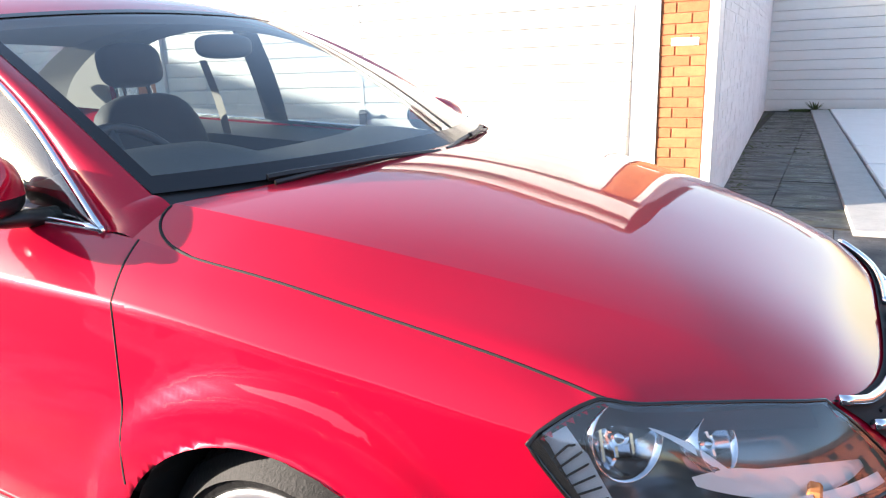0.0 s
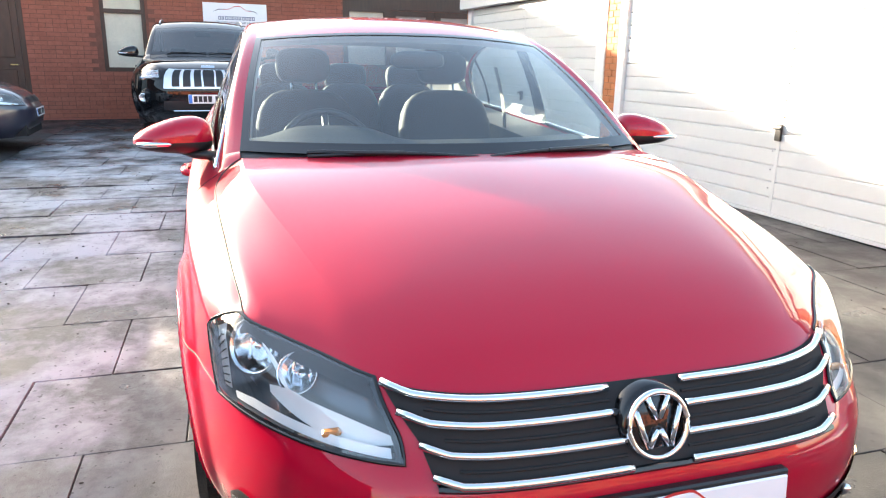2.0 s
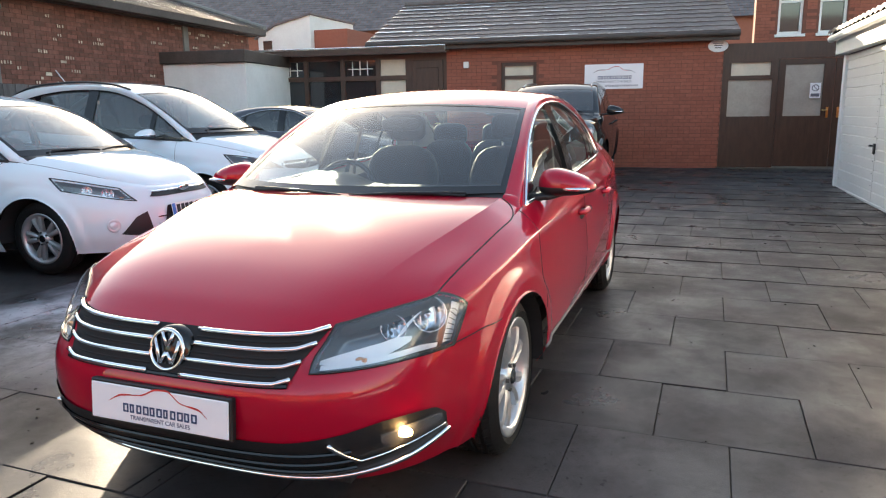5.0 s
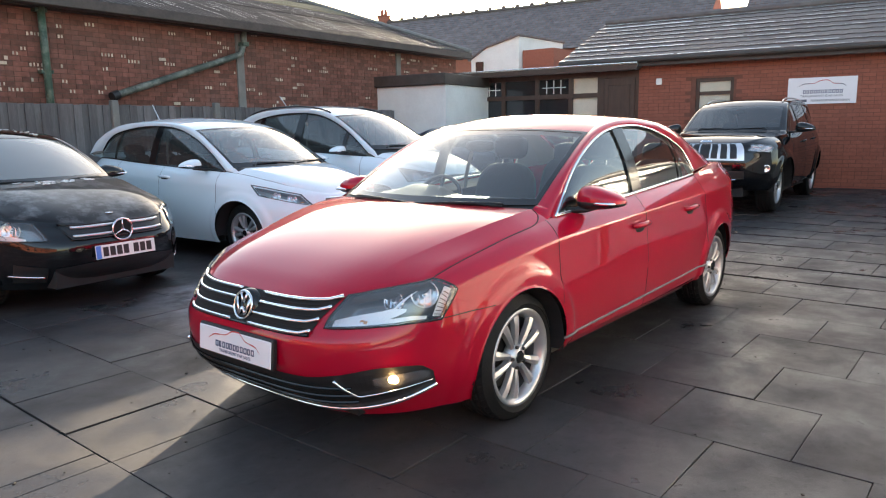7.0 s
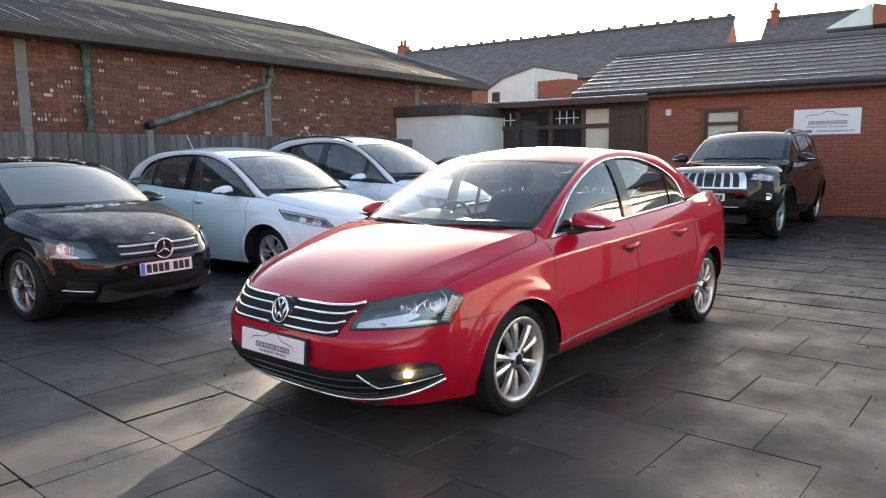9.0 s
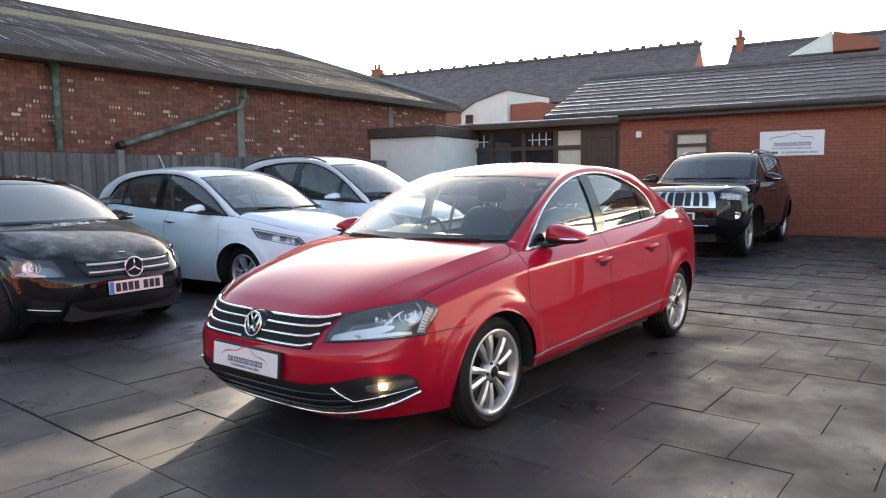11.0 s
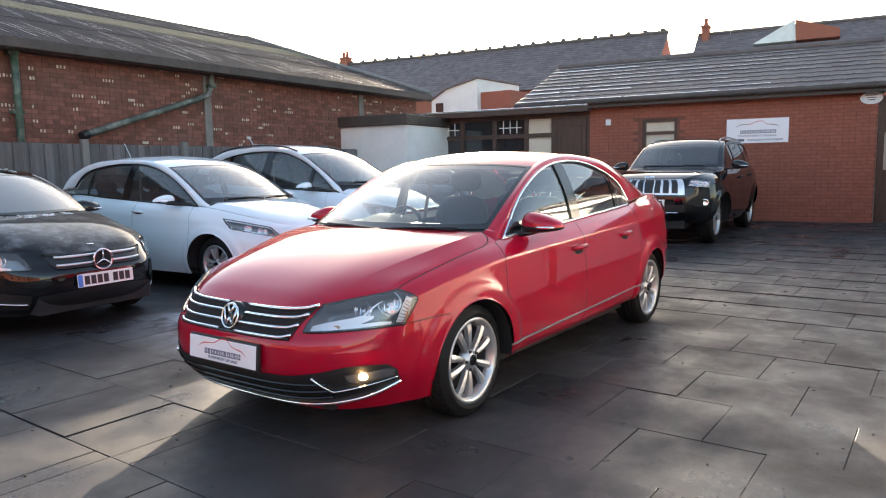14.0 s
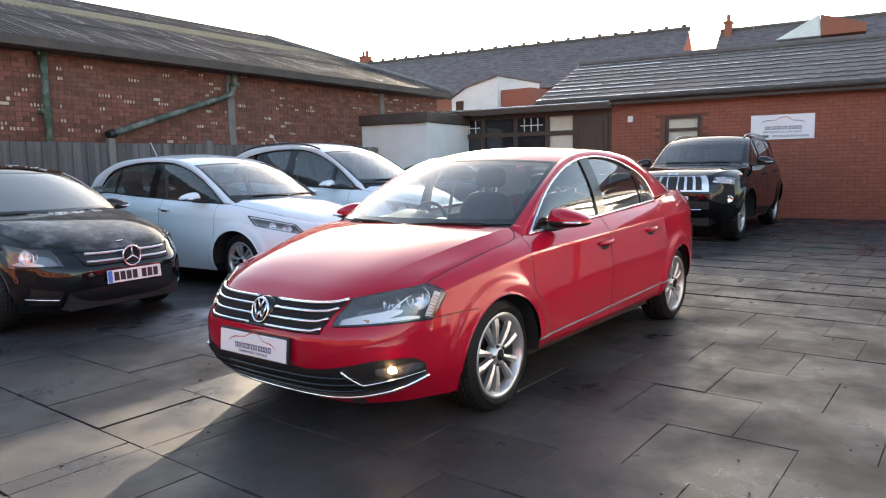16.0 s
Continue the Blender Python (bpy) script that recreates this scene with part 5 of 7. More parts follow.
    for (p, q) in (((0, 0), (1, 0)), ((1, 0), (1, 1)), ((1, 1), (0, 1)), ((0, 1), (0, 0))):
        k = 25 if p[1] == q[1] else 10
        ring += [place(p[0] + (q[0] - p[0]) * i / k, p[1] + (q[1] - p[1]) * i / k, 0.002) for i in range(k)]
    part("rim", tube(ring, 0.004, 8, closed=True), M_GLOSSBLACK, lamp, smooth=True)
    return lamp


def ellipsoid(bm, c, r, m=None, power=2.6, nu=20, nv=12, half=None):
    """A squared ellipsoid; half keeps 'top' or 'bottom'."""
    def fn(u, v):
        a, b = u * math.tau, (v - 0.5) * math.pi
        if half == "top":
            b = v * math.pi / 2
        if half == "bottom":
            b = (v - 1) * math.pi / 2
        k = 2 / power
        cp = lambda q: math.copysign(abs(q)**k, q)
        p = Vector((c[0] + r[0] * cp(math.cos(b)) * cp(math.cos(a)), c[1] + r[1] * cp(math.cos(b)) * cp(math.sin(a)), c[2] + r[2] * cp(math.sin(b))))
        return m @ p if m else p
    sheet(fn, nu, nv, bm)
    return bm


def seat(parent, x, y, rear=False, width=0.25):
    s = new("front_seat" if not rear else "rear_seat")
    s.parent = parent
    s.matrix_local = pose(x, y, 0)
    part("cushion", ellipsoid(bmesh.new(), (0.12, 0, 0.50), (0.27, width, 0.09), power=3.2), M_SEAT, s, smooth=True)
    part("backrest", ellipsoid(bmesh.new(), (0, 0, 0), (0.09, width, 0.33), pose(-0.22, 0, 0.80, 0, -14, 0), power=3.4), M_SEAT, s, smooth=True)
    hr = part("headrest", ellipsoid(bmesh.new(), (0, 0, 0), (0.055, 0.135, 0.085), pose(-0.33, 0, 1.235 if not rear else 1.16, 0, -10, 0), power=3.4), M_SEAT, s, smooth=True)
    for q in (-0.06, 0.06):
        part("post", tube([(-0.29, q, 1.08 if not rear else 1.02), (-0.325, q, 1.19 if not rear else 1.12)], 0.007, 8), M_CHROME, hr)
    return s


def car(name, label, P, m):
    S = Shell(P)
    c = thing(name, label, "car", m, P.get("group", ""))
    paint = P["paint"]
    # lower body, split into its panels
    n, rows = S.cols, S.rows
    ax = P["axles"]
    R, AR = P["wheel_r"], P["arch_r"]
    V = {}
    for side in (1, -1):
        for i in range(n + 1):
            for j in range(rows + 1):
                p = Vector(S.grid[i, j])
                keep = True
                for wx in ax:
                    dx, dz = p.x - wx, p.z - R
                    rr = math.hypot(dx, dz)
                    if p.y > 0.45 and rr < AR:
                        if rr > AR - 0.035:
                            k = AR / rr
                            p.x, p.z = wx + dx * k, R + dz * k
                        else:
                            keep = False
                V[side, i, j] = (p.x, side * p.y, p.z) if keep else None
    seams = P["seams"]
    panels = {}
    quad = [S.find(*q) for q in P["headlight"]]

    outline = list(quad)
    if P.get("lamp_kink"):
        quad[3] = (quad[3][0], 0.992)
        k = P["lamp_kink"]
        outline = quad[:3] + [(quad[3][0] + (quad[2][0] - quad[3][0]) * k, 0.992), quad[3]]

    def in_lamp(a, b):
        sign = [((q[0] - p[0]) * (b - p[1]) - (q[1] - p[1]) * (a - p[0])) for p, q in zip(outline, outline[1:] + outline[:1])]
        return all(k > 0 for k in sign) or all(k < 0 for k in sign)
    for side in (1, -1):
        for i in range(n):
            xm = 0.5 * (S.grid[i, 8, 0] + S.grid[i + 1, 8, 0])
            k = sum(xm < s for s in seams)
            k0 = k
            for j in range(rows):
                k = k0
                if "bumper_z" in P and k0 <= 1 and xm > ax[0]:
                    k = 0 if S.grid[i, j, 2] < P["bumper_z"] or xm > 2.0 else 1
                q = [(side, i, j), (side, i + 1, j), (side, i + 1, j + 1), (side, i, j + 1)]
                if any(V[t] is None for t in q) or all(in_lamp(t[1] / n, t[2] / rows) for t in q):
                    continue
                panels.setdefault((k, side if 0 < k < len(seams) else 0), []).append(q if side < 0 else q[::-1])
    names = P["panels"]
    for (k, side), faces in sorted(panels.items()):
        idx, vs, fs = {}, [], []
        for q in faces:
            f = []
            for t in q:
                key = (0, *t[1:]) if t[1] in (0, n) else t
                if key not in idx:
                    idx[key] = len(vs)
                    vs.append(V[t])
                f.append(idx[key])
            fs.append(f)
        ob = mesh_of(names[k], vs, fs, paint, c)
        ob.data.shade_smooth()
    for x in seams[1:-1]:
        for side in (1, -1):
            s0 = S.at_x(x, 0.3)
            pts = [S.off(side * s0, v, -0.001) for v in np.linspace(0.12, 1.0, 22)]
            pts = [p for p in pts if all(math.hypot(p.x - wx, p.z - R) > AR + 0.005 for wx in ax)]
            part("shut_line", tube(pts, 0.0028, 6), M_DARK, c)
    if "bumper_z" in P:
        for side in (1, -1):
            pts = S.rule(side * S.at_x(1.86, 0.5), side * S.at_x(ax[0] + AR * 0.70, 0.5), lambda f: P["bumper_z"] + 0.012 * f, 14, -0.001)
            part("shut_line", tube(pts, 0.0026, 6), M_DARK, c)
    # bonnet
    sh, sc = S.find(*P["bonnet_corner"])[0], S.at_x(P["cowl"][0], 1.0)
    fr = [(S.at(sh * i / 40, 1.0), i) for i in range(41)]
    zc, cowl_x, cowl_y, cowl_bow = curve_of(P["bonnet_z"]), P["cowl"][0], S.at(sc, 1.0).y, P["cowl"][1]

    cr0, cr1 = P.get("crease", (0.88, 0.68))

    def bonnet(t, w, d=0.0):
        j = 2 * w - 1
        s, sg = abs(j), (1 if j >= 0 else -1)
        cr = cr0 + (cr1 - cr0) * t + P.get("crease_bow", 0.0) * t * (1 - t)
        s = s / 0.75 * cr if s < 0.75 else cr + (s - 0.75) / 0.25 * (1 - cr)
        F = S.at(sh * s, 1.0)
        E = S.at(sh + (sc - sh) * (1 - t), 1.0)
        E0, E1 = S.at(sc, 1.0), S.at(sh, 1.0)
        B = Vector((cowl_x + cowl_bow * (1 - s * s), cowl_y * s, 0))
        x = B.x * (1 - t) + F.x * t + (E.x - (E0.x * (1 - t) + E1.x * t)) * s**3
        y = B.y * (1 - t) + F.y * t + (E.y - (E0.y * (1 - t) + E1.y * t)) * s**1.2
        ze = S.at(sh + (sc - sh) * (1 - t), 1.0).z
        zm = zc(x) + (F.z - zc(F.x)) * t**2.5
        d0, d1 = P.get("crease_drop", (0.34, 0.34))
        q = min(t / 0.45, 1.0)
        dr = d0 + (d1 - d0) * q * q * (3 - 2 * q)
        if s < cr:
            g = dr * (s / cr)**P.get("crown_curve", 2.0)
        else:
            f = (s - cr) / (1 - cr)
            g = dr + (1 - dr) * (0.9 * f + 0.1 * f * f)
        z = zm - (zm - ze) * g * (1 - t**6 * (1 - s**40))
        return Vector((x, sg * y, z + d))
    def rear_edge(y, d=0.0):
        """The bonnet's rear edge at a width y."""
        s = min(abs(y) / cowl_y, 1.0)
        s = s / cr0 * 0.75 if s < cr0 else 0.75 + (s - cr0) / (1 - cr0) * 0.25
        return bonnet(0.0, 0.5 + 0.5 * math.copysign(s, y), d)
    bm = outward(sheet(bonnet, 60, 96))
    bm.verts.index_update()
    bm.verts.ensure_lookup_table()
    rowlen = 97
    for e in bm.edges:
        # a crisp crease on each side, from the pillar's foot to the grille's corner
        a_, b_ = e.verts[0].index, e.verts[1].index
        if a_ % rowlen == b_ % rowlen and a_ % rowlen in (12, 84):
            e.smooth = False
    part("bonnet", bm, P.get("bonnet_mat", paint), c, smooth=True)
    for side in (0.0, 1.0):
        turn = P.get("bonnet_turn", 0.0)
        pts = [bonnet(turn + (1 - turn) * (1 - i / 40), side, -0.0015) for i in range(41)]
        for i in range(1, 13 if turn else 0):
            # the rear corner, rounded in towards the screen
            q = 0.5 * math.pi * i / 12
            pts.append(bonnet(turn * (1 - math.sin(q)), abs(side - 0.115 * (1 - math.cos(q))), 0.0))
        part("shut_line", tube(pts, 0.003, 6), M_DARK, c)
    # glasshouse
    I = [Vector(p) for p in P["roof_edge"]]
    belt_y, belt_z = (lambda x: S.at(S.at_x(x, 1.0), 1.0).y), (lambda x: S.at(S.at_x(x, 1.0), 1.0).z)
    O = [Vector((x, belt_y(x) - P["tumble"] * max(0.0, z - belt_z(x)), z)) for x, z in P["arch"]]
    cx, cz = P["crown_x"], P["crown_z"]

    def top(t, w, d=0.0):
        j = 2 * w - 1
        e = spline(I, t)
        f = 1 - abs(j)**P.get("crown_pow", 2.2)
        return Vector((e.x + spline(cx, t) * f, e.y * j, e.z + spline(cz, t) * f + d))
    tA, tC = P["glass_ends"]
    gl = P["glass"]
    part("windscreen", outward(sheet(top, 24, 32, u0=0.0, u1=tA)), P.get("screen_glass", gl), c, "clear windscreen glass", smooth=True)
    part("roof", outward(sheet(top, 32, 32, u0=tA, u1=tC)), paint, c, smooth=True)
    part("roof_lining", sheet(lambda t, w: top(t, w, -0.035), 16, 16, u0=tA, u1=tC), P.get("lining", M_LINING), c)
    part("rear_screen", outward(sheet(top, 16, 24, u0=tC, u1=1.0)), P.get("rear_glass", gl), c, smooth=True)
    for w0, w1 in ((0.0, 0.018), (0.982, 1.0)):
        part("screen_border", sheet(lambda t, w: top(t, w, 0.0025), 24, 3, u0=0.0, u1=tA, v0=w0, v1=w1), M_GLOSSBLACK, c)
    part("screen_border", sheet(lambda t, w: top(t, w, 0.0025), 3, 32, u0=tA - 0.010, u1=tA), M_GLOSSBLACK, c)
    part("screen_border", sheet(lambda t, w: top(t, w, 0.0025), 4, 32, u0=0.0, u1=P.get("frit", 0.03)), M_GLOSSBLACK, c)
    for sg in (1, -1):
        def rail(t, w):
            a, b = spline(O, t), spline(I, t)
            p = a.lerp(b, w) + Vector((0, 1, 0.6)).normalized() * 0.022 * math.sin(math.pi * w) * (0.35 + 0.65 * min(1, abs(a.y - b.y) / 0.06 + 0.3))
            return Vector((p.x, sg * p.y, p.z))
        bm = sheet(rail, 60, 6)
        bmesh.ops.recalc_face_normals(bm, faces=bm.faces[:])
        part("pillar_rail", bm, paint, c, smooth=True)
        bm = sheet(lambda t, w: rail(t, w) + Vector((0, -sg * 0.03, -0.02)), 40, 2)
        part("pillar_lining", bm, P.get("lining", M_LINING), c)
        # side glass between the belt and the arch
        def pane(x0, x1, d):
            tx = np.array([[spline(O, k / 200).x, k / 200] for k in range(201)])
            def fn(u, w):
                x = x0 + (x1 - x0) * u
                t = float(np.interp(-x, -tx[:, 0], tx[:, 1]))
                hi = spline(O, t)
                lo = S.at(S.at_x(x, 1.0), 1.0)
                lo = Vector((x, lo.y - 0.004, lo.z - 0.004))
                p = lo.lerp(hi, w)
                p.y += 0.018 * math.sin(math.pi * w) + d
                return Vector((p.x, sg * p.y, p.z))
            bm = sheet(fn, max(2, int(abs(x1 - x0) / 0.03)), 8)
            return bm
        xs_ = P["panes"]
        for a, b in zip(xs_, xs_[1:]):
            part("side_window", outward(pane(a, b, -0.008), (0, 0, 1.1)), P.get("side_glass", gl), c, smooth=True)
        for a, b in P["pillars"]:
            bm = pane(a, b, 0.004)
            part("pillar", bm, P.get("pillar_mat", M_GLOSSBLACK), c, smooth=True)
        if P.get("chrome_trim"):
            pts = [spline(O, k / 60) for k in range(61)]
            bm = tube([Vector((p.x, sg * (p.y + 0.006), p.z)) for p in pts], P["chrome_trim"], 8)
            x0, x1 = P["arch"][0][0], P["arch"][-1][0]
            bp = [S.at(S.at_x(x0 + (x1 - x0) * k / 40, 1.0), 1.0) for k in range(41)]
            tube([Vector((x0 + (x1 - x0) * k / 40, sg * (p.y + 0.004), p.z + 0.004)) for k, p in enumerate(bp)], P["chrome_trim"], 8, bm)
            part("window_trim", bm, P.get("trim_mat", M_CHROME), c, "bright metal window surround", smooth=True)
    # deck behind the cabin
    se = S.at_x(P["arch"][-1][0], 1.0)
    e0 = S.at(se, 1.0)

    def deck(t, w):
        j = 2 * w - 1
        s, sg = abs(j), (1 if j >= 0 else -1)
        rw = top(1.0, 0.5 + 0.5 * min(1.0, s / 0.88)) if s < 0.88 else None
        if rw is None:
            k = (s - 0.88) / 0.12
            rw = I[-1].lerp(e0, k)
        F = S.at(1.0 + (P["deck_corner"] - 1.0) * s, 1.0)
        E = S.at(se + (P["deck_corner"] - se) * t, 1.0)
        Fc = S.at(P["deck_corner"], 1.0)
        lin = e0.lerp(Fc, t)
        x = rw.x * (1 - t) + F.x * t + (E.x - lin.x) * s**3
        y = abs(rw.y) * (1 - t) + F.y * t + (E.y - lin.y) * s
        z = rw.z * (1 - t) + F.z * t + (E.z - lin.z) * s**2 + P["deck_crown"] * math.sin(math.pi * min(1, t)) * (1 - s * s)
        return Vector((x, sg * y, z))
    part("boot_lid", outward(sheet(deck, 20, 48)), paint, c, smooth=True)
    # painted corners between the bonnet, the pillar's foot and the belt
    for sg in (1, -1):
        def corner(u, w):
            a = O[0].lerp(I[0], u) + Vector((0, 1, 0.6)).normalized() * 0.022 * math.sin(math.pi * u) * (0.35 + 0.65 * min(1, abs(O[0].y - I[0].y) / 0.06 + 0.3))
            b = rear_edge(cowl_y + (I[0].y - cowl_y) * u, -0.001)
            p = a.lerp(b, w)
            return Vector((p.x, sg * p.y, p.z + 0.006 * math.sin(math.pi * w)))
        bm = sheet(corner, 6, 8)
        part("scuttle_corner", outward(bm), paint, c, smooth=True)
    # cowl, wipers
    part("cowl", sheet(lambda u, w: top(0.01, w, -0.004).lerp(rear_edge((2 * w - 1) * I[0].y, -0.012), u), 4, 32), M_BLACK, c)
    for y0, y1, w0 in P["wipers"]:
        wp = new("wiper")
        wp.parent = c
        pts = [top(P.get("wiper_t", 0.012) + 0.008 * math.sin(math.pi * k / 12), 0.5 + (y0 + (y1 - y0) * k / 12) / (2 * I[0].y), 0.008) for k in range(13)]
        part("blade", tube(pts, 0.006, 6), M_BLACK, wp)
        pts = [top(w0 if k == 0 else P.get("wiper_t", 0.012) + 0.006, 0.5 + (y0 + (y0 * 0 + (y1 - y0) * 0.55 - 0) * k / 6) / (2 * I[0].y), 0.012 - 0.006 * (k == 0)) for k in range(7)]
        part("arm", tube(pts, 0.008, 6), M_BLACK, wp)
    # floor, wheel housings, wheels
    x1, x2 = ax[0] - AR - 0.02, ax[1] + AR + 0.02
    bm = bmesh.new()
    box(bm, x2, x1, -P["inner"], P["inner"], R - 0.12, R - 0.06)
    box(bm, ax[1] - 0.8, ax[0] + 0.75, -0.52, 0.52, R - 0.12, R + 0.02)
    part("underbody", bm, M_DARK, c)
    for wx in ax:
        for sg in (1, -1):
            bm = bmesh.new()
            sheet(lambda u, w: Vector((wx + (AR + 0.004) * math.cos(math.pi * (1.08 * u - 0.04)), sg * (0.50 + (S.at(S.at_x(wx + AR * math.cos(math.pi * (1.08 * u - 0.04)), 0.45), 0.45).y - 0.53) * w), R + (AR + 0.004) * math.sin(math.pi * (1.08 * u - 0.04)))), 24, 4, bm)
            sheet(lambda u, w: Vector((wx + (AR + 0.01) * w * math.cos(math.pi * (1.08 * u - 0.04)), sg * 0.50, R + (AR + 0.01) * w * math.sin(math.pi * (1.08 * u - 0.04)))), 24, 2, bm)
            part("wheel_housing", bm, M_DARK, c)
            wheel(c, "wheel", pose(wx, sg * (P["track"] - P["tyre_w"] / 2), R, 0, 0, 0 if sg > 0 else 180), P)
    # mirrors
    mx, my, mz = P["mirror"]
    for sg in (1, -1):
        mir = new("door_mirror")
        mir.parent = c
        k = P.get("mirror_size", (0.085, 0.125, 0.068))
        mm = pose(mx, sg * my, mz) @ pose(0, 0, 0, 0, 0, sg * -8)
        def tapered(r, half, squash):
            bm = ellipsoid(bmesh.new(), (0, 0, 0), r, None, 2.5, 28, 14, half)
            for v in bm.verts:
                f = sg * v.co.y / r[1]
                v.co.z *= squash * (0.92 - 0.34 * f)
                v.co.x -= 0.022 * max(0.0, f)**2
                v.co.z -= 0.006 * max(0.0, f)
            bm.transform(mm)
            return bm
        part("shell", tapered(k, "top", 1.0), P.get("mirror_mat", paint), mir, smooth=True)
        part("shell_base", tapered((k[0] * 0.99, k[1] * 0.99, k[2]), "bottom", 0.55), M_BLACK, mir, smooth=True)
        part("mirror_pane", ellipsoid(bmesh.new(), (-k[0] * 0.84, -sg * k[1] * 0.10, k[2] * 0.14), (0.012, k[1] * 0.66, k[2] * 0.42), mm, 3.0, 20, 10), M_MIRROR, mir, smooth=True)
        part("repeater", ellipsoid(bmesh.new(), (k[0] * 0.62, sg * k[1] * 0.45, -0.004), (k[0] * 0.42, k[1] * 0.5, 0.011), mm, 2.6, 20, 8), M_LAMP_SILVER, mir, smooth=True)
        a = S.at(S.at_x(mx + 0.06, 1.0), 1.0)
        part("arm", tube([(mx + 0.06, sg * (a.y - 0.03), mz - 0.05), (mx + 0.03, sg * (a.y + 0.06), mz - 0.045), (mx, sg * (my - 0.03), mz - 0.03)], [0.032, 0.026, 0.03], 10, flat=0.6), M_BLACK, mir, smooth=True)
    # door handles
    for hx in P["handles"]:
        for sg in (1, -1):
            s, v = S.at_x(hx, P["handle_v"]), P["handle_v"]
            ss = [S.at_x(hx + d, v) for d in (-0.1, -0.07, 0.0, 0.07, 0.1)]
            pts = [S.off(sg * q, v, o) for q, o in zip(ss, (0.0, 0.028, 0.034, 0.028, 0.0))]
            h = part("door_handle", tube(pts, [0.012, 0.016, 0.017, 0.016, 0.012], 8), paint, c, smooth=True)
            # thin dark disc paints the shade of the hand cup behind the handle
            part("recess", ellipsoid(bmesh.new(), (0, 0, 0), (0.07, 0.006, 0.034), Matrix.Translation(S.off(sg * s, v - 0.02, -0.003))), M_DARK, h, smooth=True)
    # lamps
    for sg in (1, -1):
        lamp_unit(c, S, quad, sg, P)
    # cabin
    if P.get("cabin", True):
        for sg in (1, -1):
            seat(c, P["seat_x"], 0.36 * sg)
        for y in (-0.4, 0.0, 0.4):
            seat(c, P["seat_x"] - 0.95, y, True, 0.21)
        for sg in (1, -1):
            tall = P["roof_edge"][3][2] - 0.17
            strap = [Vector((P["seat_x"] - 0.20 + 0.10 * q, sg * (0.615 + 0.055 * math.sin(math.pi * q) - 0.02 * q), tall + (0.62 - tall) * q)) for q in np.linspace(0, 1, 9)]
            bm = bmesh.new()
            last = None
            for p in strap:
                now = [bm.verts.new(p + Vector((o, 0, 0))) for o in (-0.023, 0.023)]
                if last:
                    bm.faces.new((last[0], last[1], now[1], now[0]))
                last = now
            part("seat_belt", bm, M_BELT, c, "grey seat belt webbing")
        sy = -0.36
        wm = pose(P["seat_x"] + 0.55, sy, 0.90, 0, 65, 0)
        ring = [wm @ Vector((0.185 * math.cos(q), 0.185 * math.sin(q), 0)) for q in np.linspace(0, math.tau, 28, endpoint=False)]
        stw = part("steering_wheel", tube(ring, 0.015, 8, closed=True), M_BLACK, c, smooth=True)
        bm = ellipsoid(bmesh.new(), (0, 0, -0.01), (0.07, 0.08, 0.035), wm)
        for q in (0.0, math.pi, -math.pi / 2):
            tube([wm @ Vector((0, 0, 0)), wm @ Vector((0.18 * math.sin(q), 0.18 * math.cos(q), 0))], 0.014, 6, bm)
        part("boss", bm, M_BLACK, stw, smooth=True)
        dx = P["seat_x"] + 0.62

        def dash(u, w):
            y = (2 * w - 1) * (P["inner"] - 0.06)
            bump = 0.055 * math.exp(-((y - sy) / 0.21)**4)
            prof = [(dx + 0.62, 0.90), (dx + 0.35, 0.925), (dx + 0.08, 0.93 + bump), (dx - 0.02, 0.88 + bump * 0.6), (dx + 0.02, 0.70), (dx + 0.05, 0.5)]
            p = spline([Vector((a, 0, b)) for a, b in prof], u)
            return Vector((p.x - 0.30 * (1 - u) * (abs(y) / P["inner"])**2.5, y, p.z + P.get("dash_dz", 0.0) - 0.015 * (1 - u)))
        part("dashboard", sheet(dash, 20, 40), M_DASH, c, smooth=True)
        part("rear_shelf", boxed(P["roof_edge"][-1][0] - 0.1, P["seat_x"] - 1.35, -0.62, 0.62, 0.90, 0.93, 0.01), M_DASH, c)
        part("cabin_floor", boxed(x2, x1 + 0.1, -P["inner"] + 0.05, P["inner"] - 0.05, 0.28, 0.32), M_DARK, c)
        for sg in (1, -1):
            def card(u, w):
                x = P["arch"][-1][0] + 0.02 + (P["arch"][0][0] - P["arch"][-1][0] - 0.06) * u
                if w <= 0.8:
                    return Vector((x, sg * (P["inner"] - 0.07 - 0.03 * w), 0.32 + (belt_z(x) - 0.37) * w / 0.8))
                return Vector((x, sg * (belt_y(x) - 0.012 - (belt_y(x) - P["inner"] + 0.082) * (1 - w) / 0.2), belt_z(x) - 0.012 - 0.038 * (1 - w) / 0.2))
            part("door_card", sheet(card, 24, 10), M_DASH, c)
        rm = top(tA * 0.86, 0.5, -0.06)
        part("rear_view_mirror", ellipsoid(bmesh.new(), rm, (0.018, 0.11, 0.035), None, 3.0), M_BLACK, c, smooth=True)
    return c, S, bonnet, top


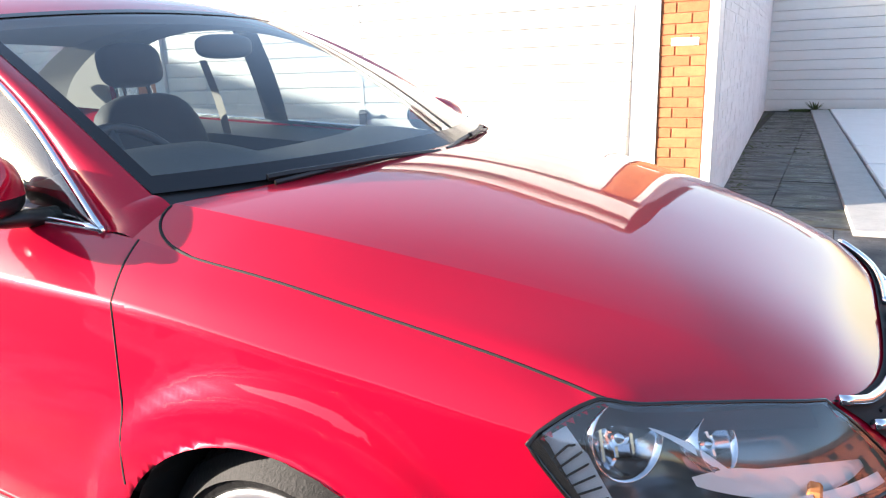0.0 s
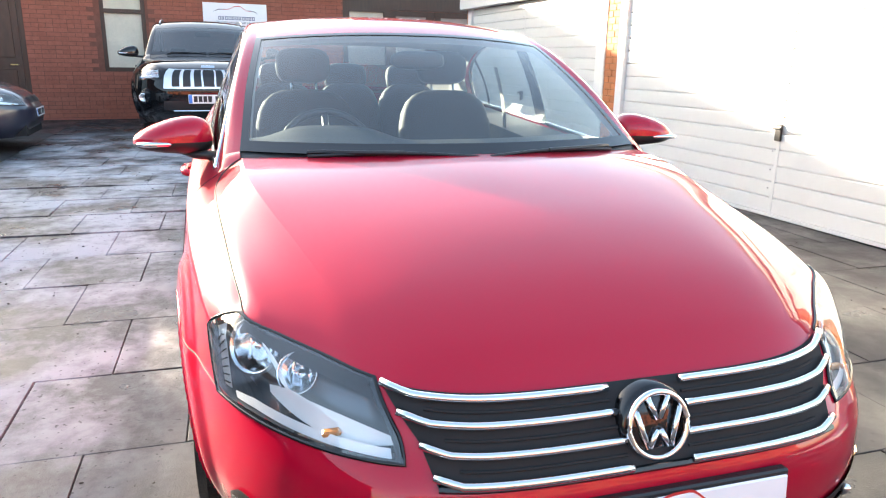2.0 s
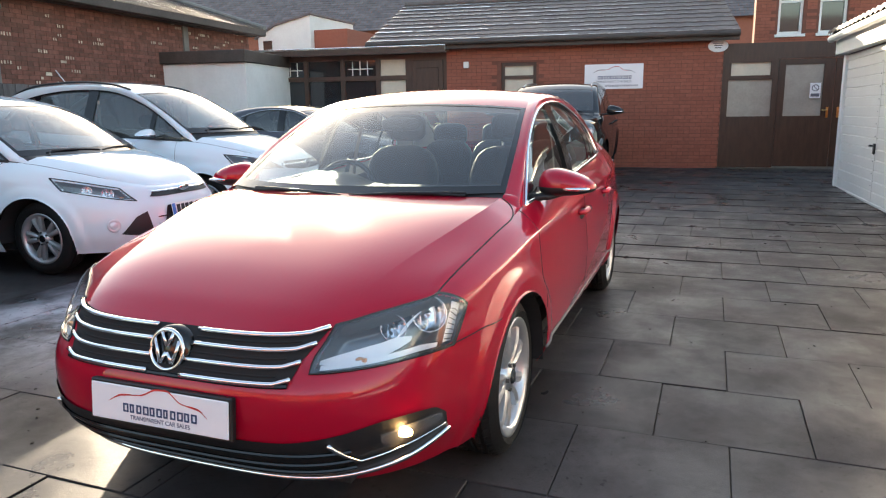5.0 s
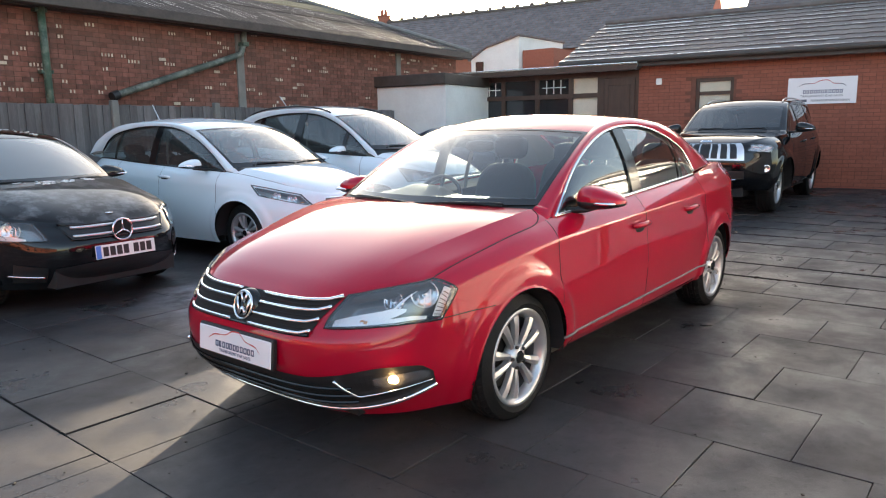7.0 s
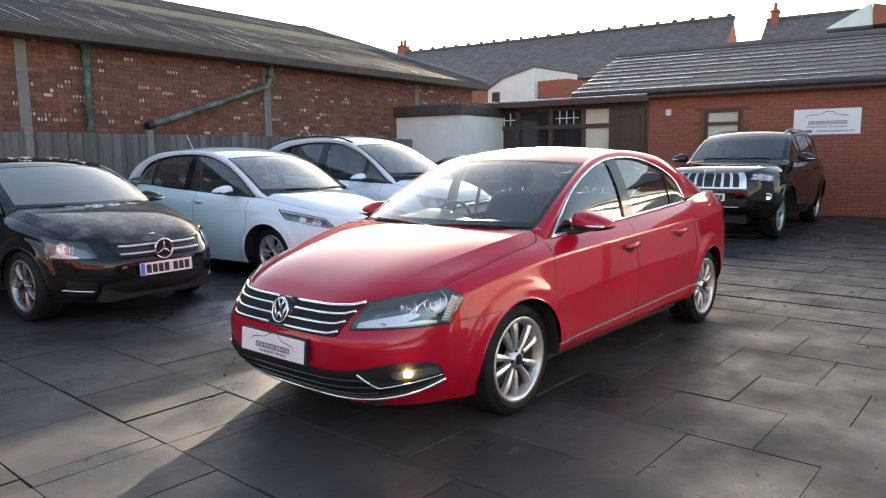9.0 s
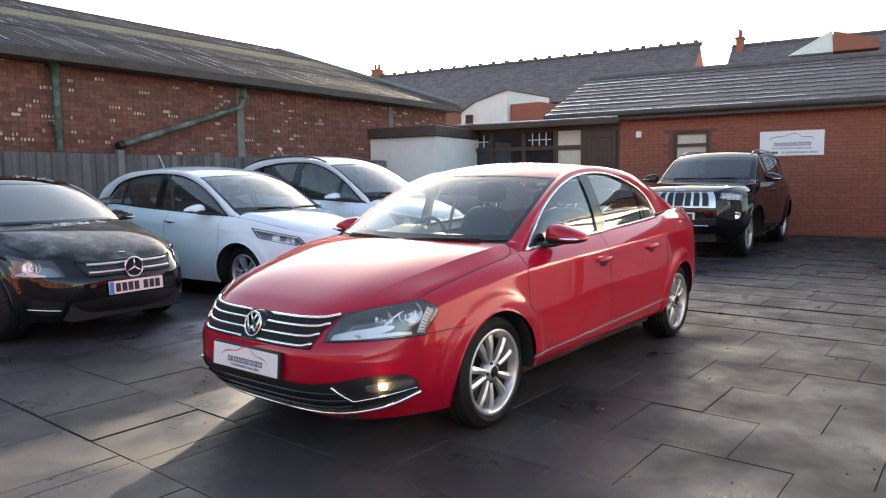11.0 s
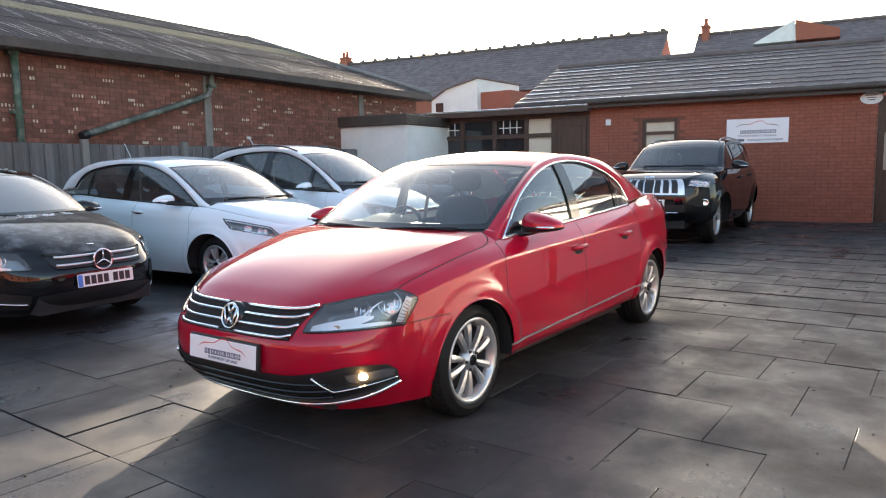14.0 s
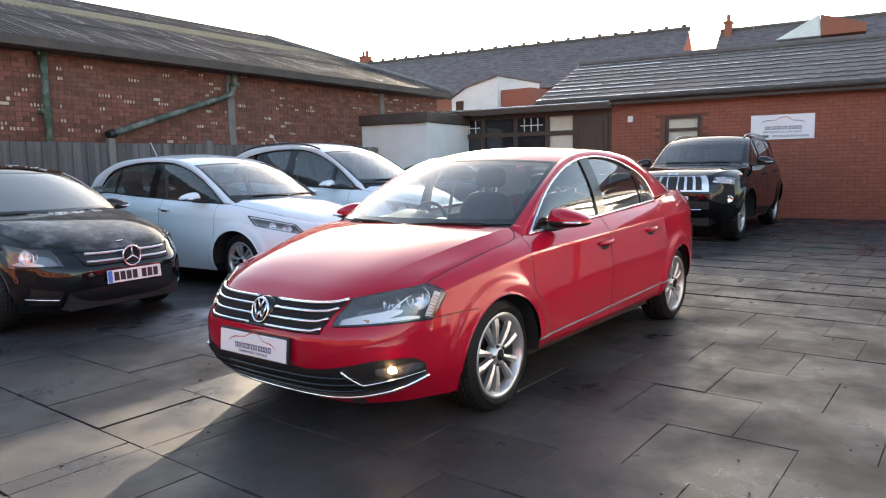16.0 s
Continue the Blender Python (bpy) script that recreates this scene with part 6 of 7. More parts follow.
RED = dict(
    paint=M_PAINT_RED, glass=M_GLASS, side_glass=M_GLASS_DOOR, square=4.1, axles=(1.3555, -1.3555), wheel_r=0.308, arch_r=0.337, rim_r=0.228, tyre_w=0.225, track=0.852, flare=0.016, flare_w=0.09, inner=0.74, spokes=10, spoke_w=(0.011, 0.027), pairs=0.055, fine=(440, 60), shoulder=0.008, bumper_z=0.60,
    rails=[
        dict(front=2.13, rear=2.38, half=[(-2.4, 0.78), (-1.9, 0.84), (0, 0.855), (1.8, 0.85), (2.2, 0.82)], z=[(-2.4, 0.27), (-1.8, 0.27), (-1.0, 0.275), (0, 0.27), (1.0, 0.262), (1.4, 0.215), (1.7, 0.185), (2.2, 0.175)]),
        dict(front=2.28, rear=2.47, half=[(-2.4, 0.84), (-1.8, 0.885), (0, 0.885), (1.6, 0.895), (2.3, 0.87)], z=[(-2.4, 0.42), (-1.5, 0.37), (0, 0.335), (1.6, 0.345), (2.3, 0.33)]),
        dict(front=2.315, rear=2.485, half=[(-2.4, 0.86), (-1.6, 0.905), (0, 0.905), (1.5, 0.905), (2.3, 0.86)], z=[(-2.4, 0.66), (-1.4, 0.62), (0, 0.575), (1.4, 0.56), (2.3, 0.51)]),
        dict(front=2.265, rear=2.48, half=[(-2.4, 0.84), (-1.6, 0.872), (0, 0.882), (1.1, 0.875), (1.5, 0.875), (1.8, 0.885), (2.2, 0.80)], z=[(-2.4, 0.93), (-1.4, 0.905), (0, 0.868), (1.0, 0.838), (1.5, 0.775), (1.8, 0.715), (2.0, 0.67), (2.25, 0.615)]),
        dict(front=2.20, rear=2.45, half=[(-2.4, 0.76), (-1.7, 0.775), (-0.8, 0.788), (0, 0.795), (0.7, 0.785), (0.95, 0.777), (1.1, 0.784), (1.2, 0.792), (1.3, 0.794), (1.4, 0.796), (1.5, 0.799), (1.6, 0.806), (1.7, 0.817), (1.8, 0.834), (1.87, 0.854), (1.95, 0.813), (2.05, 0.779), (2.12, 0.785), (2.2, 0.80)], z=[(-2.4, 1.0), (-1.9, 1.04), (-1.5, 1.045), (-0.7, 1.01), (0, 0.975), (0.6, 0.945), (0.95, 0.925), (1.15, 0.902), (1.3, 0.883), (1.5, 0.845), (1.7, 0.803), (1.87, 0.757), (2.1, 0.712), (2.2, 0.69)]),
    ],
    seams=(1.80, 1.06, 0.035, -1.02, -2.05), panels=("front_bumper", "front_wing", "front_door", "rear_door", "rear_wing", "rear_bumper"),
    bonnet_corner=(1.874, 0.714, 0.756), cowl=(1.0, 0.165), wiper_t=-0.008, frit=0.020, dash_dz=0.055, bonnet_z=[(1.0, 1.0), (1.2, 0.985), (1.6, 0.92), (1.9, 0.845), (2.1, 0.765), (2.2, 0.70)], crease=(0.90, 0.615), crease_bow=0.28, crease_drop=(0.34, 0.36), crown_curve=1.5, bonnet_turn=0.17,
    roof_edge=[(0.98, 0.70, 0.985), (0.63, 0.66, 1.18), (0.26, 0.605, 1.345), (-0.06, 0.575, 1.415), (-0.45, 0.565, 1.43), (-0.98, 0.585, 1.375), (-1.39, 0.625, 1.225), (-1.72, 0.665, 1.075)],
    arch=[(0.93, 0.925), (0.62, 1.155), (0.29, 1.305), (-0.02, 1.37), (-0.37, 1.375), (-0.69, 1.315), (-0.945, 1.205), (-1.03, 1.05)],
    crown_x=[0.20, 0.17, 0.13, 0.08, 0.0, -0.06, -0.10, -0.12], crown_z=[0.0, 0.01, 0.03, 0.038, 0.028, 0.022, 0.018, 0.012], tumble=0.40, glass_ends=(2 / 7, 5.1 / 7),
    panes=(0.90, -0.03, -0.79, -1.02), pillars=[(0.03, -0.10), (-0.765, -0.80)], chrome_trim=0.0085,
    deck_corner=0.93, deck_crown=0.01, wipers=[(-0.5, 0.02, 0.0), (0.55, 0.06, 0.0)],
    mirror=(0.70, 0.912, 0.992), mirror_size=(0.088, 0.130, 0.082), handles=(0.13, -0.69), handle_v=0.70,
    lamp_kink=0.70, hood=0.74, headlight=[(2.20, 0.455, 0.565), (1.87, 0.81, 0.605), (1.775, 0.80, 0.715), (2.12, 0.50, 0.705)], bowls=[(0.74, 0.58, 0.056), (0.45, 0.62, 0.040)],
    lamp_mat=M_LAMP_GREY, lamp_strips=[(0.03, 0.22, 0.64, 0.24, 0.17), (0.50, 0.20, 0.60, 0.80, 0.20)], amber=(0.30, 0.15), seat_x=-0.05,
)
red_car, RS, r_bonnet, r_top = car("saloon_car", "glossy red four-door saloon with bright window trim and alloy wheels", RED, Matrix())


def dress_red():
    S, c = RS, red_car
    # grille with four bright bars and a round badge
    A, B = S.find(2.25, 0.405, 0.545), S.find(2.12, 0.49, 0.715)
    grille = new("grille")
    grille.parent = c
    quad = [(-A[0], A[1]), (A[0], A[1]), (B[0], 0.985), (-B[0], 0.985)]
    part("backing", S.patch(quad, 60, 10, 0.004), M_DARK, grille)

    def gp(u, w, d):
        sl = A[0] + (B[0] - A[0]) * w
        v = A[1] + (0.985 - A[1]) * w
        return S.off(sl * (2 * u - 1), v, d)
    for w in (0.03, 0.31, 0.60, 0.90):
        for a, b in ((0.0, 0.425), (0.575, 1.0)):
            pts = []
            for i in range(25):
                u = a + (b - a) * i / 24
                e = min(u, 1 - u)
                pts.append(gp(u, w + (0.07 * (1 - e / 0.05) if e < 0.05 else 0), 0.012))
            part("grille_bar", tube(pts, 0.0084, 8, flat=0.95), M_CHROME, grille, "bright chrome bar", smooth=True)
    for w in (0.16, 0.45, 0.75):
        for a, b in ((0.06, 0.425), (0.575, 0.94)):
            part("slat", tube([gp(a + (b - a) * i / 16, w, 0.006) for i in range(17)], 0.003, 6), M_DARK, grille)
    part("edge", tube([gp(i / 40, 0.0, 0.006) for i in range(41)], 0.007, 6), M_GLOSSBLACK, grille)
    bd = new("badge")
    bd.parent = c
    bd.matrix_local = pose(2.272, 0, 0.628, 0, -14, 0) @ pose(0, 0, 0, 0, 0, -90)
    part("disc", lathe([(0.0, 0.006), (0.066, 0.004), (0.074, -0.004), (0.078, -0.03)], 40), M_GLOSSBLACK, bd, smooth=True)
    ring = [(0.061 * math.cos(q), 0.010, 0.061 * math.sin(q)) for q in np.linspace(0, math.tau, 48, endpoint=False)]
    part("ring", tube(ring, 0.0065, 8, closed=True), M_CHROME, bd, smooth=True)
    bars = [((-0.022, 0.054), (-0.003, 0.012)), ((0.022, 0.054), (0.003, 0.012)), ((-0.046, 0.030), (-0.024, -0.040)), ((-0.020, -0.040), (-0.003, -0.008)), ((0.020, -0.040), (0.003, -0.008)), ((0.046, 0.030), (0.024, -0.040))]
    for (a, b), (e, f) in bars:
        part("bar", tube([(a, 0.010, b), (e, 0.010, f)], 0.0064, 8), M_CHROME, bd, smooth=True)
    # show plate with the trader's mark
    pl = new("show_plate")
    pl.parent = c
    pl.matrix_local = pose(2.338, 0, 0.461, 0, -5, 0) @ pose(0, 0, 0, 0, 0, 90)
    part("holder", boxed(-0.268, 0.268, -0.001, 0.022, -0.066, 0.066, 0.004), M_BLACK, pl)
    part("plate", boxed(-0.26, 0.26, -0.008, -0.001, -0.0575, 0.0575, 0.003), M_SIGN, pl)
    swoosh(pl, 0.375, -0.0095, M_RED, M_RED, -0.008)
    word_blocks(pl, 0.01, -0.010, 0.285, 0.034, -0.009, M_NAVY, 11)
    text_part("lettering", "TRANSPARENT CAR SALES", 0.0192, M_NAVY, pl, pose(0.01, -0.009, -0.039) @ UP, 0.0004)
    # lower intake, bright strip, fog lamps
    s1 = S.find(1.94, 0.85, 0.36)[0]
    low = curve_of([(0, 0.33), (0.12, 0.268), (0.3, 0.225), (0.5, 0.212), (0.7, 0.225), (0.88, 0.268), (1, 0.33)])
    high = curve_of([(0, 0.385), (0.03, 0.42), (0.12, 0.43), (0.22, 0.405), (0.3, 0.388), (0.5, 0.385), (0.7, 0.388), (0.78, 0.405), (0.88, 0.43), (0.97, 0.42), (1, 0.385)])
    intake = new("lower_intake")
    intake.parent = c
    part("backing", S.band(-s1, s1, low, high, 90, 8, 0.005), M_BLACK, intake)
    for k in (0.25, 0.5, 0.75):
        part("slat", tube(S.rule(-s1 * 0.62, s1 * 0.62, lambda f: low(0.19 + 0.62 * f) * (1 - k) + 0.386 * k, 40, 0.010), 0.006, 6), M_GLOSSBLACK, intake)
    part("bright_strip", tube(S.rule(-s1, s1, lambda f: low(f) - 0.004, 90, 0.010), 0.0095, 8), M_CHROME, intake, "chrome strip along the bumper", smooth=True)
    for sg in (1, -1):
        a, b = 0.64 * s1, 0.985 * s1
        edge = S.rule(sg * 0.555 * s1, sg * 0.635 * s1, lambda f: 0.386 - 0.072 * f**0.8, 10, 0.012)
        edge += S.rule(sg * 0.645 * s1, sg * 0.985 * s1, lambda f: 0.312 + 0.040 * f, 18, 0.012)
        part("bright_bracket", tube(edge, [0.010 - 0.0004 * i for i in range(11)] + [0.006 - 0.0002 * i for i in range(19)], 8, flat=0.8), M_CHROME, intake, "bright bracket below the fog lamp", smooth=True)
        fog = new("fog_lamp")
        fog.parent = c
        part("housing", S.band(sg * 0.72 * s1, sg * 0.975 * s1, lambda f: 0.342 + 0.022 * f + 0.09 * max(0.0, 0.2 - f), lambda f: 0.392 + 0.012 * f - 0.10 * max(0.0, f - 0.88), 14, 4, 0.010), M_LAMP_GREY, fog, smooth=True)
        p = S.off(sg * 0.80 * s1, S.v_at(sg * 0.80 * s1, 0.378), 0.006)
        part("bulb", ellipsoid(bmesh.new(), p, (0.014, 0.036, 0.016), None, 2.2), M_LIT if sg > 0 else M_LENS, fog, "lit warm bulb" if sg > 0 else "", smooth=True)
        part("lens", S.band(sg * 0.72 * s1, sg * 0.975 * s1, lambda f: 0.340 + 0.022 * f + 0.09 * max(0.0, 0.2 - f), lambda f: 0.394 + 0.012 * f - 0.10 * max(0.0, f - 0.88), 14, 4, 0.022), M_LENS, fog, smooth=True)
        # sill strip and wing crease
        q0, q1 = S.at_x(1.04, 0.25), S.at_x(-1.0, 0.25)
        part("sill_strip", tube(S.rule(sg * q0, sg * q1, lambda f: 0.335 + 0.05 * f, 40, 0.004), 0.007, 8, flat=0.9), M_SILL, c, "satin metal sill strip", smooth=True)
        qa, qb = S.find(-2.05, 0.84, 0.78), S.find(-2.36, 0.60, 0.80)
        tail = new("tail_lamp")
        tail.parent = c
        part("lens", S.patch([(qa[0], 0.70), (qb[0], 0.70), (qb[0], 0.93), (qa[0], 0.90)], 14, 6, 0.006, sg), M_REDLENS, tail, smooth=True)


dress_red()

def scaled(base, sx, sy, sz, **over):
    """The proportions of one car stretched to another's length, width and height."""
    P = dict(base)
    P["rails"] = [dict(front=r["front"] * sx, rear=r["rear"] * sx, half=[(x * sx, h * sy) for x, h in r["half"]], z=[(x * sx, z * (1 + (sz - 1) * 0.6)) for x, z in r["z"]]) for r in base["rails"]]
    k = 1 + (sz - 1) * 0.6
    P["bonnet_z"] = [(x * sx, z * k) for x, z in base["bonnet_z"]]
    P["bonnet_corner"] = tuple(a * b for a, b in zip(base["bonnet_corner"], (sx, sy, k)))
    P["cowl"] = (base["cowl"][0] * sx, base["cowl"][1])
    P["roof_edge"] = [(x * sx, y * sy, z * sz) for x, y, z in base["roof_edge"]]
    P["arch"] = [(x * sx, z * sz) for x, z in base["arch"]]
    P["headlight"] = [(x * sx, y * sy, z * k) for x, y, z in base["headlight"]]
    P["panes"] = tuple(x * sx for x in base["panes"])
    P["pillars"] = [(a * sx, b * sx) for a, b in base["pillars"]]
    P["seams"] = tuple(x * sx for x in base["seams"])
    P["mirror"] = (base["mirror"][0] * sx, base["mirror"][1] * sy, base["mirror"][2] * k)
    P["handles"] = tuple(x * sx for x in base["handles"])
    P["inner"] = base["inner"] * sy
    P.update(over)
    return P


def parked(px, py, head, nose):
    """The pose of a car whose nose stands at (px, py) and points along head."""
    a = radians(head)
    x, y = px - nose * math.cos(a), py - nose * math.sin(a)
    return pose(x, y, gz(x), 0, 0, head)


def blanks(c, S, spots, mat=None):
    """Dark openings in a bumper, each by four corners on the left half, mirrored; on_both False keeps the middle ones whole."""
    for pts, mid in spots:
        q = [S.find(*p) for p in pts]
        if mid:
            quad = [(-q[0][0], q[0][1]), q[0], q[1], (-q[1][0], q[1][1])]
            part("intake", S.patch(quad, 40, 6, 0.006), mat or M_BLACK, c)
        else:
            for sg in (1, -1):
                part("intake", S.patch(q, 10, 6, 0.006, sg), mat or M_BLACK, c)


HATCH = dict(
    group="cars parked along the fence", paint=M_PAINT_WHITE, glass=M_GLASS_SIDE, screen_glass=M_GLASS_MIST, lamp_mat=M_LAMP_BLACK, chrome_trim=0.009, trim_mat=M_GLOSSBLACK, square=3.9, axles=(1.324, -1.324), wheel_r=0.318, arch_r=0.355, rim_r=0.212, tyre_w=0.215, track=0.80, flare=0.016, inner=0.75, spokes=10, spoke_w=(0.016, 0.026), pairs=0.11,
    rails=[
        dict(front=2.12, rear=2.02, half=[(-2.1, 0.76), (-1.6, 0.84), (0, 0.85), (1.7, 0.84), (2.2, 0.76)], z=[(-2.1, 0.28), (0, 0.20), (2.2, 0.20)]),
        dict(front=2.22, rear=2.10, half=[(-2.1, 0.82), (-1.5, 0.89), (0, 0.88), (1.5, 0.90), (2.2, 0.82)], z=[(-2.1, 0.44), (0, 0.36), (2.2, 0.36)]),
        dict(front=2.21, rear=2.12, half=[(-2.1, 0.82), (-1.4, 0.91), (0, 0.905), (1.4, 0.91), (2.2, 0.80)], z=[(-2.1, 0.70), (0, 0.60), (1.4, 0.60), (2.2, 0.55)]),
        dict(front=2.17, rear=2.08, half=[(-2.1, 0.78), (-1.4, 0.88), (0, 0.89), (1.2, 0.88), (1.8, 0.80), (2.2, 0.72)], z=[(-2.1, 0.95), (-1, 0.90), (0, 0.85), (1.0, 0.82), (1.6, 0.76), (2.15, 0.655)]),
        dict(front=2.10, rear=2.02, half=[(-2.1, 0.70), (-1.5, 0.76), (-0.6, 0.785), (0.3, 0.785), (1.1, 0.755), (1.6, 0.71), (2.1, 0.62)], z=[(-2.1, 1.06), (-1.4, 1.08), (-0.6, 1.04), (0.2, 1.0), (0.9, 0.965), (1.2, 0.945), (1.6, 0.87), (1.9, 0.79), (2.1, 0.725)]),
    ],
    seams=(1.75, 1.02, -0.02, -0.98, -1.85), panels=("front_bumper", "front_wing", "front_door", "rear_door", "rear_wing", "rear_bumper"),
    bonnet_corner=(1.82, 0.60, 0.80), cowl=(1.16, 0.16), bonnet_z=[(1.1, 1.035), (1.4, 0.99), (1.8, 0.89), (2.0, 0.81), (2.12, 0.735)], crease=(0.85, 0.62),
    roof_edge=[(1.10, 0.70, 1.0), (0.72, 0.66, 1.23), (0.34, 0.61, 1.41), (-0.1, 0.58, 1.50), (-0.7, 0.57, 1.522), (-1.3, 0.575, 1.48), (-1.76, 0.60, 1.32), (-1.97, 0.63, 1.12)],
    arch=[(1.02, 0.965), (0.66, 1.19), (0.3, 1.35), (-0.1, 1.445), (-0.65, 1.46), (-1.15, 1.41), (-1.47, 1.325), (-1.72, 1.17)],
    crown_x=[0.20, 0.17, 0.13, 0.08, 0.0, -0.05, -0.08, -0.09], crown_z=[0.0, 0.01, 0.03, 0.045, 0.05, 0.04, 0.02, 0.01], tumble=0.42, glass_ends=(2 / 7, 5.1 / 7),
    panes=(1.0, -0.30, -1.12, -1.68), pillars=[(-0.24, -0.36), (-1.10, -1.16)],
    deck_corner=0.94, deck_crown=0.0, wipers=[(-0.5, 0.02, 0.0), (0.55, 0.06, 0.0)],
    mirror=(0.70, 0.955, 1.03), handles=(0.08, -0.80), handle_v=0.80,
    headlight=[(2.09, 0.50, 0.625), (1.62, 0.86, 0.765), (1.46, 0.80, 0.865), (1.98, 0.56, 0.755)], bowls=[(0.30, 0.45, 0.05), (0.58, 0.5, 0.04)],
    lamp_strips=[(0.05, 0.15, 0.7, 0.2, 0.12)], amber=(0.14, 0.3), seat_x=0.0, dash_dz=0.06,
)

hatch, FS, f_bonnet, f_top = car("hatchback_car", "white five-door hatchback with split-spoke alloys, misted screen", HATCH, parked(-1.2, -2.88, 93.5, 2.23))
blanks(hatch, FS, [(((2.22, 0.36, 0.32), (2.19, 0.27, 0.56)), True), (((2.21, 0.43, 0.31), (2.06, 0.69, 0.34), (2.12, 0.56, 0.51), (2.17, 0.47, 0.53)), False), (((2.14, 0.40, 0.655), (2.13, 0.36, 0.70)), True)])
for z in (0.36, 0.42, 0.48):
    part("grille_slat", tube(FS.rule(-0.07, 0.07, lambda f: z, 12, 0.010), 0.005, 6), M_GLOSSBLACK, hatch)
part("grille_bar", tube(FS.rule(-0.075, 0.075, lambda f: 0.685, 16, 0.012), 0.007, 8), M_CHROME, hatch)
part("badge", ellipsoid(bmesh.new(), (2.178, 0, 0.70), (0.016, 0.07, 0.030)), M_CHROME, hatch, smooth=True)
part("lip", tube(FS.rule(-0.11, 0.11, lambda f: 0.245, 20, 0.012), 0.018, 8), M_PAINT_WHITE, hatch, smooth=True)
number_plate(hatch, pose(2.245, 0, 0.525, 0, -8, 0))
for sg in (1, -1):
    p = FS.off(sg * FS.find(2.0, 0.70, 0.42)[0], 0.34, 0.012)
    fg = part("fog_lamp", lathe([(0.0, 0.004), (0.035, 0.002), (0.05, 0.012), (0.055, 0.0)], 24, m=Matrix.Translation(p) @ pose(0, 0, 0, 0, 0, -90 + sg * 35)), M_LAMP_SATIN, hatch, smooth=True)
    part("lens", lathe([(0.0, 0.012), (0.022, 0.010), (0.032, 0.004)], 20, m=Matrix.Translation(p) @ pose(0, 0, 0, 0, 0, -90 + sg * 35)), M_LAMP_SATIN, fg, smooth=True)
part("aerial", tube([(-1.25, 0, 1.51), (-1.42, 0, 1.76)], 0.006, 6), M_SATIN, hatch)
part("tail_lamp", FS.patch([FS.find(-1.78, 0.84, 0.88), FS.find(-2.0, 0.70, 0.88), (FS.find(-2.0, 0.66, 1.04)[0], 0.99), (FS.find(-1.8, 0.74, 1.06)[0], 0.99)], 10, 8, 0.008, -1), M_REDLENS, hatch)
part("tail_lamp", FS.patch([FS.find(-1.78, 0.84, 0.88), FS.find(-2.0, 0.70, 0.88), (FS.find(-2.0, 0.66, 1.04)[0], 0.99), (FS.find(-1.8, 0.74, 1.06)[0], 0.99)], 10, 8, 0.008, 1), M_REDLENS, hatch)

MPV = scaled(HATCH, 1.02, 0.985, 1.11, axles=(1.35, -1.35), spokes=5, pairs=False, spoke_w=(0.03, 0.05), pillars=[(-0.22, -0.36), (-1.10, -1.20), (0.66, 0.60)], dash_dz=0.13, lamp_strips=[(0.1, 0.2, 0.7, 0.2, 0.1)], bowls=[(0.35, 0.5, 0.06), (0.66, 0.5, 0.05)],
             headlight=[(2.12, 0.42, 0.70), (1.78, 0.80, 0.73), (1.60, 0.79, 0.90), (2.02, 0.52, 0.82)])
mpv, ZS, z_bonnet, z_top = car("people_carrier", "white people carrier with black roof rails", MPV, parked(-3.45, -2.98, 93.5, 2.27))
q0, q1 = ZS.find(2.24, 0.42, 0.33)[0], ZS.find(2.05, 0.76, 0.42)[0]
part("intake", ZS.band(-q0 * 0.96, q0 * 0.96, lambda f: 0.27 + 0.05 * abs(2 * f - 1)**6, lambda f: 0.40 - 0.03 * abs(2 * f - 1)**4, 40, 6, 0.006), M_BLACK, mpv)
for z in (0.31, 0.35):
    part("slat", tube(ZS.rule(-q0 * 0.86, q0 * 0.86, lambda f: z, 24, 0.012), 0.006, 6), M_SATIN, mpv)
for sg in (1, -1):
    part("fog_recess", ZS.band(sg * (q0 + 0.012), sg * q1, lambda f: 0.385 + 0.035 * (2 * f - 1)**2 + 0.03 * f, lambda f: 0.385 + 0.105 * (1 - (2 * f - 1)**4) + 0.035 * f, 20, 6, 0.006), M_BLACK, mpv)
g0 = ZS.find(2.16, 0.40, 0.76)[0]
part("grille_back", ZS.band(-g0, g0, lambda f: 0.675 + 0.03 * (2 * f - 1)**2, lambda f: 0.775, 40, 5, 0.006), M_BLACK, mpv)
part("grille_bar", tube(ZS.rule(-0.09, 0.09, lambda f: 0.735, 16, 0.014), 0.012, 8), M_CHROME, mpv, smooth=True)
part("badge", lathe([(0.0, 0.008), (0.045, 0.006), (0.055, 0.01), (0.06, 0.0)], 24, m=pose(2.225, 0, 0.735, 0, 0, -90)), M_CHROME, mpv, smooth=True)
number_plate(mpv, pose(2.275, 0, 0.545, 0, -4, 0))
for sg in (1, -1):
    part("roof_rail", tube([(z_top(t, 0.5 + sg * 0.47)) + Vector((0, 0, 0.006 + 0.022 * math.sin(math.pi * (t - 0.33) / 0.44)**0.6)) for t in np.linspace(0.331, 0.769, 24)], 0.013, 8), M_BLACK, mpv, smooth=True)
part("aerial", tube([(-1.2, 0, 1.67), (-1.42, 0, 1.92)], 0.006, 6), M_SATIN, mpv)

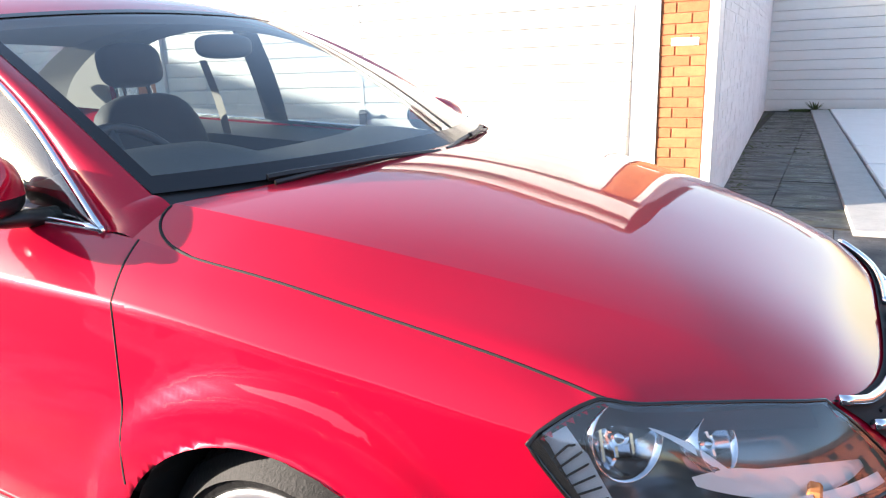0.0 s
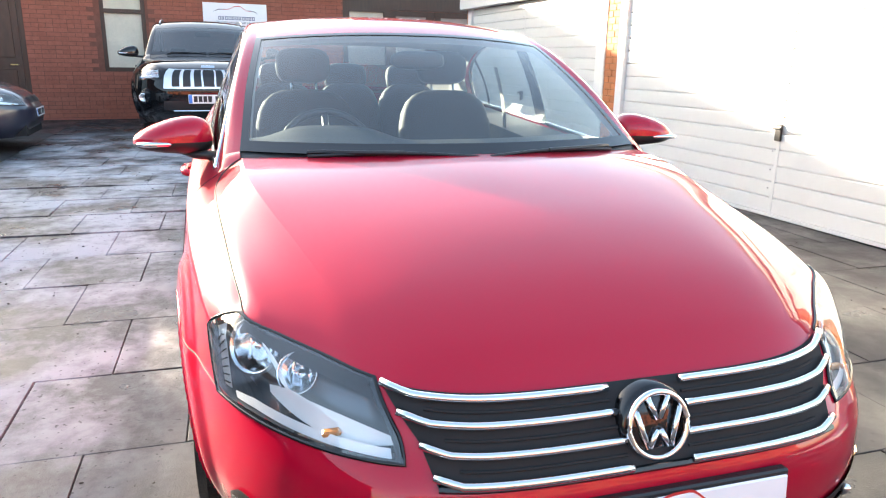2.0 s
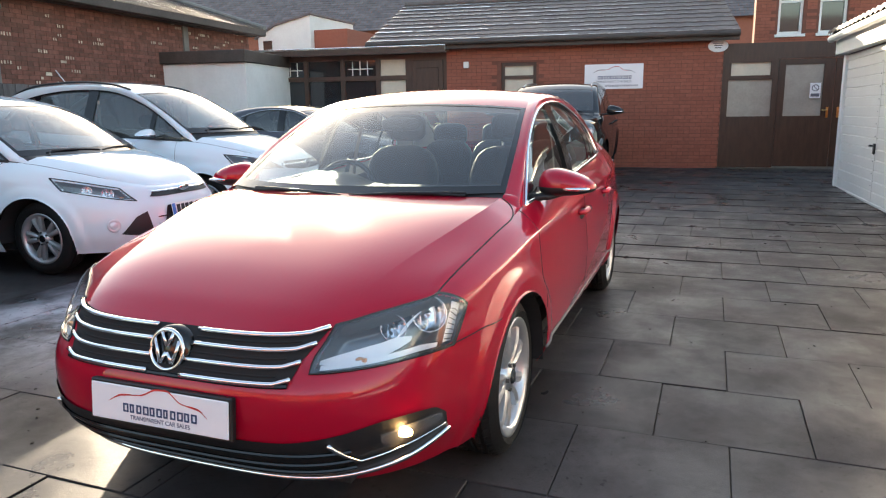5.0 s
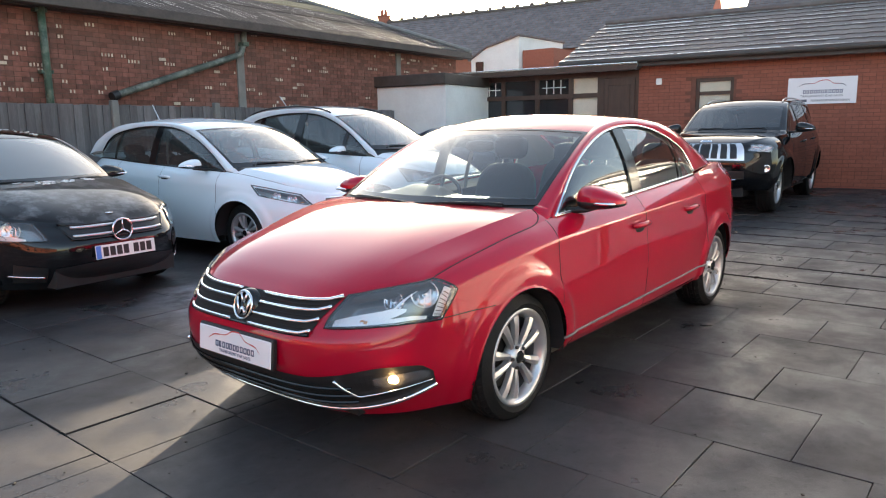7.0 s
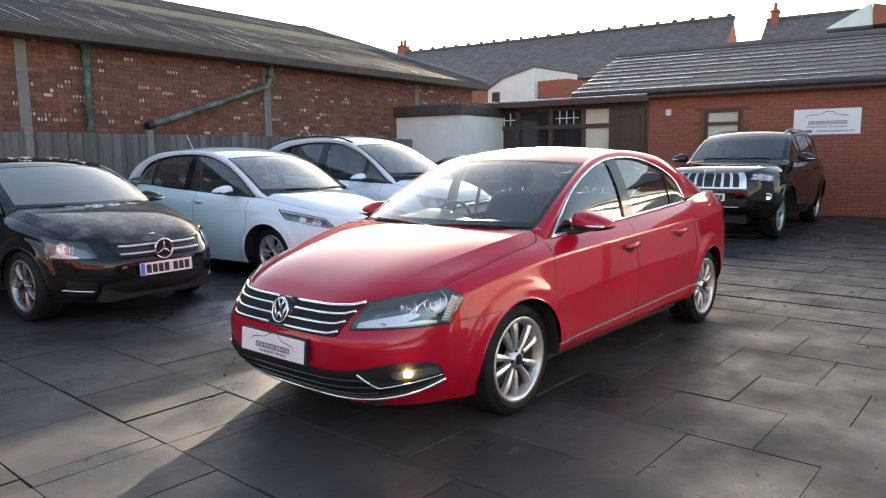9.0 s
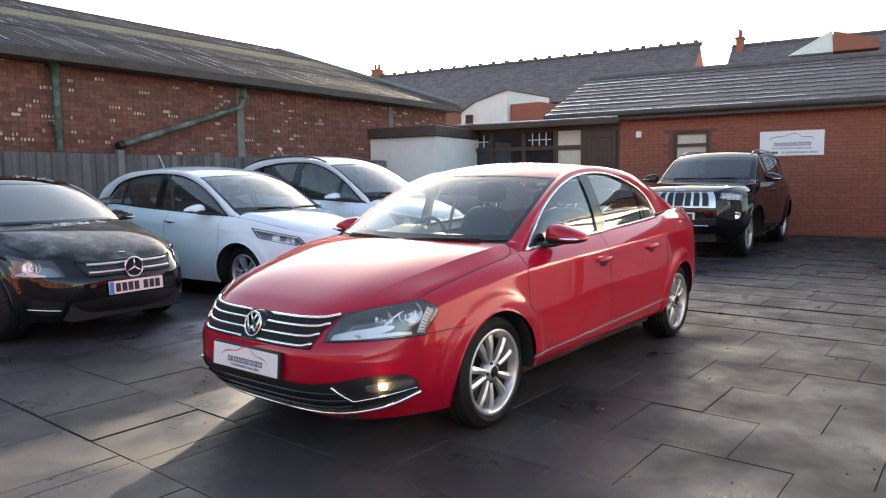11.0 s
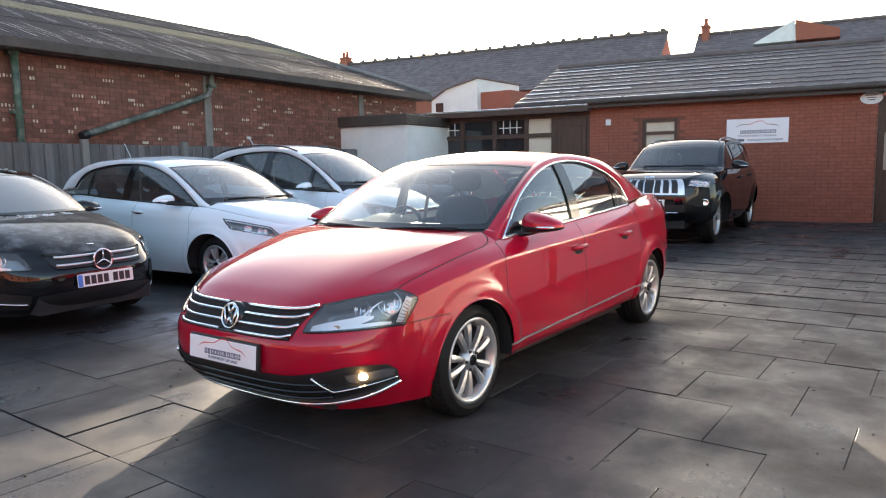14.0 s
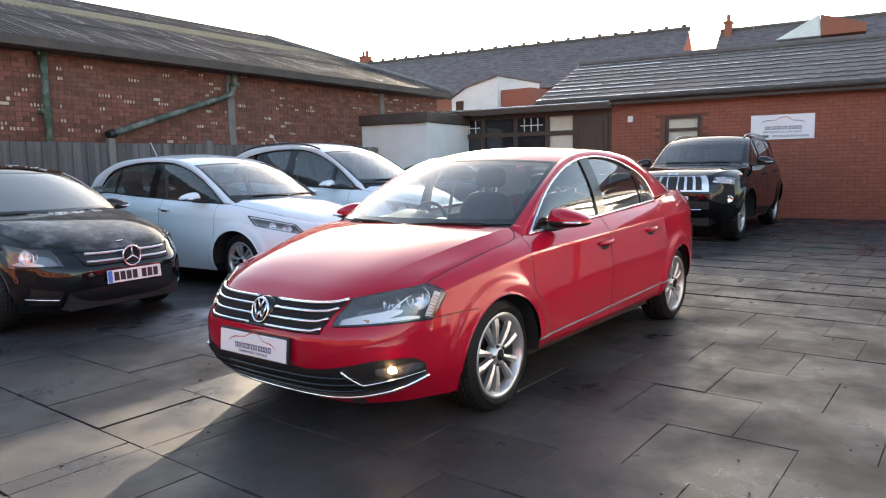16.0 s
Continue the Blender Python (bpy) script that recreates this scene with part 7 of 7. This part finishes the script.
COUPE = scaled(RED, 0.965, 0.972, 0.99, group="cars parked along the fence", alloy=M_ALLOY_SHADED, paint=M_PAINT_BLACK, bonnet_mat=M_PAINT_BLOTCHED, bumper_z=0.58, axles=(1.38, -1.38), wheel_r=0.316, glass=M_GLASS_DARK, screen_glass=M_GLASS_FROST, side_glass=M_GLASS_DARK, chrome_trim=0, spokes=14, pairs=0.11, spoke_w=(0.010, 0.016), square=3.9, seat_x=-0.2,
               headlight=[(2.07, 0.50, 0.545), (1.74, 0.82, 0.575), (1.60, 0.775, 0.765), (1.96, 0.56, 0.70)], bowls=[(0.55, 0.45, 0.068)], lamp_strips=[(0.35, 0.12, 0.97, 0.14, 0.16)], amber=None, lamp_kink=None, lamp_mat=M_LAMP_GREY, hood=None, bonnet_turn=0.0)
coupe, MS, m_bonnet, m_top = car("coupe_car", "black saloon with pale-blotched bonnet and misted windscreen", COUPE, parked(1.29, -3.03, 95.0, 2.25))
grille = new("grille")
grille.parent = coupe
a, b = MS.find(2.20, 0.40, 0.535)[0], MS.find(2.12, 0.47, 0.665)[0]
part("backing", MS.patch([(-a, 0.63), (a, 0.63), (b, 0.93), (-b, 0.93)], 40, 6, 0.005), M_BLACK, grille)
for v in (0.69, 0.86):
    part("grille_bar", tube([MS.off(-a + 2 * a * i / 30, v, 0.012) for i in range(31)], 0.013, 8), M_SATIN, grille, smooth=True)
part("surround", tube([MS.off(q[0], q[1], 0.008) for q in [(-a + 2 * a * i / 20, 0.63) for i in range(21)] + [(b - 2 * b * i / 20, 0.93) for i in range(21)]], 0.008, 6, closed=True), M_GLOSSBLACK, grille, smooth=True)
bd = part("badge", tube([(2.235, 0.086 * math.cos(q), 0.615 + 0.086 * math.sin(q)) for q in np.linspace(0, math.tau, 36, endpoint=False)], 0.008, 8, closed=True), M_CHROME, coupe, smooth=True)
bm = bmesh.new()
for k in range(3):
    q = math.pi / 2 + k * math.tau / 3
    tube([(2.237, 0, 0.615), (2.237, 0.083 * math.cos(q), 0.615 + 0.083 * math.sin(q))], [0.012, 0.003], 6, bm)
part("spokes", bm, M_CHROME, bd, smooth=True)
part("disc", lathe([(0.0, 0.0), (0.082, -0.002)], 30, m=pose(2.225, 0, 0.615, 0, 0, -90)), M_DARK, bd)
part("bonnet_badge", ellipsoid(bmesh.new(), m_bonnet(0.93, 0.5, 0.004), (0.03, 0.03, 0.006)), M_CHROME, coupe, smooth=True)
number_plate(coupe, pose(2.264, 0, 0.455, 0, -4, 0))
s1 = MS.find(1.92, 0.80, 0.33)[0]
part("intake", MS.band(-s1 * 0.62, s1 * 0.62, lambda f: 0.24, lambda f: 0.36 + 0.03 * math.sin(math.pi * f), 40, 5, 0.005), M_BLACK, coupe)
for sg in (1, -1):
    part("intake", MS.band(sg * 0.68 * s1, sg * s1, lambda f: 0.25, lambda f: 0.37 + 0.03 * f, 12, 5, 0.005), M_BLACK, coupe)
    part("bright_strip", tube(MS.rule(sg * 0.7 * s1, sg * 1.05 * s1, lambda f: 0.30 + 0.012 * f, 14, 0.014), 0.007, 8), M_CHROME, coupe, smooth=True)

fr_ = random.Random(12)
for k in range(16):
    w, t = 0.5 + fr_.gauss(0.05, 0.14), 0.05 + abs(fr_.gauss(0, 0.08))
    frost = bmesh.new()
    for q in range(5):
        p = m_bonnet(min(0.6, t + fr_.gauss(0, 0.015)), min(0.95, max(0.05, w + fr_.gauss(0, 0.012))), 0.003)
        bmesh.ops.create_icosphere(frost, subdivisions=1, radius=fr_.uniform(0.008, 0.02), matrix=Matrix.Translation(p) @ Matrix.Diagonal((1.3, 1, 0.3, 1)))
    part("frost_patch", frost, M_FROSTY, coupe, "white frost left on the bonnet", smooth=True)

for k in range(22):
    frost = bmesh.new()
    w, t = fr_.uniform(0.15, 0.85), fr_.uniform(0.33, 0.60)
    for q in range(4):
        p = m_top(t + fr_.gauss(0, 0.012), min(0.95, max(0.05, w + fr_.gauss(0, 0.02))), 0.003)
        bmesh.ops.create_icosphere(frost, subdivisions=1, radius=fr_.uniform(0.006, 0.018), matrix=Matrix.Translation(p) @ Matrix.Diagonal((1.4, 1, 0.3, 1)))
    part("frost_patch", frost, M_FROSTY, coupe, "white frost left on the roof", smooth=True)

SALOON = scaled(RED, 0.97, 1.0, 0.97, group="cars parked along the fence", paint=M_PAINT_BLUE, glass=M_GLASS_DARK, side_glass=M_GLASS_DARK, chrome_trim=0.006, spokes=12, pairs=0.11, axles=(1.40, -1.40), lamp_strips=[(0.1, 0.2, 0.9, 0.2, 0.1)], square=4.0, hood=None, bonnet_turn=0.0)
blue_saloon, BS, b_bonnet, b_top = car("saloon_car", "dark blue saloon with bright alloy wheels, parked nose out", SALOON, parked(-7.35, -3.15, 93.5, 2.23))
blanks(blue_saloon, BS, [(((2.24, 0.5, 0.24), (2.25, 0.45, 0.36)), True)])
for sg in (1, -1):
    part("grille_half", BS.patch([(sg * 0.006, 0.74), (sg * 0.05, 0.74), (sg * 0.055, 0.95), (sg * 0.006, 0.95)], 8, 6, 0.010), M_BLACK, blue_saloon)
number_plate(blue_saloon, pose(2.25, 0, 0.47, 0, -4, 0))

SUV = dict(
    paint=M_PAINT_BLACK, glass=M_GLASS_DARK, square=5.6, axles=(1.4575, -1.4575), wheel_r=0.385, arch_r=0.43, rim_r=0.265, tyre_w=0.25, track=0.845, flare=0.03, inner=0.78, spokes=5, spoke_w=(0.045, 0.06),
    rails=[
        dict(front=2.20, rear=2.34, half=[(-2.4, 0.80), (0, 0.87), (1.9, 0.86), (2.3, 0.80)], z=[(-2.4, 0.42), (0, 0.33), (1.6, 0.34), (2.3, 0.37)]),
        dict(front=2.33, rear=2.42, half=[(-2.4, 0.88), (0, 0.94), (1.7, 0.94), (2.35, 0.88)], z=[(-2.4, 0.55), (0, 0.46), (2.3, 0.50)]),
        dict(front=2.36, rear=2.44, half=[(-2.4, 0.90), (0, 0.965), (1.7, 0.965), (2.35, 0.88)], z=[(-2.4, 0.82), (0, 0.76), (2.3, 0.72)]),
        dict(front=2.33, rear=2.40, half=[(-2.4, 0.88), (0, 0.945), (1.6, 0.945), (2.3, 0.86)], z=[(-2.4, 1.06), (0, 1.0), (1.5, 0.97), (2.3, 0.90)]),
        dict(front=2.25, rear=2.32, half=[(-2.3, 0.76), (-1.4, 0.82), (0, 0.84), (0.9, 0.83), (1.4, 0.80), (2.2, 0.75)], z=[(-2.3, 1.22), (-0.8, 1.19), (0.4, 1.16), (1.0, 1.14), (1.6, 1.11), (2.1, 1.06), (2.25, 1.02)]),
    ],
    seams=(1.95, 1.05, 0.05, -0.98, -2.1), panels=("front_bumper", "front_wing", "front_door", "rear_door", "rear_wing", "rear_bumper"),
    bonnet_corner=(2.08, 0.68, 1.06), cowl=(1.02, 0.13), bonnet_z=[(1.0, 1.20), (1.5, 1.18), (2.0, 1.12), (2.2, 1.06), (2.26, 1.03)], crease=(0.75, 0.72), crease_drop=(0.25, 0.25),
    roof_edge=[(0.95, 0.73, 1.20), (0.66, 0.70, 1.40), (0.36, 0.66, 1.58), (0.0, 0.63, 1.67), (-0.8, 0.62, 1.69), (-1.6, 0.63, 1.65), (-2.0, 0.66, 1.45), (-2.2, 0.68, 1.26)],
    arch=[(0.86, 1.17), (0.60, 1.36), (0.32, 1.52), (0.0, 1.60), (-0.8, 1.62), (-1.5, 1.58), (-1.85, 1.45), (-2.05, 1.27)],
    crown_x=[0.14, 0.12, 0.10, 0.05, 0.0, -0.05, -0.06, -0.06], crown_z=[0.0, 0.01, 0.025, 0.04, 0.05, 0.04, 0.02, 0.01], tumble=0.36, glass_ends=(2 / 7, 5.2 / 7),
    panes=(0.84, -0.05, -1.05, -2.02), pillars=[(0.0, -0.12), (-1.02, -1.14)],
    deck_corner=0.95, deck_crown=0.0, wipers=[(-0.5, 0.02, 0.0), (0.55, 0.06, 0.0)], mirror=(0.66, 1.03, 1.22), mirror_size=(0.09, 0.14, 0.10), handles=(0.16, -0.80), handle_v=0.78,
    headlight=[(2.25, 0.56, 0.90), (2.02, 0.89, 0.90), (1.93, 0.88, 1.03), (2.21, 0.585, 1.035)], bowls=[(0.3, 0.5, 0.055), (0.7, 0.5, 0.05)], lamp_strips=[(0.05, 0.85, 0.95, 0.85, 0.1)], amber=None, lamp_mat=M_LAMP_SILVER, seat_x=-0.1, dash_dz=0.2,
)
suv, JS, j_bonnet, j_top = car("off_roader", "large black off-roader with seven-slot bright grille", SUV, parked(-6.33, -0.95, 2.8, 2.36))
jg = new("grille")
jg.parent = suv
a = JS.find(2.28, 0.52, 0.92)[0]
part("surround", JS.band(-a, a, lambda f: 0.79, lambda f: 1.035, 50, 6, 0.010), M_BRIGHT, jg, "bright chrome grille surround", smooth=True)
for k in range(7):
    m0 = a * (-0.86 + 1.72 * (k + 0.16) / 7)
    m1 = a * (-0.86 + 1.72 * (k + 0.84) / 7)
    part("slot", JS.band(m0, m1, lambda f: 0.815, lambda f: 1.012, 4, 4, 0.014), M_BLACK, jg)
part("badge_bar", boxed(0.0, 0.005, -0.08, 0.08, -0.018, 0.018, 0.002), M_CHROME, suv).matrix_local = pose(2.285, 0, 1.062, 0, -35, 0)
number_plate(suv, pose(2.395, 0, 0.665, 0, -3, 0))
part("intake", JS.band(-a, a, lambda f: 0.53, lambda f: 0.64, 40, 4, 0.006), M_BLACK, suv)
part("bright_strip", tube(JS.rule(-a * 0.8, a * 0.8, lambda f: 0.52, 20, 0.012), 0.010, 8), M_CHROME, suv)
for sg in (1, -1):
    q = JS.find(2.15, 0.82, 0.68)
    p = JS.off(sg * q[0], q[1], 0.010)
    part("fog_lamp", lathe([(0.0, 0.006), (0.04, 0.004), (0.05, 0.012), (0.055, 0.0)], 24, m=Matrix.Translation(p) @ pose(0, 0, 0, 0, 0, -90 + sg * 20)), M_LAMP_SILVER, suv, smooth=True)
    part("roof_rail", tube([j_top(t, 0.5 + sg * 0.46) + Vector((0, 0, 0.010 + 0.022 * math.sin(math.pi * (t - 0.36) / 0.38)**0.6)) for t in np.linspace(0.361, 0.739, 24)], 0.012, 8), M_SATIN, suv, smooth=True)
